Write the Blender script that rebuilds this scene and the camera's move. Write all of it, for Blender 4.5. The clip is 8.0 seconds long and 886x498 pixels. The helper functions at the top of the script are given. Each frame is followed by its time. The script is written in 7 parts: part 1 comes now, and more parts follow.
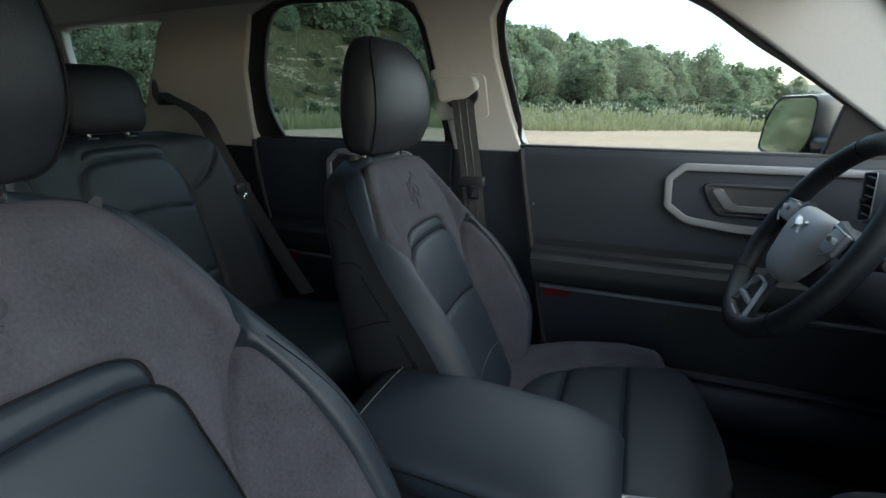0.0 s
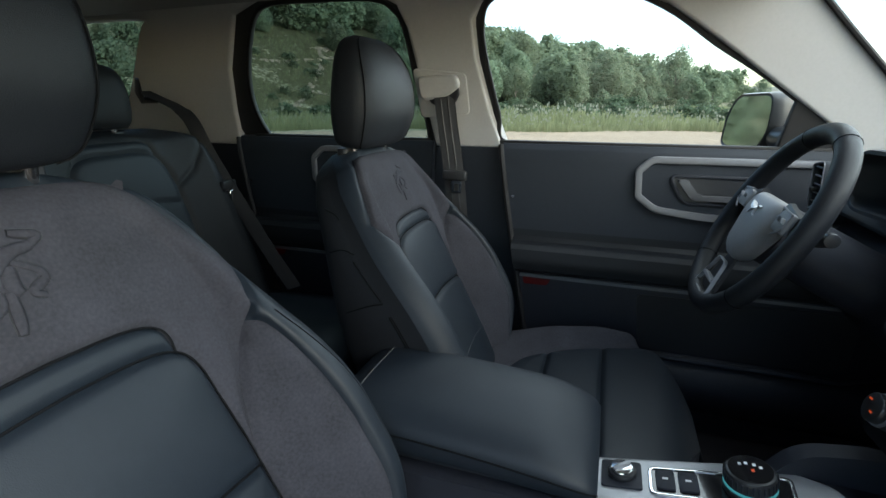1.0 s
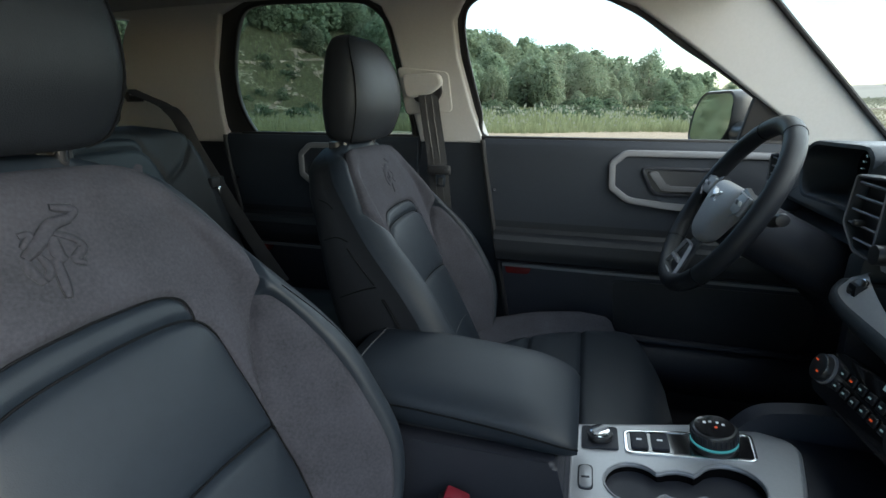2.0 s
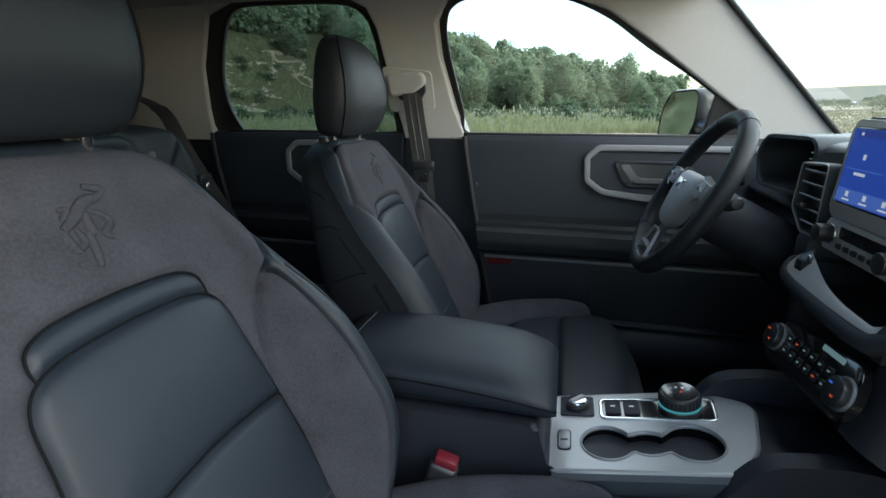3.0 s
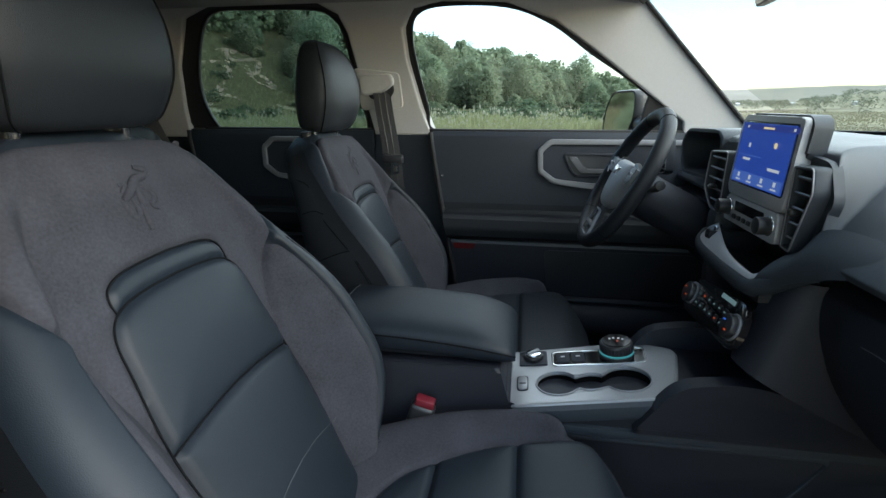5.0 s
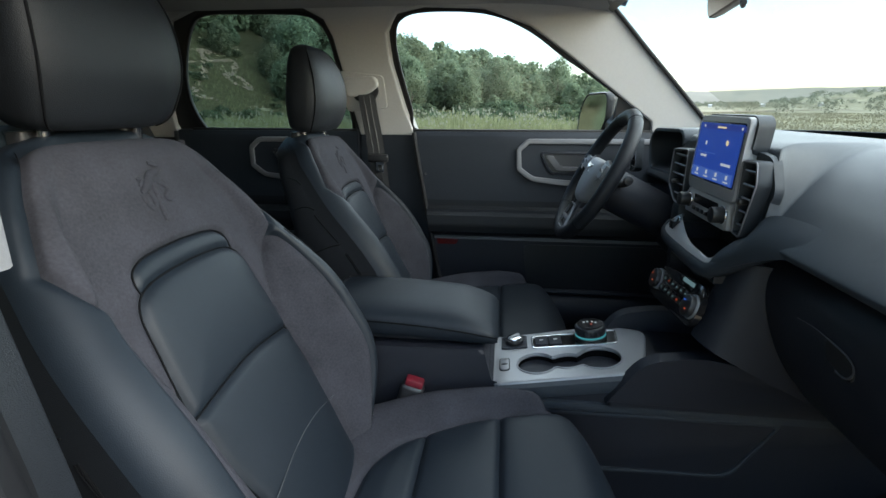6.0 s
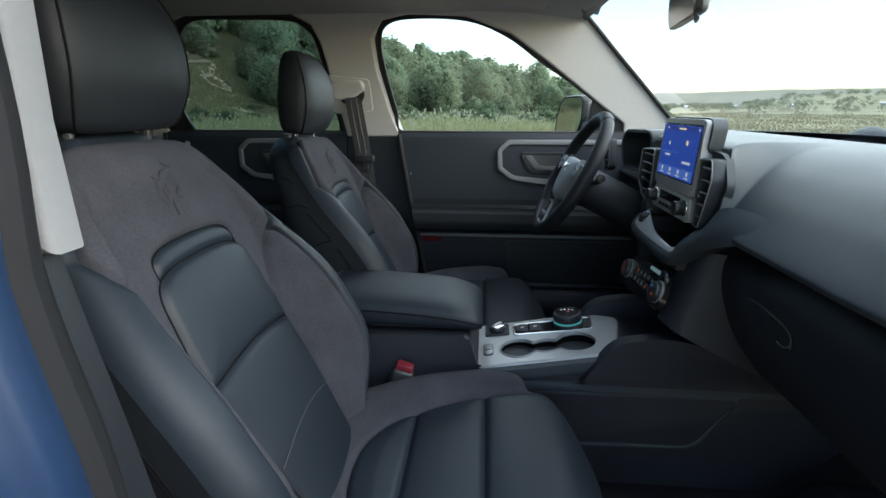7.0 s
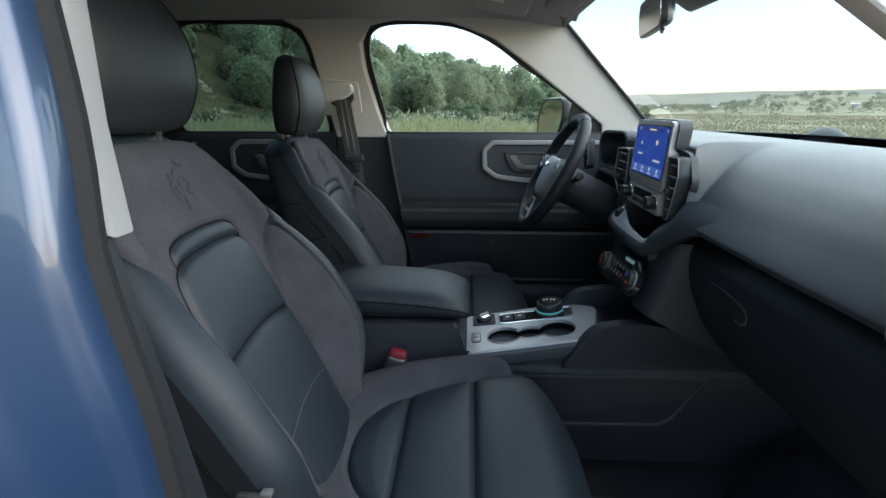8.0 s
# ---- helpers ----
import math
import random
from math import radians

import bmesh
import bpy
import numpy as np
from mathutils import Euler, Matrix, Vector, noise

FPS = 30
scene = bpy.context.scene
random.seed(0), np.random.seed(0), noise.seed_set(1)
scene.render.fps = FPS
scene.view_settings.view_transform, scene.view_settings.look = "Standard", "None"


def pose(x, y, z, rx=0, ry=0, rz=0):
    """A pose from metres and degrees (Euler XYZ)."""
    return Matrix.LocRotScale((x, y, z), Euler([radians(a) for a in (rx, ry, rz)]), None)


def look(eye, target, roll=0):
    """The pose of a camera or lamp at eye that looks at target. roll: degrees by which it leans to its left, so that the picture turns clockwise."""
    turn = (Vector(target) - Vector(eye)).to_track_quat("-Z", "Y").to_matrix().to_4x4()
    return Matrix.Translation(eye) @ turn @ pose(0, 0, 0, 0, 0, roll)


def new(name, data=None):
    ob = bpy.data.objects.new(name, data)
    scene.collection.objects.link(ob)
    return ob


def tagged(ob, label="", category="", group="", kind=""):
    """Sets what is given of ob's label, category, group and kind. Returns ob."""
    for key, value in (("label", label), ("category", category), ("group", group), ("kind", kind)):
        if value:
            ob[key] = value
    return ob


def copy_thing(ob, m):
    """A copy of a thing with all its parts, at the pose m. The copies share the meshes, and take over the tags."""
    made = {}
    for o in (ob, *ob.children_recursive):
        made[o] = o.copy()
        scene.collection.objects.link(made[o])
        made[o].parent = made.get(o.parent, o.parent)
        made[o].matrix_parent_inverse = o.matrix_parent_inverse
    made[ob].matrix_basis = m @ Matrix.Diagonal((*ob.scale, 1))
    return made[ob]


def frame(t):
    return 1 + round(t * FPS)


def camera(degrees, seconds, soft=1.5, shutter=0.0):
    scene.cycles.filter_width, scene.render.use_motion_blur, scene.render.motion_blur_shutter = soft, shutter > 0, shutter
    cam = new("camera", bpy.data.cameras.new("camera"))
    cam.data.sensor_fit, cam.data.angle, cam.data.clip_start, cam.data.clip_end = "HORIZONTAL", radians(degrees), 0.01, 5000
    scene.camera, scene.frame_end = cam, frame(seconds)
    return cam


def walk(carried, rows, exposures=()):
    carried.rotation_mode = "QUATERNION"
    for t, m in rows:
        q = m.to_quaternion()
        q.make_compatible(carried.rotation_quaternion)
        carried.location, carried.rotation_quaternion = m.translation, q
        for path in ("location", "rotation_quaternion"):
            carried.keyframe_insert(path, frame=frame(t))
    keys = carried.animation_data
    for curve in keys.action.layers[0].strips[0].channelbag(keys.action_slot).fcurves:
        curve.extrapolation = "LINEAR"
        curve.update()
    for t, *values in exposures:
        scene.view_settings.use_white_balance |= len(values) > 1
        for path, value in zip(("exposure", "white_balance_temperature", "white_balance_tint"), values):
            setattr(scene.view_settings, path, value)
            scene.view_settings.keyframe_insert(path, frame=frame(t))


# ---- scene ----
cam = camera(85.4, 8.0)
PATH = [
    (0, (-0.078, -0.54, 1.243), (-0.782, 1.235, 0.647), 0.0),
    (0.5, (-0.076, -0.569, 1.238), (-0.737, 1.224, 0.646), 0.0),
    (1, (-0.074, -0.6, 1.233), (-0.692, 1.208, 0.643), 0.0),
    (1.5, (-0.073, -0.632, 1.227), (-0.65, 1.191, 0.64), 0.0),
    (3, (-0.063, -0.73, 1.209), (-0.527, 1.129, 0.634), -0.1),
    (3.5, (-0.06, -0.765, 1.204), (-0.486, 1.103, 0.631), -0.1),
    (4, (-0.054, -0.802, 1.203), (-0.447, 1.073, 0.628), -0.2),
    (4.5, (-0.051, -0.84, 1.205), (-0.406, 1.043, 0.629), -0.1),
    (6, (-0.049, -0.949, 1.206), (-0.286, 0.953, 0.635), 0.0),
    (6.5, (-0.049, -0.986, 1.206), (-0.249, 0.922, 0.64), 0.0),
    (7, (-0.05, -1.022, 1.21), (-0.215, 0.889, 0.644), 0.0),
    (7.5, (-0.053, -1.057, 1.213), (-0.185, 0.857, 0.648), 0.0),
    (8, (-0.056, -1.091, 1.213), (-0.157, 0.825, 0.651), 0.0),
]
walk(cam, [(t, look(eye, target, roll)) for t, eye, target, roll in PATH])

# ---- world, sun, exposure ----
world = bpy.data.worlds.new("world")
scene.world = world
world.use_nodes = True
_n = world.node_tree.nodes
_sky = _n.new("ShaderNodeTexSky")
_sky.sky_type = "NISHITA"
_sky.sun_disc = False
_sky.sun_elevation = radians(29)
_sky.sun_rotation = radians(119)
_sky.air_density = 1.0
_sky.dust_density = 1.2
_sky.ozone_density = 1.0
world.node_tree.links.new(_sky.outputs[0], _n["Background"].inputs[0])
_n["Background"].inputs[1].default_value = 0.062

sun_lamp = new("sun", bpy.data.lights.new("sun", "SUN"))
sun_lamp.data.energy = 1.35
sun_lamp.data.angle = radians(120)
sun_lamp.data.color = (0.89, 0.95, 1.0)
sun_lamp.matrix_world = look((40, 14, 50), (0, 0, 0))
scene.view_settings.exposure = 3.09
scene.view_settings.use_white_balance = True
scene.view_settings.white_balance_temperature = 6500
scene.view_settings.white_balance_tint = 5.0

# ---- building tools ----
def part(name, bm, mat, parent=None, label="", smooth=40.0):
    """Links a bmesh (or mesh) as one mesh object under a thing or a part."""
    if isinstance(bm, bmesh.types.BMesh):
        bmesh.ops.recalc_face_normals(bm, faces=bm.faces)
        me = bpy.data.meshes.new(name)
        bm.to_mesh(me)
        bm.free()
    else:
        me = bm
    if mat is not None and not me.materials:
        me.materials.append(mat)
    if smooth:
        me.polygons.foreach_set("use_smooth", [True] * len(me.polygons))
        me.set_sharp_from_angle(angle=radians(smooth))
    ob = new(name, me)
    if parent is not None:
        ob.parent = parent
    if label:
        ob["label"] = label
    return ob


def thing(name, label, category, group="", kind="", at=(0, 0, 0)):
    """An Empty at a thing's base, which parents its parts."""
    ob = new(name)
    ob.empty_display_size = 0.05
    ob.location = at
    return tagged(ob, label, category, group, kind)


def lerp(a, b, t):
    return a + (b - a) * t


def curve_fn(points):
    """A smooth function through (x, y) points."""
    xs = np.array([p[0] for p in points], float)
    ys = np.array([p[1] for p in points], float)
    d = np.gradient(ys, xs)
    for i in range(1, len(xs) - 1):
        if (ys[i] - ys[i - 1]) * (ys[i + 1] - ys[i]) <= 0:
            d[i] = 0

    def f(x):
        x = np.clip(x, xs[0], xs[-1])
        i = np.clip(np.searchsorted(xs, x) - 1, 0, len(xs) - 2)
        h = xs[i + 1] - xs[i]
        t = (x - xs[i]) / h
        return ((2 * t**3 - 3 * t**2 + 1) * ys[i] + (t**3 - 2 * t**2 + t) * h * d[i]
                + (-2 * t**3 + 3 * t**2) * ys[i + 1] + (t**3 - t**2) * h * d[i + 1])
    return f


def spline(points, n=8, closed=False):
    """Catmull-Rom through points of any dimension."""
    p = [np.array(q, float) for q in points]
    out = []
    count = len(p) if closed else len(p) - 1
    for i in range(count):
        a = p[i - 1] if (i > 0 or closed) else 2 * p[0] - p[1]
        b, c = p[i], p[(i + 1) % len(p)]
        d = p[(i + 2) % len(p)] if (closed or i + 2 < len(p)) else 2 * c - b
        for k in range(n):
            t = k / n
            out.append(0.5 * (2 * b + (c - a) * t + (2 * a - 5 * b + 4 * c - d) * t * t + (3 * b - a - 3 * c + d) * t**3))
    if not closed:
        out.append(p[-1])
    return out


def loft(rings, closed=True, caps=True, ring_loop=False):
    """A skin over rings of equal length."""
    bm = bmesh.new()
    vs = [[bm.verts.new(tuple(map(float, q))) for q in r] for r in rings]
    m = len(vs[0])
    rows = len(vs) if ring_loop else len(vs) - 1
    for i in range(rows):
        a, b = vs[i], vs[(i + 1) % len(vs)]
        for j in range(m if closed else m - 1):
            k = (j + 1) % m
            bm.faces.new((a[j], a[k], b[k], b[j]))
    if caps and closed and not ring_loop:
        bm.faces.new(vs[0][::-1])
        bm.faces.new(vs[-1])
    return bm


def tube(path, radius, sides=10, closed=False, flat=1.0, caps=True):
    """A round (or flattened) bar along a path; radius may be a list."""
    p = [Vector(tuple(map(float, q))) for q in path]
    rings, up = [], None
    for i, q in enumerate(p):
        a = p[i - 1] if (i > 0 or closed) else q
        b = p[(i + 1) % len(p)] if (i + 1 < len(p) or closed) else q
        t = (b - a).normalized()
        if up is None:
            up = Vector((0, 0, 1)) if abs(t.z) < 0.9 else Vector((1, 0, 0))
        side = t.cross(up).normalized()
        up = side.cross(t).normalized()
        r = radius[i] if isinstance(radius, (list, tuple)) else radius
        rings.append([q + side * (math.cos(2 * math.pi * k / sides) * r) + up * (math.sin(2 * math.pi * k / sides) * r * flat)
                      for k in range(sides)])
    return loft(rings, True, caps and not closed, closed)


def box(sx, sy, sz, bevel=0.005, seg=2, at=(0, 0, 0), rot=None):
    bm = bmesh.new()
    bmesh.ops.create_cube(bm, size=1.0)
    for v in bm.verts:
        v.co = Vector((v.co.x * sx, v.co.y * sy, v.co.z * sz))
    if bevel > 0:
        bmesh.ops.bevel(bm, geom=bm.edges[:], offset=bevel, segments=seg, profile=0.5, affect="EDGES")
    m = Matrix.Translation(at) @ (rot if rot is not None else Matrix.Identity(4))
    bmesh.ops.transform(bm, matrix=m, verts=bm.verts)
    return bm


def rounded(points, r, n=5):
    """A polygon with rounded corners; r one radius or one each."""
    out = []
    m = len(points)
    for i in range(m):
        a, b, c = (Vector(points[(i + k) % m]) for k in (-1, 0, 1))
        rr = r[i] if isinstance(r, (list, tuple)) else r
        u, v = (a - b), (c - b)
        rr = min(rr, u.length * 0.45, v.length * 0.45)
        p, q = b + u.normalized() * rr, b + v.normalized() * rr
        for k in range(n + 1):
            t = k / n
            out.append(p * (1 - t)**2 + b * 2 * t * (1 - t) + q * t * t)
    return [tuple(o) for o in out]


def prism(outline, thick, m=None, bevel=0.0, seg=2, hole=None):
    """An outline (x, y) made solid from z=0 to z=thick, its upper rim bevelled, with an optional hole of equal point count."""
    bm = bmesh.new()
    if hole is None:
        lo = [bm.verts.new((x, y, 0)) for x, y in outline]
        hi = [bm.verts.new((x, y, thick)) for x, y in outline]
        k = len(lo)
        bm.faces.new(lo[::-1])
        top = bm.faces.new(hi)
        for i in range(k):
            bm.faces.new((lo[i], lo[(i + 1) % k], hi[(i + 1) % k], hi[i]))
        if bevel > 0:
            bmesh.ops.bevel(bm, geom=top.edges[:], offset=bevel, segments=seg, profile=0.5, affect="EDGES")
    else:
        k = len(outline)
        loops = []
        for pts, z in ((outline, 0), (outline, thick), (hole, thick), (hole, 0)):
            loops.append([bm.verts.new((x, y, z)) for x, y in pts])
        rim = []
        for a, b in ((0, 1), (1, 2), (2, 3), (3, 0)):
            for i in range(k):
                f = bm.faces.new((loops[a][i], loops[a][(i + 1) % k], loops[b][(i + 1) % k], loops[b][i]))
                if a == 1:
                    rim.append(f)
        if bevel > 0:
            es = [e for e in bm.edges if (e.verts[0] in loops[1] and e.verts[1] in loops[1])
                  or (e.verts[0] in loops[2] and e.verts[1] in loops[2])]
            bmesh.ops.bevel(bm, geom=es, offset=bevel, segments=seg, profile=0.5, affect="EDGES")
    if m is not None:
        bmesh.ops.transform(bm, matrix=m, verts=bm.verts)
    return bm


def frame_of(o, ax, ay):
    """A matrix whose x and y run along ax and ay from the point o."""
    ax, ay = Vector(ax).normalized(), Vector(ay)
    az = ax.cross(ay).normalized()
    ay = az.cross(ax)
    m = Matrix((ax, ay, az)).transposed().to_4x4()
    m.translation = o
    return m


def disc(r, h, m=None, n=28, bevel=0.0, r2=None):
    bm = bmesh.new()
    bmesh.ops.create_cone(bm, cap_ends=True, segments=n, radius1=r, radius2=r if r2 is None else r2, depth=h)
    if bevel > 0:
        es = [e for e in bm.edges if len({round(v.co.z, 5) for v in e.verts}) == 1]
        bmesh.ops.bevel(bm, geom=es, offset=bevel, segments=2, profile=0.5, affect="EDGES")
    if m is not None:
        bmesh.ops.transform(bm, matrix=m, verts=bm.verts)
    return bm


def sheet(f, us, vs, thick=0.0, direction=(0, 0, 1)):
    """A grid surface f(u, v); with thickness along a direction."""
    bm = bmesh.new()
    d = Vector(direction)
    g = [[bm.verts.new(tuple(map(float, f(u, v)))) for v in vs] for u in us]
    for i in range(len(us) - 1):
        for j in range(len(vs) - 1):
            bm.faces.new((g[i][j], g[i][j + 1], g[i + 1][j + 1], g[i + 1][j]))
    if thick:
        h = [[bm.verts.new(v.co + d * thick) for v in r] for r in g]
        for i in range(len(us) - 1):
            for j in range(len(vs) - 1):
                bm.faces.new((h[i][j], h[i + 1][j], h[i + 1][j + 1], h[i][j + 1]))
        n, m = len(us) - 1, len(vs) - 1
        for i in range(n):
            bm.faces.new((g[i][0], g[i + 1][0], h[i + 1][0], h[i][0]))
            bm.faces.new((g[i][m], h[i][m], h[i + 1][m], g[i + 1][m]))
        for j in range(m):
            bm.faces.new((g[0][j], h[0][j], h[0][j + 1], g[0][j + 1]))
            bm.faces.new((g[n][j], g[n][j + 1], h[n][j + 1], h[n][j]))
    return bm


# ---- materials ----
def mat(name, color, rough=0.5, metal=0.0, vary=0.15, scale=60.0, bump=0.0, bump_scale=400.0, coat=0.0, spec=0.5, big=4.0, weave=False):
    """A surface with grain at two scales, in metres."""
    m = bpy.data.materials.new(name)
    m.use_nodes = True
    t = m.node_tree
    b = t.nodes["Principled BSDF"]
    co = t.nodes.new("ShaderNodeTexCoord")
    n1, n2 = t.nodes.new("ShaderNodeTexNoise"), t.nodes.new("ShaderNodeTexNoise")
    n1.inputs["Scale"].default_value, n1.inputs["Detail"].default_value = scale, 4
    n2.inputs["Scale"].default_value, n2.inputs["Detail"].default_value = big, 3
    for n in (n1, n2):
        t.links.new(co.outputs["Object"], n.inputs["Vector"])
    mix = t.nodes.new("ShaderNodeMath")
    mix.operation = "ADD"
    t.links.new(n1.outputs["Fac"], mix.inputs[0])
    t.links.new(n2.outputs["Fac"], mix.inputs[1])
    mr = t.nodes.new("ShaderNodeMapRange")
    mr.inputs["From Min"].default_value, mr.inputs["From Max"].default_value = 0.6, 1.4
    mr.inputs["To Min"].default_value, mr.inputs["To Max"].default_value = 1 - vary, 1 + vary
    t.links.new(mix.outputs[0], mr.inputs["Value"])
    vm = t.nodes.new("ShaderNodeVectorMath")
    vm.operation = "SCALE"
    vm.inputs[0].default_value = color
    t.links.new(mr.outputs[0], vm.inputs["Scale"])
    t.links.new(vm.outputs[0], b.inputs["Base Color"])
    b.inputs["Roughness"].default_value = rough
    b.inputs["Metallic"].default_value = metal
    b.inputs["Coat Weight"].default_value = coat
    b.inputs["Specular IOR Level"].default_value = spec
    rr = t.nodes.new("ShaderNodeMapRange")
    rr.inputs["From Min"].default_value, rr.inputs["From Max"].default_value = 0.3, 0.7
    rr.inputs["To Min"].default_value, rr.inputs["To Max"].default_value = max(rough - 0.06, 0.02), min(rough + 0.06, 1)
    t.links.new(n2.outputs["Fac"], rr.inputs["Value"])
    t.links.new(rr.outputs[0], b.inputs["Roughness"])
    if bump > 0:
        if weave:
            src = t.nodes.new("ShaderNodeTexNoise")
            src.inputs["Scale"].default_value, src.inputs["Detail"].default_value = bump_scale, 2
        else:
            src = t.nodes.new("ShaderNodeTexVoronoi")
            src.inputs["Scale"].default_value = bump_scale
        t.links.new(co.outputs["Object"], src.inputs["Vector"])
        bn = t.nodes.new("ShaderNodeBump")
        bn.inputs["Strength"].default_value = bump
        bn.inputs["Distance"].default_value = 0.001
        t.links.new(src.outputs["Fac"] if weave else src.outputs["Distance"], bn.inputs["Height"])
        t.links.new(bn.outputs[0], b.inputs["Normal"])
    return m


def glow(name, color, strength):
    m = bpy.data.materials.new(name)
    m.use_nodes = True
    b = m.node_tree.nodes["Principled BSDF"]
    b.inputs["Base Color"].default_value = (0.01, 0.01, 0.01, 1)
    b.inputs["Emission Color"].default_value = (*color, 1)
    b.inputs["Emission Strength"].default_value = strength
    return m


def glass(name, tint=(1, 1, 1), rough=0.0, sheen=0.5):
    m = bpy.data.materials.new(name)
    m.use_nodes = True
    t = m.node_tree
    t.nodes.remove(t.nodes["Principled BSDF"])
    tr, gl, mx = t.nodes.new("ShaderNodeBsdfTransparent"), t.nodes.new("ShaderNodeBsdfGlossy"), t.nodes.new("ShaderNodeMixShader")
    lw = t.nodes.new("ShaderNodeLayerWeight")
    pw, ml = t.nodes.new("ShaderNodeMath"), t.nodes.new("ShaderNodeMath")
    lw.inputs["Blend"].default_value = 0.5
    pw.operation, ml.operation = "POWER", "MULTIPLY_ADD"
    pw.inputs[1].default_value = 5.0
    ml.inputs[1].default_value, ml.inputs[2].default_value = sheen, 0.02
    tr.inputs["Color"].default_value = (*tint, 1)
    gl.inputs["Roughness"].default_value = rough
    t.links.new(lw.outputs["Facing"], pw.inputs[0])
    t.links.new(pw.outputs[0], ml.inputs[0])
    t.links.new(ml.outputs[0], mx.inputs[0])
    t.links.new(tr.outputs[0], mx.inputs[1])
    t.links.new(gl.outputs[0], mx.inputs[2])
    t.links.new(mx.outputs[0], t.nodes["Material Output"].inputs["Surface"])
    return m


LEATHER = mat("blue_grey_leatherette", (0.0088, 0.0136, 0.0198), 0.52, spec=0.36, vary=0.12, scale=90, bump=0.10, bump_scale=900)
FABRIC = mat("grey_melange_cloth", (0.0375, 0.038, 0.046), 0.9, vary=0.36, scale=300, bump=0.5, bump_scale=1500, spec=0.2, weave=True, big=18)
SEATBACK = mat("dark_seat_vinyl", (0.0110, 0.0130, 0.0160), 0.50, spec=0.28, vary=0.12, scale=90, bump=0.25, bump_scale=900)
THREAD = mat("grey_thread", (0.05, 0.054, 0.060), 0.8, vary=0.3, scale=800)
SEAM = mat("seam_piping", (0.0045, 0.005, 0.006), 0.8, vary=0.2, spec=0.12)
DASH = mat("dark_dash_plastic", (0.029, 0.037, 0.046), 0.55, spec=0.45, vary=0.1, scale=120, bump=0.3, bump_scale=1100)
DOOR = mat("charcoal_door_plastic", (0.0165, 0.0215, 0.0295), 0.50, spec=0.35, vary=0.1, scale=120, bump=0.3, bump_scale=1100)
DASH_LOW = mat("black_hard_plastic", (0.0150, 0.0175, 0.0245), 0.50, spec=0.4, vary=0.12, scale=120, bump=0.3, bump_scale=1100)
BLACK = mat("satin_black_plastic", (0.024, 0.025, 0.027), 0.35, vary=0.1)
GLOSS = mat("piano_black", (0.010, 0.010, 0.011), 0.12, vary=0.1, coat=0.5)
FRAME = mat("satin_screen_frame", (0.40, 0.41, 0.42), 0.48, metal=0.15, vary=0.06, scale=200)
CUP = mat("black_cup_rubber", (0.003, 0.003, 0.0035), 0.6, spec=0.06, vary=0.2)
LEVER = mat("dark_satin_lever", (0.09, 0.093, 0.10), 0.45, metal=0.2, vary=0.05, scale=200)
SURROUND = mat("satin_grey_surround", (0.17, 0.175, 0.185), 0.42, metal=0.3, vary=0.05, scale=200)
SILVER = mat("satin_silver_paint", (0.28, 0.288, 0.30), 0.36, metal=0.35, vary=0.05, scale=200)
DKSILVER = mat("satin_grey_paint", (0.22, 0.225, 0.24), 0.42, metal=0.3, vary=0.06, scale=200)
HUB = mat("grey_hub_plastic", (0.27, 0.275, 0.28), 0.5, vary=0.06, scale=200, bump=0.2, bump_scale=1200)
CHROME = mat("chrome", (0.75, 0.76, 0.78), 0.15, metal=1.0, vary=0.03)
TRIM = mat("light_grey_trim", (0.46, 0.46, 0.455), 0.72, vary=0.05, scale=150, bump=0.2, bump_scale=1300)
# The same trim, its colour lightened to make up for dim light.
TRIM_LIGHTENED = mat("lightened_pillar_trim", (0.60, 0.58, 0.58), 0.6, vary=0.05, scale=150, bump=0.2, bump_scale=1300)
# The same trim, its colour darkened against direct sky light.
TRIM_DARKENED = mat("darkened_pillar_trim", (0.14, 0.142, 0.148), 0.7, vary=0.05, scale=150, bump=0.2, bump_scale=1300)
HEADLINER = mat("grey_headliner_cloth", (0.36, 0.36, 0.355), 0.95, vary=0.08, scale=500, bump=0.3, bump_scale=1800, weave=True, spec=0.1)
CARPET = mat("black_carpet", (0.034, 0.032, 0.036), 0.97, vary=0.5, scale=600, bump=0.8, bump_scale=1500, weave=True, spec=0.1)
RUBBER = mat("black_rubber", (0.010, 0.010, 0.011), 0.7, vary=0.2)
WEBBING = mat("grey_belt_webbing", (0.022, 0.023, 0.025), 0.8, vary=0.15, scale=500, bump=0.3, bump_scale=1500, weave=True)
PAINT = mat("blue_car_paint", (0.012, 0.027, 0.064), 0.36, vary=0.03, coat=0.35, metal=0.2)
SEAL = mat("grey_door_seal", (0.013, 0.0132, 0.0145), 0.75, spec=0.1, vary=0.1)
RED = mat("red_plastic", (0.15, 0.010, 0.020), 0.45, vary=0.1)
REFLECTOR = mat("dark_red_reflector", (0.11, 0.012, 0.012), 0.25, vary=0.1)
WHITE = mat("white_print", (0.7, 0.7, 0.7), 0.6, vary=0.02)
GLASS = glass("clear_glass", (0.90, 0.92, 0.91))
SCREEN_GLASS = glass("windscreen_glass", (0.87, 0.89, 0.87), 0.0, 0.15)
TINTED = glass("tinted_glass", (0.50, 0.56, 0.56))
PRIVACY = glass("privacy_glass", (0.24, 0.26, 0.25))
MIRROR = mat("mirror_glass", (0.85, 0.86, 0.87), 0.02, metal=1.0, vary=0.01)
SCREEN = glow("screen_blue", (0.015, 0.055, 0.36), 0.09)

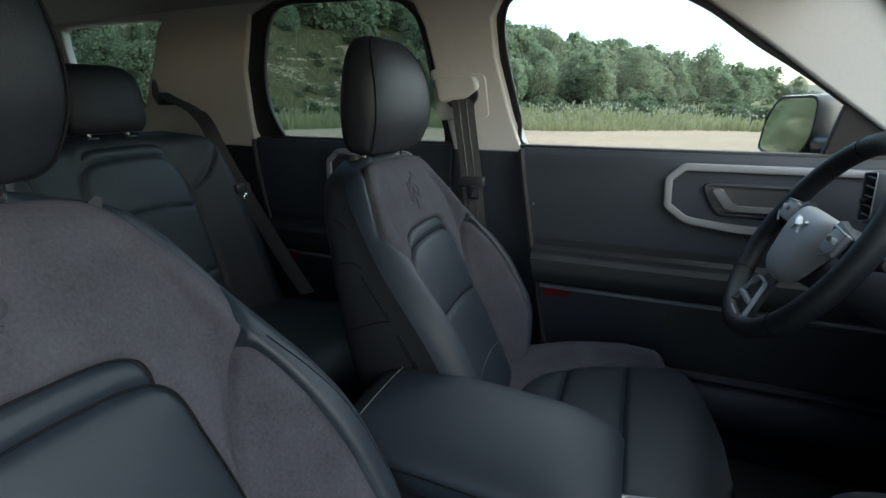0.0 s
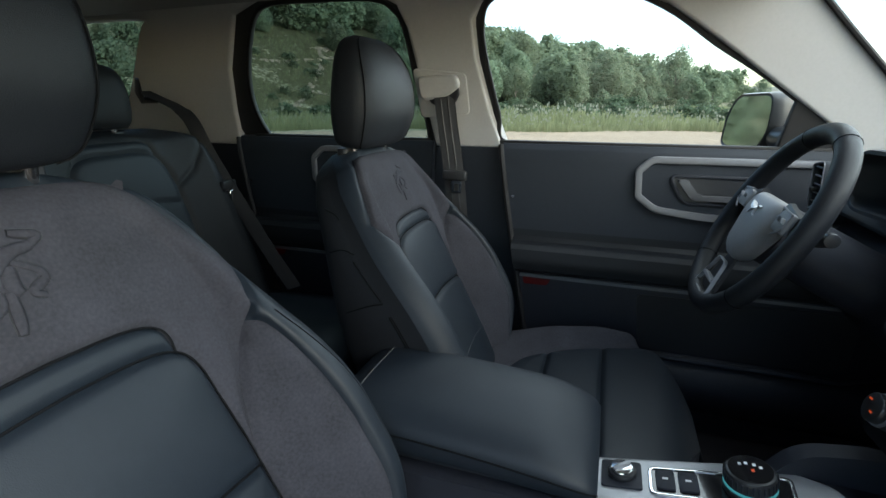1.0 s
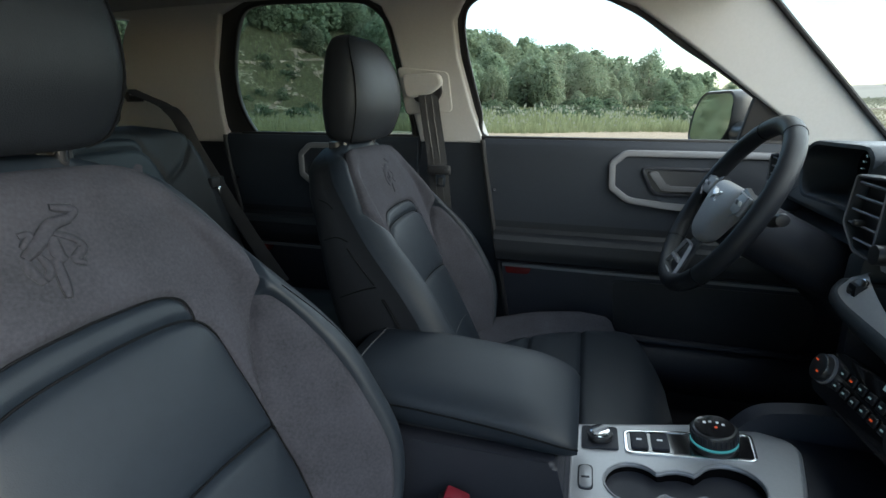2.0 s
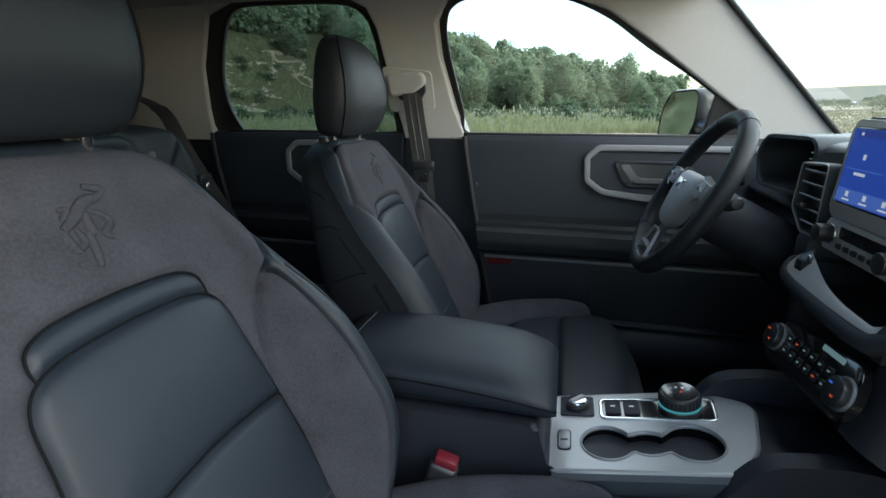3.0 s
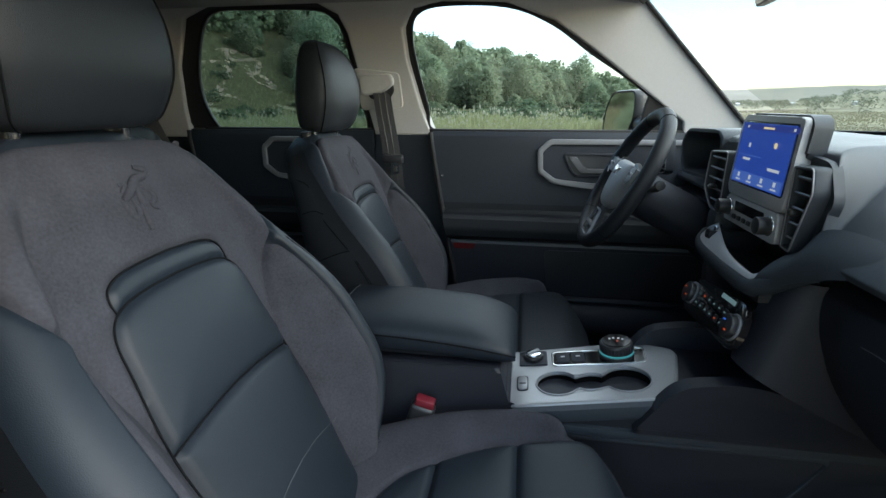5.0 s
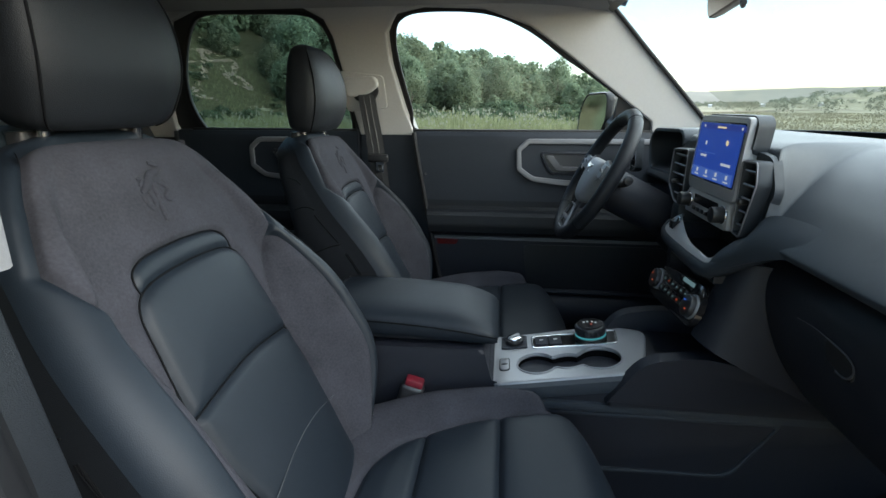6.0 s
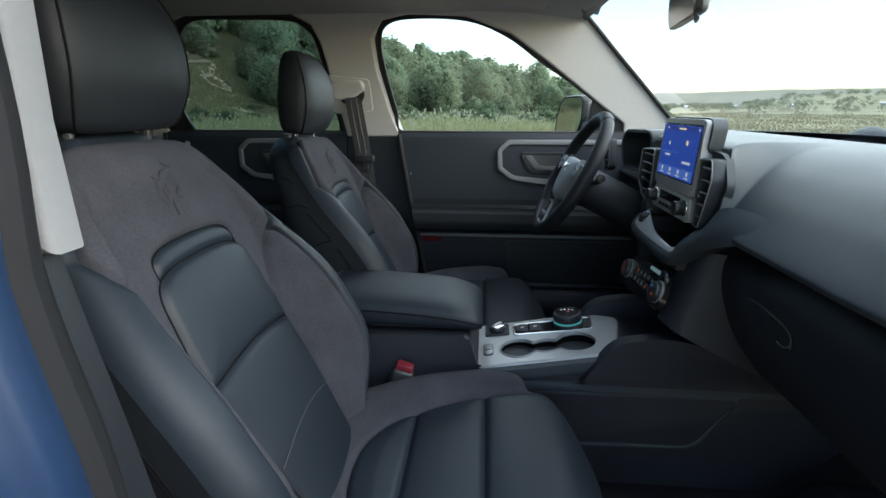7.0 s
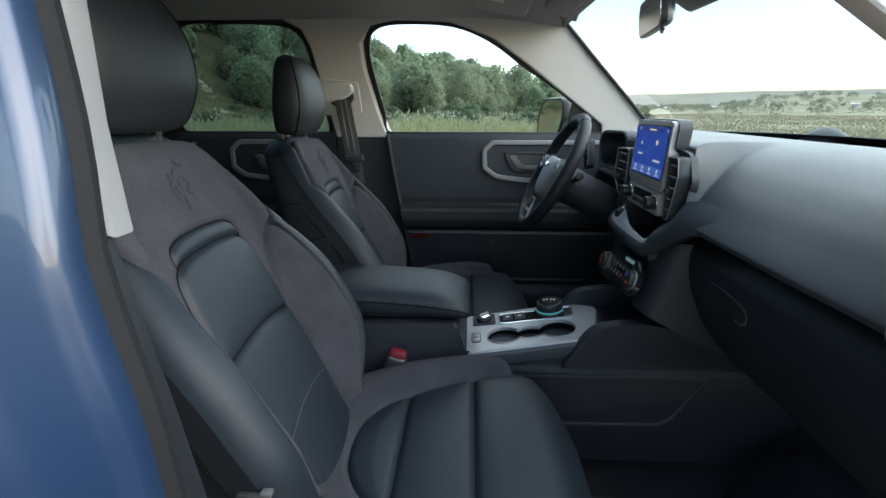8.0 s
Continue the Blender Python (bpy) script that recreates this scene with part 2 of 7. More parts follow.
# ---- car shell ----
def side_y(z):
    """The inner face of the car's side over the height."""
    return np.interp(z, [0.3, 0.75, 1.12, 1.55], [0.735, 0.745, 0.735, 0.650])


def plate(outer, holes, thick, side, inset=0.0, bevel=0.0):
    """A filled outline (x, z) with holes, laid on the car's side; side +1 left, -1 right."""
    cu = bpy.data.curves.new("plate", "CURVE")
    cu.dimensions, cu.fill_mode = "2D", "BOTH"
    cu.extrude, cu.bevel_depth, cu.bevel_resolution = thick / 2 - bevel, bevel, 2
    for loop in [outer] + holes:
        sp = cu.splines.new("POLY")
        sp.points.add(len(loop) - 1)
        for p, (x, z) in zip(sp.points, loop):
            p.co = (x, z, 0, 1)
        sp.use_cyclic_u = True
    tmp = new("plate", cu)
    dg = bpy.context.evaluated_depsgraph_get()
    me = bpy.data.meshes.new_from_object(tmp.evaluated_get(dg))
    bpy.data.objects.remove(tmp)
    bpy.data.curves.remove(cu)
    for v in me.vertices:
        x, z, d = v.co
        v.co = (x, side * (float(side_y(z)) - inset - (0.025 if side < 0 else 0) + thick / 2 + d), z)
    if side > 0:
        me.flip_normals()
    return me


def grow(loop, d):
    """An outline pushed outward by d."""
    p = [Vector(q) for q in loop]
    c = sum(p, Vector((0, 0))) / len(p)
    out = []
    for i, q in enumerate(p):
        t = (p[(i + 1) % len(p)] - p[i - 1]).normalized()
        n = Vector((t.y, -t.x))
        if n.dot(q - c) < 0:
            n = -n
        out.append(tuple(q + n * d))
    return out


FRONT_GLASS = [tuple(p) for p in spline([(-0.345, 1.118), (-0.372, 1.20), (-0.405, 1.34), (-0.412, 1.42), (-0.390, 1.472), (-0.31, 1.494),
                                         (-0.12, 1.486), (0.015, 1.437), (0.134, 1.357), (0.25, 1.284), (0.40, 1.175), (0.425, 1.140), (0.415, 1.118), (0.2, 1.118), (-0.1, 1.118)], 5, True)]
REAR_GLASS = [tuple(p) for p in spline([(-0.572, 1.125), (-0.60, 1.30), (-0.618, 1.41), (-0.645, 1.462), (-0.71, 1.493), (-0.9, 1.500), (-1.04, 1.498),
                                        (-1.105, 1.455), (-1.160, 1.33), (-1.172, 1.22), (-1.140, 1.130), (-1.10, 1.122), (-0.9, 1.122), (-0.65, 1.120)], 5, True)]
QUARTER_GLASS = [tuple(p) for p in spline([(-1.50, 1.478), (-1.53, 1.44), (-1.66, 1.26), (-1.72, 1.20), (-1.80, 1.19), (-1.98, 1.20), (-2.02, 1.26), (-2.0, 1.44), (-1.95, 1.48), (-1.7, 1.486)], 5, True)]

floor = part("floor", sheet(lambda x, y: (x, y, 0.36 + 0.30 * max(0, min((x - 0.50) / 0.36, 1))**1.3), np.linspace(-2.3, 1.0, 34), np.linspace(-0.76, 0.76, 12), -0.03), CARPET)
tagged(floor, "black carpeted car floor", "floor", kind="structure")
mat_x = spline([(0.05, 0.366), (0.30, 0.368), (0.48, 0.372), (0.53, 0.388), (0.565, 0.43), (0.600, 0.486), (0.622, 0.502), (0.65, 0.50), (0.70, 0.505), (0.76, 0.545)], 4)
floor_mat = part("floor_mat", sheet(lambda k, y: (mat_x[int(k)][0], y, mat_x[int(k)][1] - 0.008 * max(0, (y + 0.20) / 0.02)), range(len(mat_x)), [-0.62, -0.5, -0.35, -0.215, -0.20, -0.18], -0.012), DASH_LOW, smooth=40)
tagged(floor_mat, "black rubber floor mat rising up the toe board", "floor mat")

# headliner
def roof_z(x, y):
    return 1.585 - 0.085 * (abs(y) / 0.66)**3.2 - 0.02 * max(0, -x - 1.2)**1.5 - 0.030 * max(0, (x + 0.10) / 0.35)**2


ceiling = part("ceiling", sheet(lambda x, y: (x, y, roof_z(x, y)), np.linspace(-2.25, 0.24, 40), np.linspace(-0.655, 0.655, 41), 0.025), HEADLINER)
tagged(ceiling, "light grey cloth headliner", "ceiling", kind="structure")

# light upper side trim with the window openings
for side, tag in ((1, "left"), (-1, "right")):
    if side > 0:
        outer = [(-2.28, 1.10), (-2.25, 1.50), (-2.1, 1.53), (0.10, 1.53), (0.20, 1.525), (0.235, 1.501), (0.286, 1.452), (0.362, 1.376), (0.468, 1.272), (0.549, 1.191), (0.655, 1.08), (0.46, 1.08), (0.43, 1.13), (0.426, 1.160), (0.146, 1.362),
                 (0.022, 1.446), (-0.12, 1.496), (-0.31, 1.505), (-0.400, 1.488), (-0.440, 1.43), (-0.432, 1.34), (-0.396, 1.20), (-0.365, 1.115), (-0.545, 1.115),
                 (-0.585, 1.32), (-0.604, 1.42), (-0.63, 1.476), (-0.70, 1.512), (-0.9, 1.519), (-1.06, 1.516), (-1.16, 1.48), (-1.225, 1.33), (-1.245, 1.20), (-1.25, 1.10)]
        me = plate(outer, [QUARTER_GLASS], 0.03, side, 0.004, 0.006)
        wall = part("wall_" + tag, me, TRIM, smooth=30)
        tagged(wall, "light grey plastic pillar and roof-rail trim", "pillar trim", kind="structure")
    else:
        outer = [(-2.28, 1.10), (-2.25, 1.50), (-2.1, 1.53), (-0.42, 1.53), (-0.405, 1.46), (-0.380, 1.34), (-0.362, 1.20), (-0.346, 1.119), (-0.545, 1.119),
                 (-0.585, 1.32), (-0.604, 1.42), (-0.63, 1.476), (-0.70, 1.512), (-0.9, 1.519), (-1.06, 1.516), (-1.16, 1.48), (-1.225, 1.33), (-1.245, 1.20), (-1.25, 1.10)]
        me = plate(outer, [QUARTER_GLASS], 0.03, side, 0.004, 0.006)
        wall = part("wall_" + tag, me, TRIM_DARKENED, smooth=30)
        tagged(wall, "light grey plastic pillar trim beside the open doorway, darkened against sky light", "pillar trim", kind="structure")
        rail = part("trim", plate([(-0.43, 1.535), (-0.42, 1.505), (-0.31, 1.522), (-0.12, 1.510), (0.02, 1.445), (0.16, 1.340), (0.42, 1.150), (0.43, 1.10), (0.60, 1.08), (0.72, 1.08), (0.60, 1.21), (0.22, 1.50), (0.10, 1.535)], [], 0.03, side, 0.004, 0.006), TRIM_LIGHTENED, smooth=30)
        tagged(rail, "light grey windscreen pillar trim, lightened to make up for dim light", "pillar trim", kind="structure")
    # dark lower trim of the middle and rear pillars
    low = plate([(-0.545, 1.113), (-0.362, 1.113), (-0.330, 0.95), (-0.296, 0.75), (-0.268, 0.55), (-0.25, 0.36), (-0.60, 0.36), (-0.58, 0.70), (-0.56, 0.95)], [], 0.04, side, 0.0, 0.006)
    # The right side's colour is darker, to offset the sky light on it.
    trim = part("trim", low, DOOR if side > 0 else SEATBACK, smooth=30)
    tagged(trim, "dark grey plastic lower pillar trim", "pillar trim", kind="structure")
    low = plate([(-2.28, 1.098), (-1.25, 1.098), (-1.24, 0.90), (-1.15, 0.70), (-1.10, 0.36), (-2.28, 0.36)], [], 0.04, side, 0.0, 0.006)
    trim = part("trim", low, DASH_LOW, smooth=30)
    tagged(trim, "black plastic load-space side trim", "pillar trim", kind="structure")


# glass
def pane(name, loop, side, m, label):
    ob = part(name, plate(loop, [], 0.005, side, -0.022), m, smooth=30)
    ob.visible_shadow = m is not GLASS
    return tagged(ob, label, "window", kind="structure")


pane("window_1", grow(FRONT_GLASS, 0.004), 1, GLASS, "clear front door glass")
pane("window_2", grow(REAR_GLASS, 0.004), 1, TINTED, "dark tinted rear door glass")
pane("window_3", grow(QUARTER_GLASS, 0.004), 1, TINTED, "dark tinted rear quarter glass")
pane("window_4", grow(REAR_GLASS, 0.004), -1, PRIVACY, "dark tinted rear door glass")
pane("window_5", grow(QUARTER_GLASS, 0.004), -1, PRIVACY, "dark tinted rear quarter glass")


def screen_pt(u, v):
    """The windscreen, from its foot (v=0) to its head."""
    y = u * lerp(0.80, 0.70, v)
    x = lerp(0.98, 0.245, v) - 0.10 * (u * u) * (1 - 0.85 * v)
    return (x, y, lerp(1.075, 1.515, v) - 0.018 * u * u)


wind = part("window_6", sheet(screen_pt, np.linspace(-1, 1, 15), np.linspace(0, 1, 9), 0.005, (0.5, 0, 0.8)), SCREEN_GLASS)
wind.visible_shadow = False
tagged(wind, "clear curved windscreen", "windscreen", kind="structure")
tail = part("window_7", sheet(lambda y, z: (-2.25 - 0.12 * (1.5 - z), y, z), np.linspace(-0.62, 0.62, 5), np.linspace(1.10, 1.52, 5), 0.005, (-1, 0, 0)), PRIVACY)
tagged(tail, "dark tinted tailgate glass", "window", kind="structure")
gate = part("wall_rear", box(0.05, 1.46, 0.80, 0.02, 2, (-2.31, 0, 0.71)), DASH_LOW)
tagged(gate, "black plastic tailgate trim", "wall", kind="structure")
band = part("trim", sheet(lambda u, v: Vector(screen_pt(u, v)) + Vector((-0.006, 0, -0.008)), np.linspace(-1, 1, 15), np.linspace(0.955, 1.0, 3), 0.002, (0.5, 0, 0.8)), BLACK)
tagged(band, "black ceramic band along the windscreen's head", "windscreen band", kind="structure")
band = part("trim", sheet(lambda u, v: Vector(screen_pt(u, v)) + Vector((-0.006, 0, -0.008)), np.linspace(-1, 1, 15), np.linspace(0.0, 0.185, 4), 0.002, (0.5, 0, 0.8)), BLACK)
tagged(band, "black ceramic band along the windscreen's foot", "windscreen band", kind="structure")
head = part("trim", box(0.09, 1.20, 0.03, 0.012, 3, (0.215, 0, 1.513), Matrix.Rotation(radians(22), 4, "Y")), HEADLINER)
tagged(head, "light grey header above the windscreen", "header", kind="structure")

# black windscreen rubber along the left pillar
line = [(x + 0.004, float(side_y(z)) - 0.008, z) for x, z in ((0.20, 1.528), (0.235, 1.501), (0.286, 1.452), (0.362, 1.376), (0.468, 1.272), (0.549, 1.191), (0.655, 1.085))]
tagged(part("trim_rubber", tube(spline(line, 4), 0.0065, 8), RUBBER), "black rubber strip between pillar and windscreen", "windscreen seal", kind="structure")

# ---- front seats ----
SEAT_AT = Vector((-0.10, -0.385, 0.38))
BACK_O = np.array([-0.391, 0.0, 0.853])
BACK_UP = np.array([-0.405, 0.0, 0.9143])
BACK_N = np.array([0.9143, 0.0, 0.405])


def polydist(a, b, poly):
    """Distance from points (a, b) to a polyline, with the nearest point."""
    best = np.full(a.shape, 9.0)
    na, nb = a.copy(), b.copy()
    for (x0, y0), (x1, y1) in zip(poly[:-1], poly[1:]):
        dx, dy = x1 - x0, y1 - y0
        t = np.clip(((a - x0) * dx + (b - y0) * dy) / (dx * dx + dy * dy + 1e-12), 0, 1)
        px, py = x0 + t * dx, y0 + t * dy
        d = np.hypot(a - px, b - py)
        m = d < best
        best, na, nb = np.where(m, d, best), np.where(m, px, na), np.where(m, py, nb)
    return best, na, nb


def inside(a, b, poly):
    c = np.zeros(a.shape, bool)
    for (x0, y0), (x1, y1) in zip(poly, poly[1:] + poly[:1]):
        hit = ((y0 > b) != (y1 > b)) & (a < (x1 - x0) * (b - y0) / (y1 - y0 + 1e-12) + x0)
        c ^= hit
    return c


def mirrored(half):
    """A closed outline from its right half, which runs from the middle's top to the middle's bottom."""
    return [tuple(p) for p in half] + [(-p[0], p[1]) for p in half[::-1] if abs(p[0]) > 1e-6]


def quilted(A, B, seams, regions, surface, lift, groove=0.0065, width=0.0042, puff=None):
    """Splits a grid of (a, b) into one mesh for each region, with grooves along the seams."""
    step = np.maximum(np.abs(np.gradient(A, axis=1)), np.abs(np.gradient(B, axis=0)))
    dist = np.full(A.shape, 9.0)
    A0, B0 = A.copy(), B.copy()
    snapped = np.zeros(A.shape, bool)
    for s in seams:
        d, x, y = polydist(A0, B0, s)
        near = (d < 0.52 * step) & (d < dist)
        A, B = np.where(near, x, A), np.where(near, y, B)
        snapped |= near
        dist = np.minimum(dist, d)
    dist = np.where(snapped, 0, dist)
    off = -groove * np.exp(-(dist / width)**2)
    P = surface(A, B)
    n, m = A.shape
    T1 = np.gradient(P, axis=0)
    T2 = np.gradient(P, axis=1)
    N = np.cross(T2, T1)
    N /= np.linalg.norm(N, axis=2, keepdims=True) + 1e-9
    if (N * np.array(lift)).sum() < 0:
        N = -N
    if puff is not None:
        off = off + puff(A, B, dist)
    P = P + N * off[..., None]
    idx = np.arange(n * m).reshape(n, m)
    tris = []
    s = snapped
    for i in range(n - 1):
        for j in range(m - 1):
            q = (idx[i, j], idx[i, j + 1], idx[i + 1, j + 1], idx[i + 1, j])
            if s[i, j + 1] and s[i + 1, j] and not (s[i, j] and s[i + 1, j + 1]):
                tris += [(q[0], q[1], q[3]), (q[1], q[2], q[3])]
            elif s[i, j] and s[i + 1, j + 1]:
                tris += [(q[0], q[1], q[2]), (q[0], q[2], q[3])]
            else:
                tris.append(q)
    flatA, flatB, flatP = A.ravel(), B.ravel(), P.reshape(-1, 3)
    ca = np.array([flatA[list(t)].mean() for t in tris])
    cb = np.array([flatB[list(t)].mean() for t in tris])
    left = np.ones(len(tris), bool)
    out = {}
    for name, test in regions:
        pick = left & test(ca, cb)
        left &= ~pick
        faces = [tris[k] for k in np.nonzero(pick)[0]]
        used = sorted({v for f in faces for v in f})
        where = {v: k for k, v in enumerate(used)}
        me = bpy.data.meshes.new(name)
        me.from_pydata([tuple(flatP[v]) for v in used], [], [tuple(where[v] for v in f) for f in faces])
        out[name] = me
    return out, P


back_w = curve_fn([(-0.32, 0.150), (-0.26, 0.172), (-0.22, 0.200), (-0.19, 0.228), (-0.15, 0.252), (-0.1, 0.263), (0.0, 0.266), (0.1, 0.254), (0.15, 0.240), (0.2, 0.224),
                   (0.25, 0.208), (0.30, 0.186), (0.335, 0.155), (0.355, 0.12), (0.37, 0.075)])
back_h = curve_fn([(-0.32, 0.0), (-0.22, 0.030), (-0.18, 0.050), (-0.14, 0.068), (-0.1, 0.080), (-0.05, 0.084), (0.0, 0.082), (0.05, 0.073), (0.1, 0.058), (0.15, 0.040), (0.2, 0.025), (0.3, 0.006), (0.37, 0.0)])
back_in = curve_fn([(-0.32, 0.10), (-0.14, 0.115), (0.0, 0.132), (0.06, 0.138), (0.1, 0.15), (0.15, 0.165), (0.25, 0.15), (0.37, 0.05)])
back_bow = curve_fn([(-0.32, 0.02), (-0.15, 0.012), (0.0, 0.0), (0.15, 0.0), (0.28, -0.002), (0.34, -0.012), (0.37, -0.04)])

SEAM_LOW = [(0.132, 0.004), (0.09, 0.010), (0.045, 0.015), (0.0, 0.017)]
PANEL_R = [tuple(p) for p in spline([(0.0, 0.172), (0.05, 0.170), (0.085, 0.165), (0.107, 0.154), (0.119, 0.132), (0.124, 0.09), (0.130, 0.04), (0.132, 0.004)], 6)]
LOWER_R = [tuple(p) for p in spline([(0.132, 0.004), (0.131, -0.06), (0.118, -0.135), (0.108, -0.2), (0.10, -0.32)], 5)]
YOKE_R = [tuple(p) for p in spline([(0.205, 0.217), (0.196, 0.190), (0.178, 0.152), (0.154, 0.095), (0.140, 0.045), (0.132, 0.004)], 6)]
STRIP_R = [tuple(p) for p in spline([(0.0, 0.201), (0.05, 0.199), (0.078, 0.195), (0.096, 0.186), (0.102, 0.173), (0.101, 0.157)], 5)]
SIDE_R = [tuple(p) for p in spline([(0.178, 0.152), (0.188, 0.141), (0.198, 0.105), (0.206, 0.05), (0.210, -0.03), (0.207, -0.11), (0.184, -0.18), (0.145, -0.245), (0.105, -0.29)], 6)]
TWIN_R = [tuple(p) for p in spline([(0.214, 0.150), (0.232, 0.10), (0.248, 0.04), (0.253, -0.03), (0.250, -0.10), (0.235, -0.16), (0.205, -0.205)], 6)]
CROWN_R = [tuple(p) for p in spline([(0.0, 0.352), (0.05, 0.352), (0.093, 0.350), (0.126, 0.341), (0.152, 0.312), (0.184, 0.258), (0.205, 0.217)], 5)]
STITCH_R = [tuple(p) for p in spline([(0.0, -0.118), (0.05, -0.122), (0.118, -0.136)], 4)]


def flip(p):
    return [(-x, y) for x, y in p]


def back_depth(a, b):
    w, h, ci = back_w(b), back_h(b), back_in(b)
    x = np.abs(a)
    pk = w - 0.044
    t = np.clip((x - ci) / np.maximum(pk - ci, 0.01), 0, 1)
    rise = h * t * t * (3 - 2 * t)
    u = np.clip((x - pk) / 0.044, 0, 1)
    fall = -0.044 * (1 - np.sqrt(np.clip(1 - u * u, 0.0, 1)))
    return back_bow(b) + 0.006 * np.clip(1 - (x / 0.13)**2, 0, 1) + rise + fall - 0.05 * a


def back_surface(a, b):
    d = back_depth(a, b)
    return BACK_O + b[..., None] * BACK_UP + d[..., None] * BACK_N + a[..., None] * np.array([0, 1.0, 0])


def make_seat():
    seat = thing("front_seat", "", "seat", at=SEAT_AT)
    shift = -Vector((SEAT_AT.x, 0, SEAT_AT.z))

    def piece(name, bm, m, label="", parent=seat, smooth=50):
        ob = part(name, bm, m, parent, label, smooth)
        if parent is seat:
            ob.location = shift
        return ob

    # backrest face
    rows, cols = 168, 132
    b = -0.31 + 0.679 * (0.75 * np.linspace(0, 1, rows) + 0.25 * np.sin(np.linspace(0, 0.5 * np.pi, rows)))
    s = np.linspace(-1, 1, cols)
    s = 0.6 * s + 0.4 * np.sin(0.5 * np.pi * s)
    B = np.repeat(b[:, None], cols, 1)
    A = s[None, :] * (back_w(b)[:, None] - 0.0006)
    both = lambda p: [p, flip(p)]
    low = SEAM_LOW + flip(SEAM_LOW)[::-1][1:]
    seams = [low] + both(PANEL_R) + both(LOWER_R) + both(YOKE_R) + both(STRIP_R) + both(SIDE_R) + both(CROWN_R)
    panel = mirrored(PANEL_R + SEAM_LOW[1:])
    strip = mirrored(STRIP_R + [(0.0, 0.150)])
    lower = mirrored([(0.0, 0.017)] + SEAM_LOW[::-1][1:] + LOWER_R[1:] + [(0.0, -0.33)])
    side = YOKE_R[YOKE_R.index(SIDE_R[0]):] if SIDE_R[0] in YOKE_R else YOKE_R[12:]
    side_r = SIDE_R + [(0.100, -0.31)] + LOWER_R[::-1] + side[::-1]
    yoke = mirrored(CROWN_R + YOKE_R[1:] + [(0.0, 0.004)])
    regions = [("center_panel", lambda a, b: inside(a, b, panel)),
               ("recessed_band", lambda a, b: inside(a, b, strip)),
               ("lumbar_panel", lambda a, b: inside(a, b, lower)),
               ("upper_cloth", lambda a, b: inside(a, b, yoke)),
               ("bolster_cloth", lambda a, b: inside(a, b, side_r)),
               ("bolster_cloth_far", lambda a, b: inside(-a, b, side_r)),
               ("bolster_edge", lambda a, b: a > -9)]

    def puff(a, b, d):
        soft = 0.009 * (1 - np.exp(-d / 0.028))
        return np.where(inside(a, b, panel) | inside(a, b, lower), soft, np.where(inside(a, b, strip), -0.001, 0.35 * soft))

    meshes, P = quilted(A, B, seams, regions, back_surface, BACK_N, puff=puff)
    looks = {"center_panel": (LEATHER, "blue-grey leatherette centre panel"), "recessed_band": (LEATHER, "recessed leatherette band"),
             "lumbar_panel": (LEATHER, ""), "upper_cloth": (FABRIC, "grey melange cloth upper with an embossed emblem"),
             "bolster_cloth": (FABRIC, "grey melange cloth bolster face"), "bolster_cloth_far": (FABRIC, "grey melange cloth bolster face"),
             "bolster_edge": (LEATHER, "dark leatherette bolster edge")}
    for name, me in meshes.items():
        piece(name.replace("_far", ""), me, looks[name][0], looks[name][1], smooth=60)

    # side walls and back, from the face's rim
    rim = [P[i, -1] for i in range(rows)]
    other = [P[i, 0] for i in range(rows)]
    rings = []
    for i in range(rows):
        bb = b[i]
        thick = float(np.interp(bb, [-0.31, -0.1, 0.2, 0.34, 0.369], [0.11, 0.125, 0.10, 0.085, 0.05]))
        w = float(back_w(bb))
        base = BACK_O + bb * BACK_UP
        y = np.array([0, 1.0, 0])
        back = float(back_bow(bb)) - thick
        f = float((rim[i] - base) @ BACK_N)
        half = [(w, f), (w + 0.002, lerp(f, back, 0.15)), (w + 0.003, lerp(f, back, 0.5)), (w - 0.004, lerp(f, back, 0.82)), (w - 0.022, back + 0.004), (w * 0.6, back - 0.012), (0, back - 0.02)]
        half = [tuple(p) for p in spline(half, 3)]
        ring = [base + y * a + BACK_N * n for a, n in half] + [base - y * a + BACK_N * n for a, n in half[::-1][1:]]
        ring[0], ring[-1] = rim[i], other[i]
        rings.append(ring)
    top = np.mean(rings[-1], axis=0)
    for f, up in ((0.8, 0.005), (0.4, 0.008), (0.02, 0.009)):
        rings.append([top + (np.array(p) - top) * f + BACK_UP * up for p in rings[rows - 1]])
    piece("back_shell", loft(rings, closed=False, caps=False), SEATBACK, "dark leatherette side and back", smooth=50)
    # sewn seams whose dark tubes add to the groove shade, and a pale thread
    def on_face(p, h):
        q = back_surface(np.array([[p[0]]]), np.array([[p[1]]]))[0, 0]
        return q + BACK_N * h
    for line, h, r in [(q, -0.0046, 0.0012) for q in (mirrored(PANEL_R)[:len(PANEL_R)], flip(PANEL_R), STRIP_R, flip(STRIP_R), low)] + [(q, -0.0046, 0.0015) for q in both(LOWER_R)[:2]]:
        piece("sewn_seam", tube([on_face(p, h) for p in line], r, 6), SEAM, "sewn seam with its groove shade in the dark colour")
    for line in (TWIN_R,):
        piece("twin_stitch", tube([on_face(p, 0.0010) for p in line], 0.0009, 5), SEAM, "dark stitched line along the bolster")
        piece("twin_stitch", tube([on_face((p[0] - math.copysign(0.009, p[0]), p[1]), 0.0022) for p in line], 0.0009, 5), SEAM, "dark stitched line along the bolster")
    for line in both(STITCH_R):
        piece("thread", tube([on_face(p, 0.0089) for p in line], 0.0007, 5), THREAD, "pale grey thread")
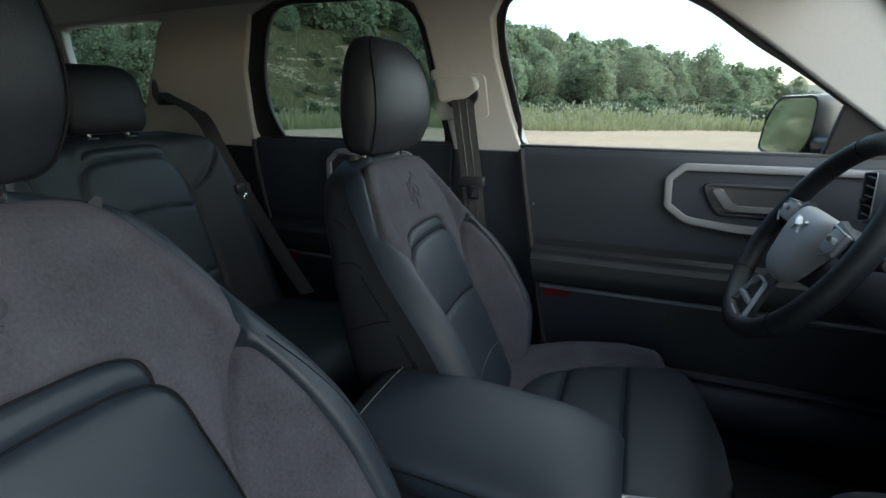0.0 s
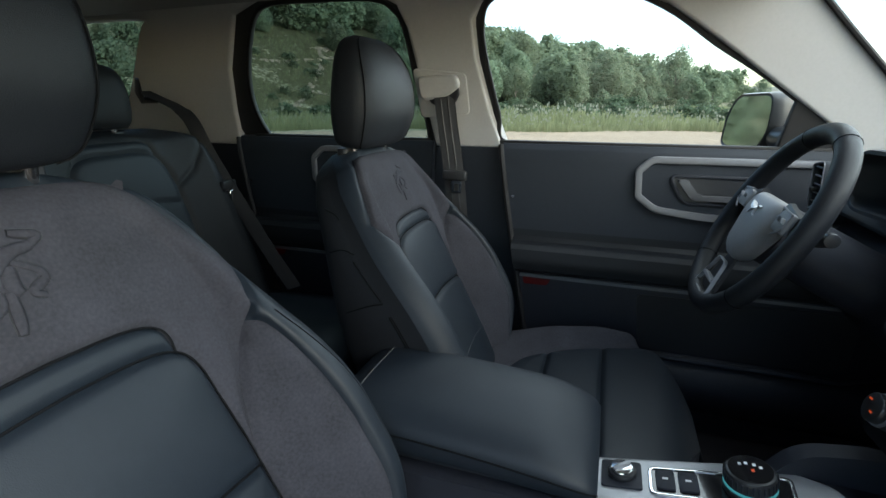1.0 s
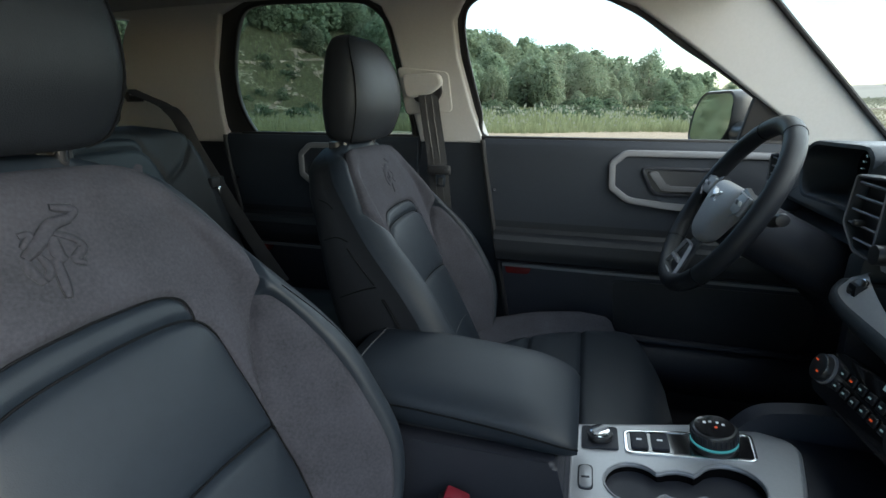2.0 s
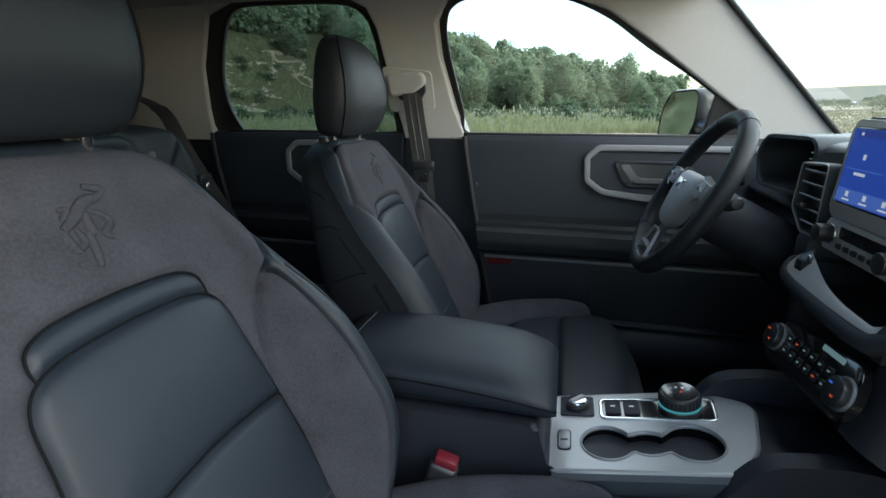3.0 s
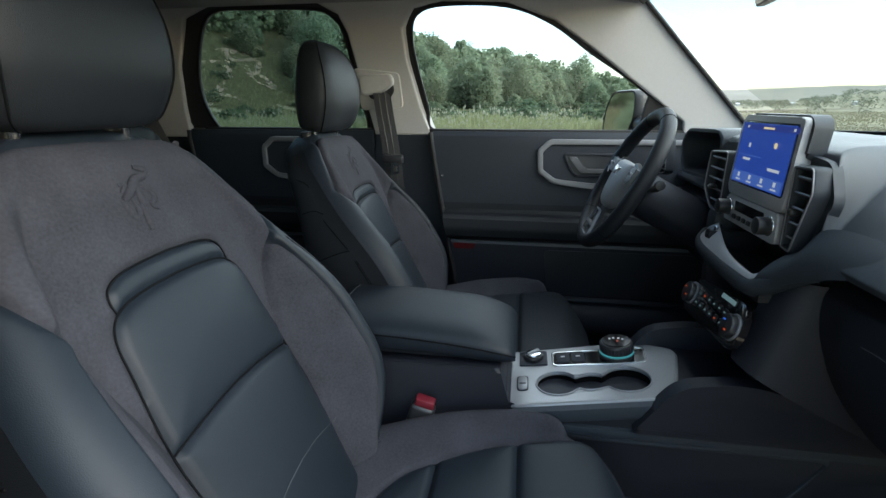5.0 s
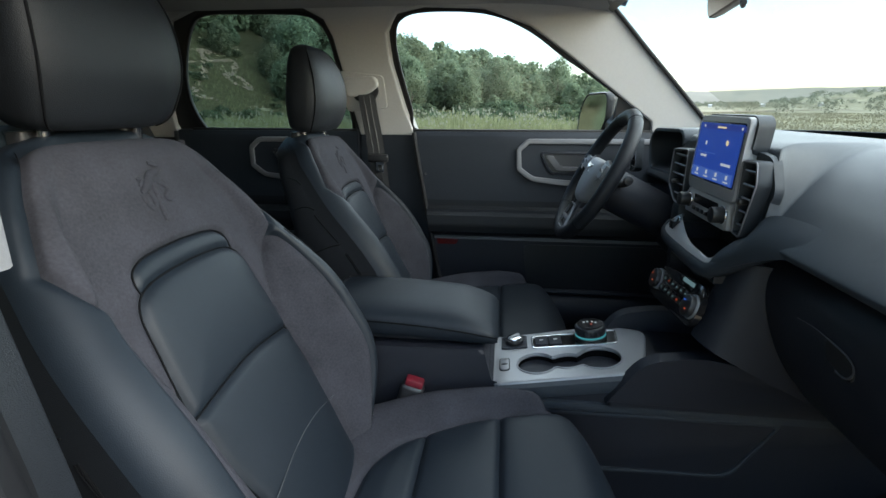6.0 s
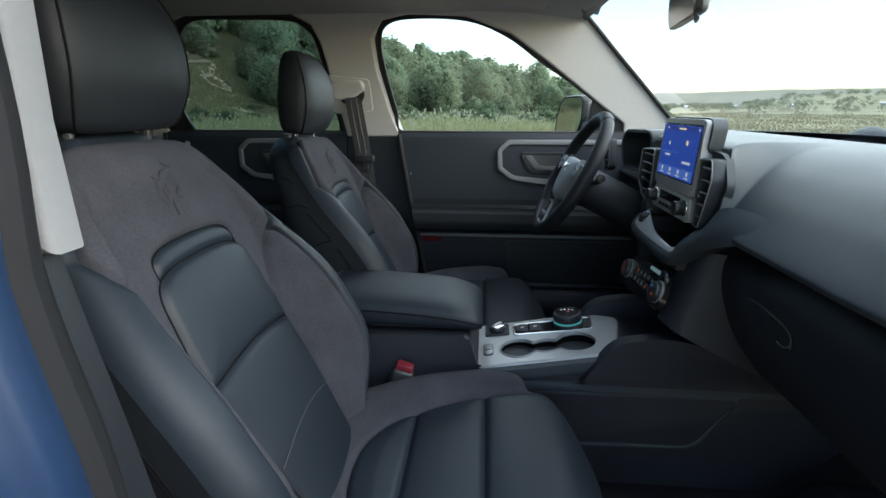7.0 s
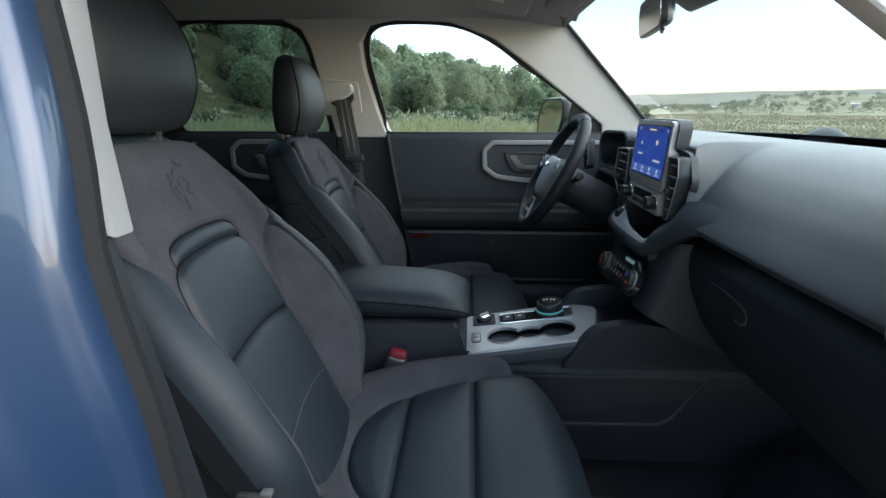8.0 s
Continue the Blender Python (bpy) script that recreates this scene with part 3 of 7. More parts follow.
    # side flap seam and pocket piping on both flanks
    for sy in (1, -1):
        def flank(u, v):
            """u along the back, v from the face rearward."""
            q = np.interp(u, b, np.arange(rows))
            ring = rings[int(q)] if sy > 0 else rings[int(q)][::-1]
            k = 1 + v * 9
            p = lerp(np.array(ring[int(k)]), np.array(ring[int(k) + 1]), k - int(k))
            return p + np.array([0, sy * 0.0015, 0])
        for run in (((0.275, 0.45), (0.262, 0.20), (0.246, 0.02)),
                    ((0.200, 0.70), (0.198, 0.35), (0.182, 0.05)), ((0.088, 0.75), (0.088, 0.35), (0.084, 0.02)), ((0.170, 0.22), (0.134, 0.14), (0.089, 0.05))):
            piece("flank_piping", tube(spline([flank(u, v) for u, v in run], 5), 0.0014, 6), SEAM, "dark piping seam")
        if sy < 0:
            for v in (0.03, 0.10):
                piece("twin_stitch", tube([flank(u, v) for u in np.linspace(0.06, -0.22, 30)], 0.0011, 5), SEAM, "dark stitched line along the bolster")

    # embossed plain mark on the upper cloth
    def mark_at(a, bb):
        A1, B1 = np.array([[a]]), np.array([[bb]])
        return back_surface(A1, B1)[0, 0] + BACK_N * 0.0012
    strokes = [([(0.015, 0.306), (0.024, 0.303), (0.034, 0.300), (0.025, 0.293)], 0.0040),
               ([(0.025, 0.293), (0.009, 0.291), (-0.002, 0.283), (-0.013, 0.275), (-0.025, 0.268)], 0.0062),
               ([(-0.020, 0.287), (-0.011, 0.286), (-0.022, 0.277)], 0.0034),
               ([(0.006, 0.284), (0.020, 0.274), (0.023, 0.265), (0.011, 0.257), (0.018, 0.251)], 0.0040),
               ([(0.004, 0.280), (0.000, 0.266), (0.003, 0.258)], 0.0060),
               ([(-0.026, 0.268), (-0.025, 0.256), (-0.021, 0.245)], 0.0048),
               ([(-0.014, 0.268), (-0.012, 0.255), (-0.019, 0.247)], 0.0040),
               ([(-0.004, 0.262), (-0.007, 0.243), (-0.010, 0.228)], 0.0046)]
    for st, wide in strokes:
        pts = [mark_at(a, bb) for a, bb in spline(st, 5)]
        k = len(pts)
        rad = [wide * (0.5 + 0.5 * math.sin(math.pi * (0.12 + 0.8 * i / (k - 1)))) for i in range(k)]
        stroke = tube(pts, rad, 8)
        # Dark tubes along both edges stand for the shade of the embossing.
        shade_l, shade_r = [], []
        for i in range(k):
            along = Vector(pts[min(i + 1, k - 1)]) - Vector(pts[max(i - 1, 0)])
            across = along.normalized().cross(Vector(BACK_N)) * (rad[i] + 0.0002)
            shade_l.append(np.array(pts[i]) + np.array(across) + BACK_N * 0.0012)
            shade_r.append(np.array(pts[i]) - np.array(across) + BACK_N * 0.0012)
        piece("emblem_seam", tube(shade_l + shade_r[::-1], 0.0007, 5, True), SEATBACK, "dark outline standing for the embossed edge's shade")
        for v in stroke.verts:
            base = Vector(back_surface(np.array([[v.co.y]]), np.array([[(np.array(v.co) - BACK_O) @ BACK_UP]]))[0, 0])
            nn = Vector(BACK_N)
            h = (v.co - base).dot(nn)
            v.co = v.co - nn * h + nn * (0.0026 + h * 0.42)
        piece("embossed_stroke", stroke, FABRIC, "plain stroke embossed in the grey cloth", smooth=80)

    # headrest: a soft block, wider at the top, slightly curved
    HO = np.array([-0.560, 0.0, 1.181])
    HU = np.array([0.09, 0, 0.996])
    HN = np.array([0.996, 0, -0.09])
    rings, front = [], []
    head_w = spline([(0, 0.088), (0.03, 0.102), (0.10, 0.112), (0.3, 0.122), (0.55, 0.1215), (0.75, 0.112), (0.88, 0.095), (0.96, 0.074), (1, 0.045)], 5)
    head_d = spline([(0, 0.056), (0.03, 0.074), (0.10, 0.090), (0.3, 0.107), (0.48, 0.106), (0.68, 0.093), (0.85, 0.072), (0.95, 0.050), (1, 0.022)], 5)
    head_c = spline([(0, 0.0), (0.15, 0.005), (0.35, 0.008), (0.6, 0.005), (0.8, -0.004), (1, -0.018)], 5)
    smooth_at = lambda line, h: float(np.interp(h, [p[0] for p in line], [p[1] for p in line]))
    for h in 0.5 - 0.5 * np.cos(np.linspace(0, math.pi, 34)):
        z = 0.211 * h
        w, d, c = smooth_at(head_w, h), smooth_at(head_d, h), smooth_at(head_c, h)
        ring = []
        for k in range(44):
            th = 2 * math.pi * k / 44
            ca, sa = math.cos(th), math.sin(th)
            ex = 0.62
            ring.append(HO + HU * z + np.array([0, 1.0, 0]) * (w * math.copysign(abs(ca)**ex, ca)) + HN * (c + 0.5 * d * math.copysign(abs(sa)**0.62, sa)))
        rings.append(ring)
    head = piece("headrest", loft(rings), SEATBACK, "dark leatherette headrest", smooth=80)
    for sy in (1, -1):
        line = [np.array(r[4 if sy > 0 else 18]) + HN * 0.001 + np.array([0, sy * 0.001, 0]) for r in rings[1:]]
        part("headrest_piping", tube(line, 0.0014, 6), SEAM, head)
        foot = BACK_O + BACK_UP * 0.33 - BACK_N * 0.045 + np.array([0, sy * 0.072, 0])
        top = HO + HU * 0.02 + np.array([0, sy * 0.072, 0])
        piece("headrest_post", tube([foot, lerp(foot, top, 0.5), top], 0.0065, 14), CHROME, "chrome headrest post")
        fm = frame_of(BACK_O + BACK_UP * 0.362 - BACK_N * 0.047 + np.array([0, sy * 0.072, 0]), (0, 1, 0), (1, 0, 0))
        piece("post_sleeve", prism(rounded([(-0.02, -0.012), (0.02, -0.012), (0.02, 0.012), (-0.02, 0.012)], 0.008), -0.014, fm), BLACK, "black plastic post sleeve")

    # cushion
    cush_w = curve_fn([(-0.36, 0.18), (-0.3, 0.212), (-0.25, 0.238), (-0.165, 0.262), (-0.08, 0.274), (0.0, 0.278), (0.045, 0.272), (0.08, 0.248), (0.105, 0.214), (0.125, 0.168), (0.138, 0.112), (0.146, 0.05)])

    def cush_z(a, x):
        w = cush_w(x)
        t = np.clip(np.abs(a) / w, 0, 1)
        inner = np.interp(x, [-0.36, -0.25, -0.17, -0.04, 0.05, 0.17], [0.02, 0.09, 0.16, 0.215, 0.25, 0.3])
        r = np.clip((np.abs(a) - inner) / np.maximum(w - inner - 0.02, 0.02), 0, 1)
        bol = np.interp(x, [-0.36, -0.25, -0.165, -0.05, 0.037, 0.087, 0.13], [0.004, 0.016, 0.030, 0.040, 0.034, 0.016, 0.0])
        z = np.interp(x, [-0.36, -0.25, -0.1, 0.0, 0.1, 0.17], [0.648, 0.646, 0.649, 0.651, 0.650, 0.642])
        edge = -0.045 * np.clip((t - 0.86) / 0.14, 0, 1)**2.2
        nose = -0.05 * np.clip((x - 0.06) / 0.086, 0, 1)**2.4
        return z + bol * r * r * (3 - 2 * r) + edge + nose

    xs = np.linspace(-0.36, 0.1455, 120)
    ss = np.linspace(-1, 1, 120)
    X = np.repeat(xs[:, None], 120, 1)
    A = ss[None, :] * (cush_w(xs)[:, None] - 0.0006)
    IN_R = [tuple(p) for p in spline([(0.0, -0.255), (0.06, -0.247), (0.115, -0.215), (0.152, -0.165), (0.190, -0.10), (0.213, -0.038), (0.232, 0.030), (0.240, 0.078)], 6)]
    FR_R = [tuple(p) for p in spline([(0.240, 0.078), (0.258, 0.062), (0.271, 0.040)], 3)]
    S1 = [(-0.213, -0.038), (0.213, -0.038)]
    S2 = [(-0.150, -0.168), (0.150, -0.168)]
    ins = mirrored(IN_R + [(0.0, 0.17)])
    sides = [("cushion_insert", lambda a, x: inside(a, x, ins) & (x < -0.038) & (x > -0.168)),
             ("cushion_rear_insert", lambda a, x: inside(a, x, ins) & (x <= -0.168)),
             ("cushion_nose", lambda a, x: (x > -0.038) & (inside(a, x, ins) | (x > 0.078 - 1.1 * (np.abs(a) - 0.240)))),
             ("cushion_cloth", lambda a, x: (a > 0)),
             ("cushion_cloth_far", lambda a, x: a < 9)]
    surf = lambda a, x: np.stack([x, a, cush_z(a, x)], -1)

    def cpuff(a, x, d):
        return np.where(inside(a, x, ins), 0.010, 0.005) * (1 - np.exp(-d / 0.025))
    meshes, P = quilted(A, X, [IN_R, flip(IN_R), FR_R, flip(FR_R), S1, S2], sides, surf, (0, 0, 1), puff=cpuff)
    for name, me in meshes.items():
        cloth = "cloth" in name
        piece(name.replace("_far", ""), me, FABRIC if cloth else LEATHER, "grey melange cloth cushion bolster" if cloth else "blue-grey leatherette cushion panel", smooth=60)
    # skirt below the cushion's rim
    rim = [P[0, j] for j in range(120)] + [P[i, -1] for i in range(1, 120)] + [P[-1, j] for j in range(118, -1, -1)] + [P[i, 0] for i in range(118, 0, -1)]
    c = np.array([-0.1, 0.0, 0])
    levels = []
    for k, (dz, grow) in enumerate(((0, 0), (0.012, 0.004), (0.035, 0.006), (0.07, 0.0), (0.12, -0.03))):
        levels.append([np.array([p[0] + grow * (p[0] - c[0]) / 0.26, p[1] + grow * p[1] / 0.26, max(p[2] - dz, 0.50) if k == 4 else p[2] - dz]) for p in rim])
    piece("cushion_skirt", loft(levels, True, False), LEATHER, "dark leatherette cushion front and sides", smooth=60)
    front = [k for k, p in enumerate(rim) if p[0] > 0.098 and abs(p[1]) < 0.2]
    piece("front_band", loft([[levels[2][k] + np.array([0.003, 0, dz]) for k in front] for dz in (0.008, 0.004, -0.018, -0.022)], False, False), FABRIC, "grey cloth strip under the cushion's nose", smooth=60)
    piece("seat_valance", box(0.40, 0.46, 0.13, 0.03, 3, (-0.10, 0, 0.50)), BLACK, "black plastic seat base")
    for sy in (0.19, -0.19):
        piece("seat_rail", box(0.46, 0.035, 0.07, 0.006, 2, (-0.08, sy, 0.415)), DASH_LOW, "black steel seat rail")
    return seat


passenger_seat = make_seat()
tagged(passenger_seat, "dark grey cloth and leatherette passenger seat beside the console", "car seat", "front seats")
driver_seat = copy_thing(passenger_seat, Matrix.Translation((SEAT_AT.x - 0.005, 0.355, SEAT_AT.z - 0.038)))
for ob in driver_seat.children:
    if ob.name.startswith(("cushion", "front_band")):
        ob.location.z += 0.020
    if ob.name.startswith("headrest") and "post" not in ob.name:
        ob.scale.y = 1.08
tagged(driver_seat, "dark grey cloth and leatherette driver seat behind the steering wheel", "car seat")

# ---- doors of the driver's side ----
def strip_ring(outer, width, m, depth=0.012):
    """A flat frame following an outline in (x, z)."""
    return prism([tuple(p) for p in outer], depth, m, 0.003, 2, [tuple(p) for p in grow(outer, -width)])


door_prof = [(1.128, 0.752), (1.122, 0.728), (1.105, 0.718), (1.02, 0.708), (0.93, 0.703), (0.872, 0.700), (0.862, 0.690), (0.858, 0.662), (0.848, 0.646),
             (0.815, 0.642), (0.790, 0.648), (0.779, 0.664), (0.774, 0.690), (0.766, 0.702), (0.70, 0.702), (0.60, 0.706), (0.50, 0.712), (0.40, 0.722)]


def door_y(z):
    zs = [p[0] for p in door_prof][::-1]
    return float(np.interp(z, zs, [p[1] for p in door_prof][::-1]))


def make_door(name, label, x0, x1, lean0, ring_x, pocket_x, glass, length=0.50):
    """A door panel from x0 to x1; lean0 is how far its rear edge runs forward at the bottom."""
    door = thing(name, label, "car door", at=(x1, 0.74, 0.40))
    off = -Vector((x1, 0.74, 0.40))

    def piece(n, bm, m, label="", smooth=35, parent=door):
        ob = part(n, bm, m, parent, label, smooth)
        ob.location = off if parent is door else (0, 0, 0)
        return ob
    prof = []
    for (z0, y0), (z1, y1) in zip(door_prof[:-1], door_prof[1:]):
        for k in range(3):
            prof.append((lerp(z0, z1, k / 3), lerp(y0, y1, k / 3)))
    prof.append(door_prof[-1])

    def back(z):
        return x0 + lean0 * max(0, min(1, (1.12 - z) / 0.6))
    upper = [p for p in prof if p[0] >= 0.8905]
    arm = [p for p in prof if 0.765 <= p[0] <= 0.8925]
    lower = [p for p in prof if p[0] <= 0.7665]
    for n, pr, m, lab in (("upper_panel", upper, DOOR, "dark grey moulded upper panel"), ("armrest", arm, SEATBACK, "dark padded armrest ledge"), ("lower_panel", lower, DASH_LOW, "dark grey lower panel")):
        bm = sheet(lambda q, k: (lerp(back(pr[k][0]), x1, q), pr[k][1], pr[k][0]), np.linspace(0, 1, 12), range(len(pr)), 0.02, (0, 1, 0))
        piece(n, bm, m, lab)
    # window frame and waist seal
    piece("window_frame", plate(grow(glass, 0.032 if x0 > -0.5 else 0.085), [grow(glass, -0.002)], 0.014, 1, -0.012, 0.003), BLACK, "black window frame")
    piece("window_seal", plate(grow(glass, 0.0), [grow(glass, -0.007)], 0.010, 1, -0.006, 0.002), RUBBER, "black rubber window seal")
    xs = [p[0] for p in glass]
    piece("waist_seal", box(max(xs) - min(xs) + 0.02, 0.014, 0.012, 0.004, 2, ((max(xs) + min(xs)) / 2, 0.738, 1.124)), RUBBER, "black waist seal")
    # silver-edged handle surround
    rx = ring_x
    ring = rounded([(rx, 1.068), (rx + 0.036, 1.101), (rx + length, 1.103), (rx + length, 0.945), (rx + 0.165, 0.950), (rx + 0.052, 0.962), (rx + 0.004, 0.998)], [0.010, 0.014, 0.05, 0.05, 0.03, 0.018, 0.010])
    flatm = Matrix(((1, 0, 0, 0), (0, 0, -1, 0), (0, 1, 0, 0), (0, 0, 0, 1)))
    place = Matrix.Translation((0, 0.7125, 0)) @ flatm

    def lay(me_bm):
        for v in me_bm.verts:
            v.co.y = door_y(v.co.z) + (v.co.y - 0.7125)
        return me_bm
    piece("surround", lay(strip_ring(ring, 0.0165, place, 0.013)), SURROUND, "satin silver surround")
    piece("surround_insert", lay(prism(grow(ring, -0.0165), 0.004, place)), DOOR, "dark insert behind the surround")
    pocket = rounded([(rx + 0.085, 1.054), (rx + 0.26, 1.054), (rx + 0.26, 0.992), (rx + 0.125, 0.992), (rx + 0.112, 1.004)], 0.012)
    piece("handle_rim", lay(strip_ring(grow(pocket, 0.006), 0.008, place, 0.010)), DASH_LOW, "dark rim of the handle recess")
    piece("handle_recess", lay(prism(pocket, 0.0055, place)), BLACK, "black handle recess")
    lever = rounded([(rx + 0.098, 1.047), (rx + 0.122, 1.049), (rx + 0.150, 1.012), (rx + 0.235, 1.012), (rx + 0.24, 1.000), (rx + 0.135, 1.000)], 0.006)
    piece("door_handle", lay(prism(lever, 0.017, place, 0.004)), LEVER, "satin grey door pull")
    # thin bright line, reflector, map pocket, bottle bin
    zz = 0.757
    piece("accent_line", sheet(lambda x, k: (x, door_y(zz) - (0.006 if k in (1, 2) else 0.0), zz + (0.006, 0.004, -0.004, -0.006)[int(k)]), np.linspace(back(zz) + 0.004, x1, 9), range(4)), SURROUND, "thin grey accent line")
    rf = rounded([(x0 + 0.075, 0.752), (x0 + 0.155, 0.751), (x0 + 0.145, 0.732), (x0 + 0.08, 0.731)], 0.006)
    piece("reflector", lay(prism(rf, 0.004, place, 0.001)), REFLECTOR, "dark red reflector")
    px = pocket_x
    pocket = rounded([(px, 0.738), (px + 0.5, 0.742), (px + 0.5, 0.58), (px + 0.02, 0.58)], [0.02, 0.05, 0.05, 0.03])
    piece("pocket_mouth", lay(prism(pocket, 0.003, place)), BLACK, "black mouth of the door pocket")
    bin_ = sheet(lambda x, v: (x, door_y(0.5) - 0.055 * math.sin(v * math.pi) ** 0.6 - 0.004, lerp(0.40, 0.575, v)), np.linspace(px - 0.08, x1 - 0.03, 14), np.linspace(0, 1, 9))
    piece("door_bin", bin_, DASH_LOW, "black plastic door bin")
    piece("bin_lip", tube([(px - 0.08, door_y(0.57) - 0.012, 0.578), (px + 0.1, door_y(0.57) - 0.028, 0.574), (x1 - 0.15, door_y(0.57) - 0.028, 0.574), (x1 - 0.05, door_y(0.57) - 0.012, 0.60)], 0.008, 8), DASH_LOW, "rounded bin lip")
    for n in range(2):
        piece("panel_screw", disc(0.004, 0.003, Matrix.Translation((back(0.98 - n * 0.2) + 0.012, door_y(0.98) - 0.001, 0.98 - n * 0.2)) @ Matrix.Rotation(radians(90), 4, "X"), 10), CHROME)
    gap = [(back(z) - 0.006, door_y(min(z, 0.70) if 0.75 < z < 0.9 else z) - 0.004, z) for z in np.linspace(1.118, 0.42, 20)]
    piece("edge_seal", tube(gap, 0.0075, 8), RUBBER, "black rubber seal along the door's edge")
    skin = sheet(lambda x, z: (x, float(np.interp(z, [0.38, 0.6, 0.9, 1.12], [0.87, 0.91, 0.915, 0.86])), z), np.linspace(x0, x1, 10), np.linspace(0.38, 1.115, 12), 0.006, (0, 1, 0))
    piece("outer_skin", skin, PAINT, "blue painted outer skin")
    cap = sheet(lambda x, y: (x, y, 1.116), np.linspace(x0, x1, 6), np.linspace(0.745, 0.868, 4), 0.004)
    piece("waist_cap", cap, RUBBER, "black waist moulding")
    return door


front_door = make_door("front_door", "closed dark grey driver door with silver-edged handle surround", -0.352, 0.66, 0.105, -0.008, 0.03, FRONT_GLASS)
rear_door = make_door("rear_door", "closed dark grey rear door with silver-edged handle surround", -1.235, -0.555, 0.12, -0.955, -0.86, REAR_GLASS, 0.30)

# outside mirror on the driver door
om = thing("door_mirror", "dark door mirror with black housing outside the driver glass", "door mirror", at=(0.33, 0.86, 1.12))


def om_part(n, bm, m, label=""):
    ob = part(n, bm, m, om, label, 40)
    ob.location = (-0.33, -0.86, -1.12)
    return ob


mm = frame_of((0.237, 1.045, 1.108), (0.33, -0.944, 0.0), (0.06, 0.02, 1.0))
shape = rounded([(0.0, 0.004), (0.003, 0.085), (0.040, 0.143), (0.195, 0.146), (0.205, 0.05), (0.175, -0.004), (0.03, -0.006)], [0.02, 0.03, 0.03, 0.03, 0.04, 0.04, 0.02], 6)
cx, cy = 0.10, 0.07
rings = []
for sc, dz in ((0.93, 0.002), (0.98, 0.006), (1.02, 0.0), (1.05, -0.02), (1.04, -0.06), (0.90, -0.10), (0.55, -0.125)):
    rings.append([mm @ Vector((cx + (x - cx) * sc, cy + (y - cy) * sc, dz)) for x, y in shape])
om_part("housing", loft(rings), BLACK, "black mirror housing")
om_part("mirror_glass", prism([(cx + (x - cx) * 0.915, cy + (y - cy) * 0.90) for x, y in shape], 0.0045, mm), MIRROR, "mirror glass")
om_part("mirror_foot", tube([(0.33, 0.87, 1.145), (0.335, 0.83, 1.14), (0.36, 0.76, 1.15)], [0.03, 0.028, 0.03], 12), BLACK, "black mirror foot")
sail = plate([(0.30, 1.128), (0.315, 1.235), (0.43, 1.150), (0.43, 1.125)], [], 0.02, 1, -0.004, 0.004)
om_part("sail_panel", sail, RUBBER, "black corner panel")

# ---- dashboard ----
dash = thing("dashboard", "dark grey moulded dashboard with a central touchscreen", "dashboard", at=(0.5, 0, 0.6))
DOFF = -Vector((0.5, 0, 0.6))


def dpart(n, bm, m, label="", parent=None, smooth=40):
    ob = part(n, bm, m, parent or dash, label, smooth)
    if parent is None:
        ob.location = DOFF
    return ob


# upper pad: one skin that swells into the centre hood and narrows to a tip toward the windscreen
pad_ctrl = [(0.96, 1.085), (0.90, 1.118), (0.78, 1.136), (0.64, 1.140), (0.54, 1.132), (0.47, 1.108), (0.42, 1.072), (0.385, 1.035), (0.362, 1.008), (0.358, 0.998), (0.366, 0.990), (0.40, 0.985), (0.45, 0.97)]
hood_ctrl = [(0.96, 1.085), (0.90, 1.118), (0.78, 1.136), (0.64, 1.142), (0.54, 1.146), (0.45, 1.148), (0.40, 1.144), (0.382, 1.130), (0.376, 1.09), (0.376, 1.05), (0.376, 1.02), (0.40, 1.0), (0.45, 0.98)]
edge_ctrl = [(0.30,), (0.25,), (0.16,), (0.0,), (-0.065,), (-0.105,), (-0.135,), (-0.152,), (-0.158,), (-0.158,), (-0.152,), (-0.15,), (-0.15,)]
soft_ctrl = [(0.06,), (0.06,), (0.055,), (0.045,), (0.040,), (0.036,), (0.034,), (0.030,), (0.024,), (0.022,), (0.022,), (0.03,), (0.03,)]
pad_prof, hood_prof, edge_prof, soft_prof = (spline(c, 12) for c in (pad_ctrl, hood_ctrl, edge_ctrl, soft_ctrl))
ys = np.concatenate([np.linspace(-0.715, -0.22, 20), np.linspace(-0.215, 0.025, 150), np.linspace(0.03, 0.265, 56)])


def pad(y, k):
    k = int(k)
    (x, z), (hx, hz) = pad_prof[k], hood_prof[k]
    bow = 0.05 * max(0, (-y - 0.45) / 0.26)**2
    x, z = x + bow * (1 if x < 0.6 else 0.3), z - 0.02 * max(0, (-y - 0.5) / 0.2)**2
    t = max(0.0, min(1.0, (y - edge_prof[k][0]) / soft_prof[k][0]))
    t = t * t * (3 - 2 * t)
    return (lerp(x, hx, t), y, lerp(z, hz, t))


dpart("upper_pad", sheet(pad, ys, range(len(pad_prof))), DASH, "soft dark grey upper pad with raised centre hood", smooth=30)
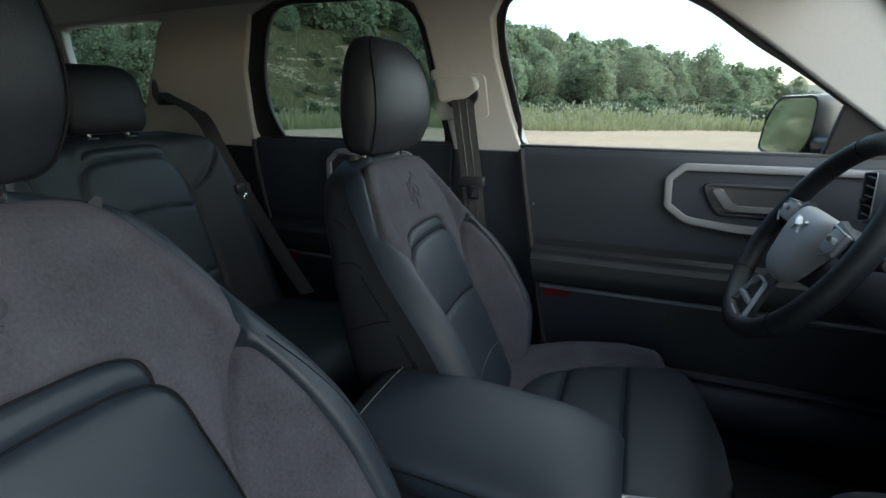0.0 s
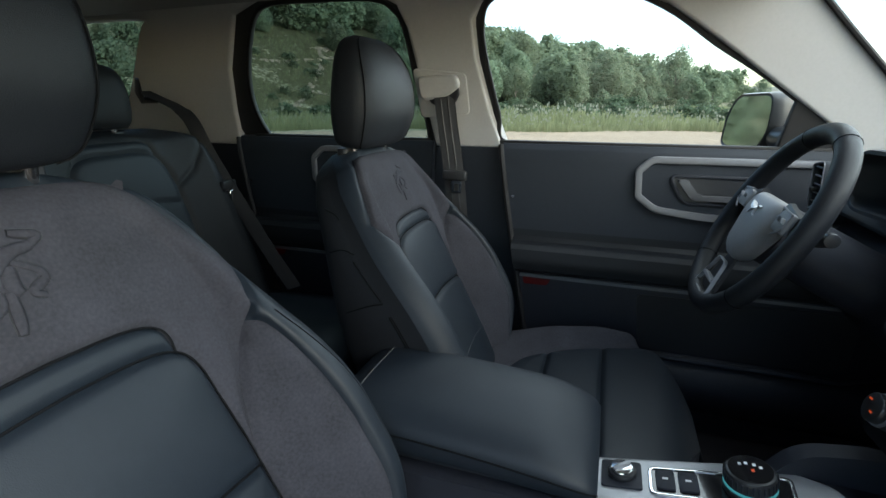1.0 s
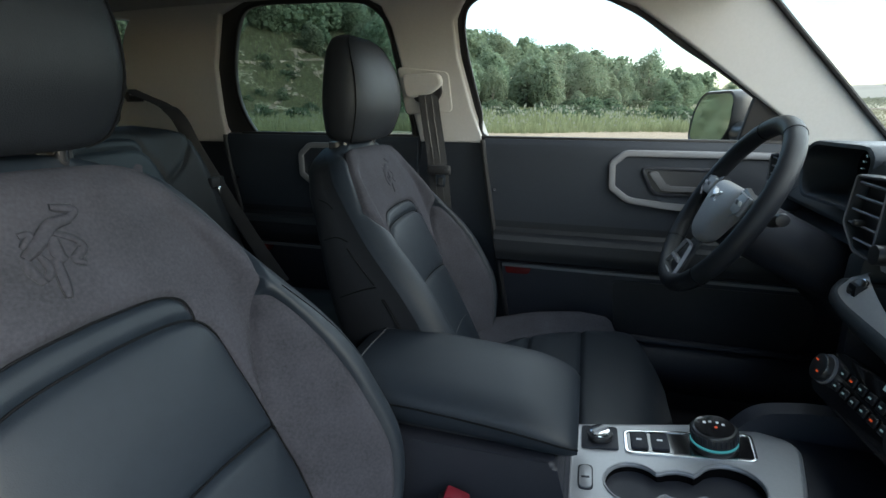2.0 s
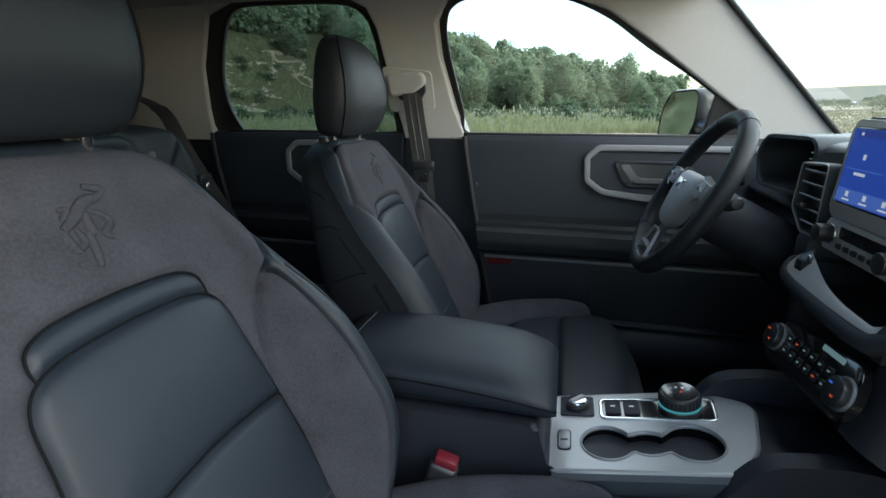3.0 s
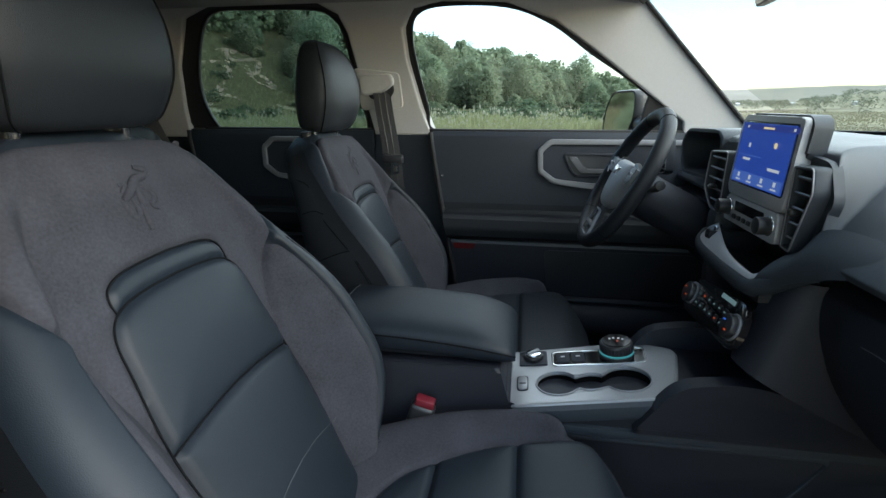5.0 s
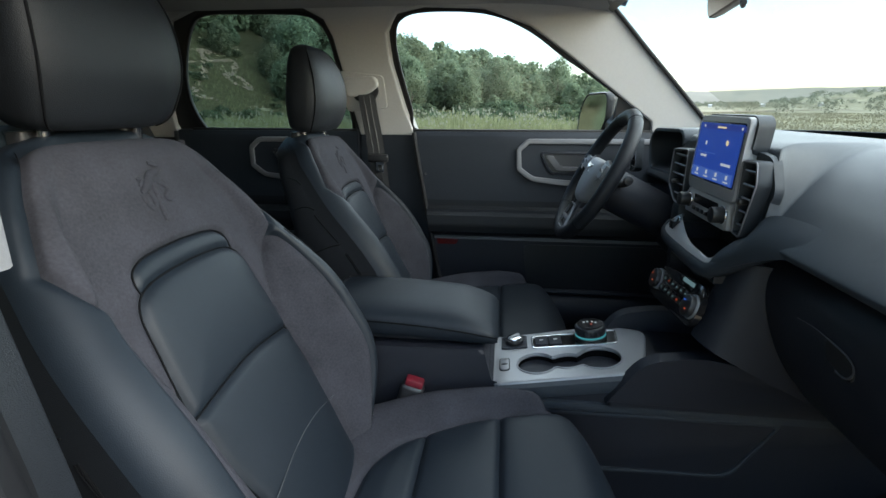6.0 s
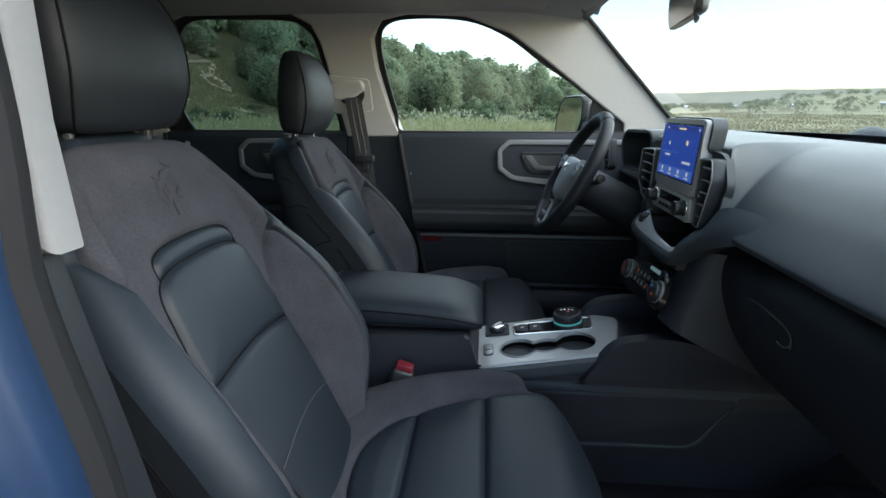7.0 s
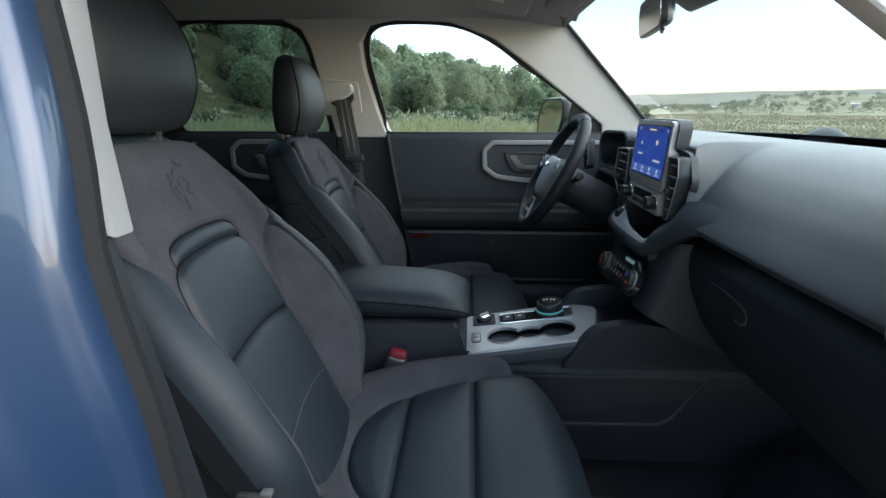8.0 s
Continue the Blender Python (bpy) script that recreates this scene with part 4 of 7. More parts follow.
# lower fascia and glove box
low_prof = spline([(0.44, 0.985), (0.402, 0.955), (0.392, 0.92), (0.398, 0.87), (0.425, 0.80), (0.47, 0.74), (0.54, 0.70), (0.70, 0.69)], 5)
dpart("lower_fascia", sheet(lambda y, k: (low_prof[int(k)][0], y, low_prof[int(k)][1]), np.linspace(-0.715, -0.12, 24), range(len(low_prof))), DASH_LOW, "dark lower fascia")
dpart("glove_box_lid", sheet(lambda y, k: (low_prof[int(k)][0] - 0.006, y, low_prof[int(k)][1]), np.linspace(-0.66, -0.20, 18), range(6, 26)), DASH_LOW, "dark glove box lid")
dpart("glove_latch", prism(rounded([(-0.372, 0.874), (-0.318, 0.884), (-0.310, 0.909), (-0.370, 0.906)], 0.014, 6), 0.003, Matrix.Translation((0.389, 0, 0)) @ Matrix(((0, 0, -1, 0), (1, 0, 0, 0), (0, 1, 0, 0), (0, 0, 0, 1)))), RUBBER, "black recessed latch pocket")
dpart("latch_lip", tube(spline([(0.386, -0.245, 0.909), (0.386, -0.281, 0.912), (0.385, -0.316, 0.911), (0.385, -0.352, 0.907), (0.385, -0.368, 0.900), (0.385, -0.371, 0.888), (0.386, -0.360, 0.878), (0.387, -0.340, 0.877)], 5), [0.0007] * 10 + [0.0012] * 16 + [0.0017] * 10, 6), LEVER, "thin curved grey latch lip")
dpart("fascia_line", tube([(0.392, -0.235, 0.912), (0.391, -0.29, 0.907)], 0.0016, 6), DKSILVER)
# driver side upper body and knee panel
dpart("driver_pad", sheet(lambda y, k: (pad_prof[int(k)][0] + (0.06 if pad_prof[int(k)][0] < 0.6 else 0), y, pad_prof[int(k)][1]), np.linspace(0.26, 0.715, 20), range(len(pad_prof))), DASH, "dark grey driver-side pad")
dpart("knee_panel", sheet(lambda y, k: (low_prof[int(k)][0] + 0.03, y, low_prof[int(k)][1]), np.linspace(0.14, 0.715, 14), range(len(low_prof))), DASH_LOW, "dark knee panel")
# cheek that runs from the shelf's corner into the pad
low_c = spline([(0.318, -0.086, 0.920), (0.332, -0.130, 0.945), (0.346, -0.185, 0.974), (0.359, -0.235, 0.993), (0.3665, -0.29, 0.9995)], 6)
top_c = spline([(0.352, -0.098, 0.985), (0.356, -0.126, 1.000), (0.367, -0.156, 1.040), (0.387, -0.215, 1.045), (0.394, -0.29, 1.036)], 6)
dpart("shelf_cheek", sheet(lambda k, v: lerp(low_c[int(k)], top_c[int(k)], v) + np.array([-0.012 * math.sin(math.pi * v) * (1 - int(k) / (len(low_c) - 1))**0.5, 0, 0]), range(len(low_c)), np.linspace(0, 1, 9)), DASH, "dark cheek sweeping into the pad")
under = [p + np.array([0.07, 0.0, 0.015]) for p in low_c]
dpart("cheek_underside", sheet(lambda k, v: lerp(low_c[int(k)], under[int(k)], v), range(len(low_c)), np.linspace(0, 1, 4)), DASH_LOW, "dark underside of the cheek")
# the stack face carrying vents and radio
stack = rounded([(0.255, 1.128), (0.18, 1.135), (-0.06, 1.135), (-0.126, 1.128), (-0.152, 1.076), (-0.110, 0.980), (0.24, 0.985), (0.285, 1.03), (0.285, 1.10)], 0.014)
dpart("stack_face", prism(stack, -0.014, Matrix(((0, 0, 1, 0.372), (1, 0, 0, 0), (0, 1, 0, 0), (0, 0, 0, 1))) @ Matrix.Scale(-1, 4, (0, 0, 1)), 0), DASH, "dark stack face")
toX = Matrix(((0, 0, -1, 0), (1, 0, 0, 0), (0, 1, 0, 0), (0, 0, 0, 1)))


def face(outline, x, thick, bevel=0.002, hole=None, tilt=0.0):
    """An (y, z) outline made solid from x toward the cabin by thick."""
    bm = prism(outline, thick, Matrix.Translation((x, 0, 0)) @ toX, bevel, 2, hole)
    if tilt:
        for v in bm.verts:
            v.co.x += (v.co.z - 1.12) * tilt
    return bm


# touchscreen
tablet = rounded([(0.136, 1.188), (-0.074, 1.188), (-0.077, 1.044), (0.136, 1.044)], 0.014, 6)
T = 0.07
tab = dpart("touchscreen", face(tablet, 0.372, 0.022, 0.004, None, T), FRAME, "satin grey framed touchscreen")
back = rounded([(0.130, 1.191), (-0.066, 1.191), (-0.082, 1.178), (-0.081, 1.125), (0.135, 1.125)], 0.012, 6)
dpart("screen_hood", face(back, 0.386, 0.026, 0.010, None, T), DASH, "dark grey screen housing")
inner = rounded([(0.1265, 1.178), (-0.0640, 1.178), (-0.0680, 1.066), (0.1265, 1.066)], 0.006, 4)
bez = face(inner, 0.352, 0.003, 0.001, None, T)
bezel = part("bezel", bez, GLOSS, tab, "gloss black bezel")
disp = [(0.124, 1.175), (-0.061, 1.175), (-0.065, 1.069), (0.124, 1.069)]
display = part("display", face(disp, 0.3488, 0.0012, 0, None, T), SCREEN, tab, "lit blue display")


def on_screen(y0, z0, y1, z1, m, name, x=0.3474):
    y0, y1 = (0.0300 + (y - 0.049) * 0.91 for y in (y0, y1))
    z0, z1 = (1.069 + (z - 1.066) * 0.945 for z in (z0, z1))
    return part(name, face([(y0, z0), (y1, z0), (y1, z1), (y0, z1)], x, 0.0006, 0, None, T), m, tab)


SOFT = glow("screen_soft_blue", (0.07, 0.16, 0.60), 0.07)
TEXT = glow("screen_white", (0.75, 0.82, 1.0), 0.06)
DEEP = glow("screen_deep_blue", (0.015, 0.03, 0.22), 0.1)
AMBER = glow("screen_amber", (0.9, 0.75, 0.5), 0.08)
on_screen(0.149, 1.068, -0.051, 1.088, SOFT, "button_bar")
on_screen(0.138, 1.166, -0.062, 1.176, DEEP, "status_bar")
on_screen(0.144, 1.118, 0.045, 1.1195, SOFT, "divider")
for k in range(4):
    y = 0.128 - k * 0.049
    on_screen(y, 1.071, y - 0.020, 1.0735, TEXT, "button_caption", 0.3467)
    on_screen(y - 0.006, 1.077, y - 0.014, 1.085, TEXT, "button_icon", 0.3467)
on_screen(0.118, 1.110, 0.088, 1.1145, TEXT, "caption_bar")
on_screen(0.106, 1.134, 0.099, 1.142, TEXT, "icon_bar")
on_screen(0.010, 1.100, -0.032, 1.105, TEXT, "caption_bar")
on_screen(0.060, 1.169, 0.020, 1.1725, AMBER, "clock_bar", 0.3467)
on_screen(0.128, 1.169, 0.122, 1.1735, TEXT, "status_icon", 0.3467)
on_screen(-0.046, 1.169, -0.052, 1.1735, TEXT, "status_icon", 0.3467)
part("round_icon", disc(0.005, 0.0006, Matrix.Translation((0.3455 + 0.14 * T * 0.0 + (1.145 - 1.12) * T, -0.016, 1.142)) @ Matrix.Rotation(radians(90), 4, "Y"), 20), AMBER, tab)

# air vents beside the screen
def vent(name, outline, label):
    ob = dpart(name, face(outline, 0.372, 0.022, 0.003, grow(outline, -0.0065)), DASH, label)
    o2 = grow(outline, -0.006)
    part("vent_cavity", face(o2, 0.3715, 0.002, 0), BLACK, ob)
    ys_ = [p[0] for p in o2]
    zs_ = [p[1] for p in o2]
    n = 5
    for k in range(n):
        z = lerp(min(zs_), max(zs_), (k + 0.6) / (n + 0.2))
        inside_y = [lerp(p[0], q[0], (z - p[1]) / (q[1] - p[1])) for p, q in zip(o2, o2[1:] + o2[:1]) if (p[1] > z) != (q[1] > z)]
        part("slat", box(0.012, (max(inside_y) - min(inside_y)) * 0.94, 0.0035, 0.001, 1, (0.358, (max(inside_y) + min(inside_y)) / 2, z), Matrix.Rotation(radians(25), 4, "Y")), DKSILVER, ob)
    yc = sum(ys_) / len(ys_)
    part("vent_tab", box(0.016, 0.012, 0.010, 0.003, 2, (0.350, yc + 0.006, sum(zs_) / len(zs_) - 0.01)), BLACK, ob)
    part("vent_rim", face(grow(outline, -0.001), 0.3505, 0.002, 0.0005, grow(outline, -0.004)), DKSILVER, ob, "grey vent rim")
    return ob


vent("air_vent", rounded([(-0.078, 1.120), (-0.130, 1.122), (-0.140, 1.086), (-0.110, 0.990), (-0.080, 0.993)], 0.008), "air vent with horizontal slats")
vent("air_vent", rounded([(0.262, 1.112), (0.168, 1.118), (0.168, 0.992), (0.222, 0.992), (0.272, 1.03)], 0.010), "air vent with horizontal slats")
vent("air_vent", rounded([(0.66, 1.105), (0.60, 1.115), (0.585, 1.02), (0.645, 1.005)], 0.012), "air vent beside the driver door")
# radio strip under the screen
rad = rounded([(0.130, 1.042), (-0.066, 1.042), (-0.070, 0.992), (0.138, 0.992)], 0.008)
radio = dpart("radio_panel", face(rad, 0.372, 0.026, 0.004), FRAME, "satin grey radio panel")
part("radio_window", face(rounded([(0.090, 1.034), (-0.024, 1.034), (-0.024, 1.016), (0.090, 1.016)], 0.003), 0.3465, 0.001, 0), GLOSS, radio, "gloss black strip")
for y in (0.114, -0.048):
    kn = part("radio_knob", disc(0.0145, 0.024, Matrix.Translation((0.336, y, 1.018)) @ Matrix.Rotation(radians(90), 4, "Y"), 24, 0.002), BLACK, radio, "black rotary knob")
    kn2 = part("knob_ring", disc(0.0165, 0.004, Matrix.Translation((0.3455, y, 1.018)) @ Matrix.Rotation(radians(90), 4, "Y"), 24, 0.001), CHROME, radio, "chrome knob ring")
for k in range(6):
    part("radio_button", box(0.004, 0.012, 0.008, 0.001, 1, (0.345, 0.084 - k * 0.0205, 1.005)), BLACK, radio)
# stowage shelf below the radio, with its silver-edged lip
bez_out = spline([(0.348, 0.203, 0.955), (0.326, 0.180, 0.934), (0.317, 0.050, 0.933), (0.315, -0.062, 0.936), (0.320, -0.090, 0.943), (0.338, -0.112, 0.968)], 6)
bez_in = spline([(0.366, 0.190, 0.972), (0.354, 0.166, 0.967), (0.331, 0.050, 0.947), (0.323, -0.056, 0.944), (0.326, -0.082, 0.948), (0.343, -0.106, 0.970)], 6)
dpart("shelf_bezel", sheet(lambda k, v: lerp(bez_out[int(k)], bez_in[int(k)], v) + np.array([0, 0, 0.003 * math.sin(math.pi * v)]), range(len(bez_out)), np.linspace(0, 1, 5), -0.006, (-0.5, 0, 0.8)), FRAME, "satin silver shelf bezel")
edge_path = spline([(0.358, 0.212, 0.945), (0.336, 0.184, 0.922), (0.326, 0.050, 0.919), (0.325, -0.060, 0.921), (0.332, -0.092, 0.931), (0.348, -0.125, 0.956), (0.366, -0.165, 0.985)], 6)
dpart("shelf_edge", tube(edge_path, [0.010] + [0.0165] * (len(edge_path) - 2) + [0.008], 12), DASH, "dark rounded shelf edge")
dpart("shelf_floor", sheet(lambda u, v: (lerp(0.326, 0.44, v), lerp(0.17, -0.10, u), 0.925), np.linspace(0, 1, 8), np.linspace(0, 1, 4), -0.02), BLACK, "black shelf floor")
dpart("shelf_back", box(0.02, 0.36, 0.09, 0.003, 1, (0.445, 0.01, 0.955)), BLACK, "black shelf back")
dpart("shelf_side", box(0.12, 0.05, 0.07, 0.012, 2, (0.41, 0.212, 0.958)), DASH, "dark shelf side")
dpart("start_button", disc(0.013, 0.008, Matrix.Translation((0.338, 0.160, 0.9560)) @ Matrix.Rotation(radians(-52), 4, "Y"), 24, 0.002), BLACK, "black push button")
dpart("button_ring", disc(0.0155, 0.004, Matrix.Translation((0.3395, 0.160, 0.9545)) @ Matrix.Rotation(radians(-52), 4, "Y"), 24, 0.001), CHROME, "chrome button ring")
# climate panel
cm = frame_of((0.316, 0.010, 0.846), (0, -1, 0.08), (0.32, 0.02, 1))
pan = rounded([(-0.125, -0.030), (-0.105, 0.030), (0.105, 0.042), (0.125, 0.0), (0.115, -0.040), (-0.105, -0.042)], 0.022)
climate = dpart("climate_panel", prism(pan, 0.012, cm, 0.003), GLOSS, "gloss black climate panel")
REDG, BLUEG, CYAN = glow("icon_red", (1, 0.12, 0.03), 0.05), glow("icon_blue", (0.05, 0.2, 1), 0.07), glow("icon_cyan", (0.45, 0.75, 0.85), 0.025)
for x, col in ((-0.098, REDG), (0.098, BLUEG)):
    k = part("climate_knob", disc(0.021, 0.016, cm @ Matrix.Translation((x, -0.004, 0.018)), 28, 0.003), BLACK, climate, "black climate knob")
    part("knob_ring", disc(0.0235, 0.005, cm @ Matrix.Translation((x, -0.004, 0.0135)), 28, 0.001), DKSILVER, climate)
    part("lit_mark", box(0.006, 0.0022, 0.001, 0, 1, (0, 0, 0)), col, climate).matrix_basis = cm @ Matrix.Translation((x - 0.008, 0.004, 0.0268))
    part("lit_mark", box(0.005, 0.0022, 0.001, 0, 1, (0, 0, 0)), REDG, climate).matrix_basis = cm @ Matrix.Translation((x + 0.006, -0.010, 0.0268))
for r in range(2):
    for c in range(6):
        part("climate_button", box(0.017, 0.013, 0.004, 0.0015, 1), BLACK, climate).matrix_basis = cm @ Matrix.Translation((-0.058 + c * 0.0232, 0.008 - r * 0.020, 0.0135))
        part("button_icon", box(0.005, 0.0022, 0.001, 0, 1), REDG if (r, c) in ((0, 1), (1, 4)) else CYAN, climate).matrix_basis = cm @ Matrix.Translation((-0.058 + c * 0.0232, 0.008 - r * 0.020, 0.0158))
part("status_display", box(0.055, 0.008, 0.001, 0, 1), CYAN, climate).matrix_basis = cm @ Matrix.Translation((0.045, 0.030, 0.0128))
dpart("centre_cowl", sheet(lambda u, v: (lerp(0.332, 0.43, v) + 0.02 * abs(u) ** 3, 0.012 + u * lerp(0.118, 0.112, v), lerp(0.895, 0.785 - 0.02 * u, v)), np.linspace(-1, 1, 14), np.linspace(0, 1, 10), 0.05, (1, 0, 0)), DASH_LOW, "dark panel behind the climate controls")
cowl = spline([(0.000, -0.088), (0.004, -0.108), (0.014, -0.124), (0.034, -0.137), (0.07, -0.145), (0.12, -0.150), (0.20, -0.152)], 5)


def cheek(k, v):
    """One smooth skin from beside the climate controls round to the tunnel's flank."""
    dx, y = cowl[int(k)]
    z = lerp(0.800 - 0.42 * dx, 0.950, v)
    return (0.322 + (z - 0.846) * 0.30 + dx, y + 0.05 * (z - 0.93), z)


dpart("cowl_cheek", sheet(cheek, range(len(cowl)), np.linspace(0, 1, 16), 0.008, (0, 1, 0)), DASH_LOW, "black smooth cheek beside the climate controls", smooth=60)
dpart("stack_flank", sheet(lambda u, v: (lerp(0.33, 0.50, u), 0.165 - 0.02 * (1 - v), lerp(0.805 - 0.12 * u, 0.96, v)), np.linspace(0, 1, 8), np.linspace(0, 1, 8), -0.02, (0, 1, 0)), DASH_LOW, "dark stack flank")
# instrument cluster and its hood
cl = rounded([(0.560, 1.112), (0.515, 1.148), (0.295, 1.154), (0.270, 1.138), (0.278, 1.04), (0.53, 1.03)], 0.03, 6)
dpart("cluster_hood", face(cl, 0.50, 0.128, 0.008, [(0.405 + (y - 0.405) * 0.88, 1.095 + (z - 1.095) * 0.84) for y, z in cl]), DASH, "dark instrument hood")
cl_face = dpart("instrument_cluster", face([(0.405 + (y - 0.405) * 0.88, 1.095 + (z - 1.095) * 0.84) for y, z in cl], 0.475, 0.004, 0), GLOSS, "gloss black instrument cluster")
for y in (0.475, 0.335):
    for k in range(14):
        th = radians(-40 + k * 20)
        part("dial_tick", box(0.0008, 0.0022, 0.007, 0, 1, (0.469, y + 0.040 * math.cos(th), 1.093 + 0.040 * math.sin(th)), Matrix.Rotation(th + math.pi / 2, 4, "X")), CYAN, cl_face)
# defroster speaker bump and demister grille at the windscreen's foot
dpart("sensor_bump", loft([[(0.875 + r * 0.045 * math.cos(t), 0.245 + r * 0.10 * math.sin(t), z + 0.010 * (1 - r)) for t in np.linspace(0, 2 * math.pi, 28, endpoint=False)] for r, z in ((1, 1.118), (0.85, 1.133), (0.62, 1.146), (0.38, 1.153), (0.18, 1.156), (0.03, 1.157))]), DASH, "low rounded bump on the dash top")
dpart("demister", box(0.03, 0.9, 0.006, 0.002, 1, (0.87, 0, 1.124)), BLACK, "black demister slot")
# grip and vent at the passenger end
dpart("end_vent", face(rounded([(-0.622, 1.05), (-0.70, 1.045), (-0.70, 0.985), (-0.626, 0.985)], 0.012), 0.41, 0.045, 0.004, rounded([(-0.632, 1.042), (-0.69, 1.036), (-0.69, 0.995), (-0.636, 0.995)], 0.008)), SILVER, "grey end vent surround")

# ---- steering wheel ----
wheel = thing("steering_wheel", "black leather steering wheel with silver lower spoke", "steering wheel", at=(0.192, 0.36, 1.030))
WU = Vector((0.454, 0, 0.891))
WN = Vector((-0.891, 0, 0.454))
WY = Vector((0, 1, 0))


def wp(y, u, n=0.0):
    return WY * y + WU * u + WN * n


rim_path = [wp(0.171 * math.sin(t), 0.171 * math.cos(t)) for t in np.linspace(0, 2 * math.pi, 72, endpoint=False)]
part("rim", tube(rim_path, 0.0175, 16, True), SEATBACK, wheel, "black leather rim")
for t0 in (0.42, -0.42, 2.3, -2.3):
    part("rim_seam", tube([wp((0.171 + 0.0178 * math.cos(a)) * math.sin(t0), (0.171 + 0.0178 * math.cos(a)) * math.cos(t0), 0.0178 * math.sin(a)) for a in np.linspace(0, 2 * math.pi, 14, endpoint=False)], 0.0009, 5, True), SEAM, wheel)
wf = frame_of((0, 0, 0), -WY, WU)
hub = rounded([(-0.072, 0.045), (0.072, 0.045), (0.085, 0.01), (0.05, -0.062), (0.02, -0.078), (-0.02, -0.078), (-0.05, -0.062), (-0.085, 0.01)], 0.025, 6)
hubp = part("airbag_cover", loft([[wp(-x * sc, -0.008 + (y + 0.008) * sc, n) for x, y in hub] for sc, n in ((0.94, -0.014), (1.0, -0.006), (1.0, 0.003), (0.96, 0.011), (0.86, 0.017), (0.66, 0.021), (0.36, 0.0232), (0.06, 0.024))]), HUB, wheel, "grey airbag cover")
MARK = mat("bright_mark", (0.72, 0.73, 0.74), 0.3, metal=0.3, vary=0.02)
for name, line, rad in (("hub_mark", [(0.024, 0.024), (0.012, 0.020), (0.000, 0.014), (-0.012, 0.016)], [0.002, 0.0055, 0.006, 0.004]),
                        ("mark_stroke", [(-0.010, 0.016), (-0.018, 0.022), (-0.026, 0.021)], [0.003, 0.0028, 0.0018]),
                        ("mark_stroke", [(0.008, 0.018), (0.014, 0.006), (0.020, 0.002)], [0.003, 0.0022, 0.0014]),
                        ("mark_stroke", [(-0.006, 0.014), (-0.010, 0.004), (-0.018, 0.002)], [0.003, 0.0022, 0.0014])):
    part(name, tube([wp(y, u, 0.0245) for y, u in line], rad, 6, False, 0.5), MARK, wheel, "plain silver mark")
for s in (1, -1):
    sp = [wp(s * 0.070, 0.028, -0.004), wp(s * 0.115, 0.022, -0.006), wp(s * 0.172, 0.016, -0.004)]
    part("spoke", tube(sp, [0.013, 0.011, 0.011], 10, False, 2.0), BLACK, wheel, "black side spoke")
    part("switch_pod", box(0.012, 0.052, 0.036, 0.006, 2), HUB, wheel, "grey switch pod").matrix_basis = Matrix.Translation(wp(s * 0.112, 0.020, 0.012)) @ wf.to_3x3().to_4x4() @ Matrix.Rotation(radians(90), 4, "Y") @ Matrix.Rotation(radians(90), 4, "X")
    part("switch_rim", tube([wp(s * 0.088, 0.040, 0.018), wp(s * 0.135, 0.036, 0.018), wp(s * 0.138, 0.010, 0.018), wp(s * 0.112, -0.004, 0.018)], 0.0018, 6), DKSILVER, wheel, "grey switch rim")
    for k in range(2):
        part("switch_key", box(0.004, 0.010, 0.010, 0.002, 1, wp(s * (0.105 + 0.02 * k), 0.022, 0.020)), WHITE if k else DKSILVER, wheel)
# lower spoke: a hollow silver frame with a crossbar
spoke_out = rounded([(-0.050, -0.160), (0.050, -0.160), (0.024, -0.088), (-0.024, -0.088)], 0.008)
part("lower_spoke", prism(spoke_out, 0.007, wf @ Matrix.Translation((0, 0, 0.006)), 0.0015, 2, grow(spoke_out, -0.0032)), SILVER, wheel, "bright silver lower spoke frame")
part("spoke_bar", prism(rounded([(-0.034, -0.132), (0.034, -0.132), (0.032, -0.126), (-0.032, -0.126)], 0.002), 0.011, wf @ Matrix.Translation((0, 0, 0.004)), 0.0015), SILVER, wheel, "bright silver crossbar")
part("lower_plate", prism(rounded([(-0.048, -0.166), (0.048, -0.166), (0.02, -0.07), (-0.02, -0.07)], 0.006), 0.006, wf @ Matrix.Translation((0, 0, -0.004))), BLACK, wheel, "black spoke plate")
part("column_shroud", loft([[wp(0.062 * math.cos(t), 0.055 * math.sin(t) - 0.01, -0.02 - d) for t in np.linspace(0, 2 * math.pi, 20, endpoint=False)] for d in (0.0, 0.05, 0.12, 0.22)]), DASH_LOW, wheel, "black column shroud")
for s, ln in ((1, 0.15), (-1, 0.145)):
    part("stalk", tube([wp(s * 0.05, 0.012, -0.055), wp(s * 0.10, 0.018, -0.05), wp(s * ln, 0.030, -0.04)], [0.008, 0.008, 0.011], 10), BLACK, wheel, "black column stalk")
    part("stalk_cap", disc(0.011, 0.012, Matrix.Translation(wp(s * (ln + 0.004), 0.031, -0.039)) @ Matrix.Rotation(radians(90), 4, "X"), 14, 0.002), BLACK, wheel)

# ---- centre console ----
con = thing("centre_console", "dark grey centre console with silver tray and cup holders", "console", at=(0.1, 0, 0.38))
COFF = -Vector((0.1, 0, 0.38))


def cpart(n, bm, m, label="", parent=None, smooth=40):
    ob = part(n, bm, m, parent or con, label, smooth)
    if parent is None:
        ob.location = COFF
    return ob


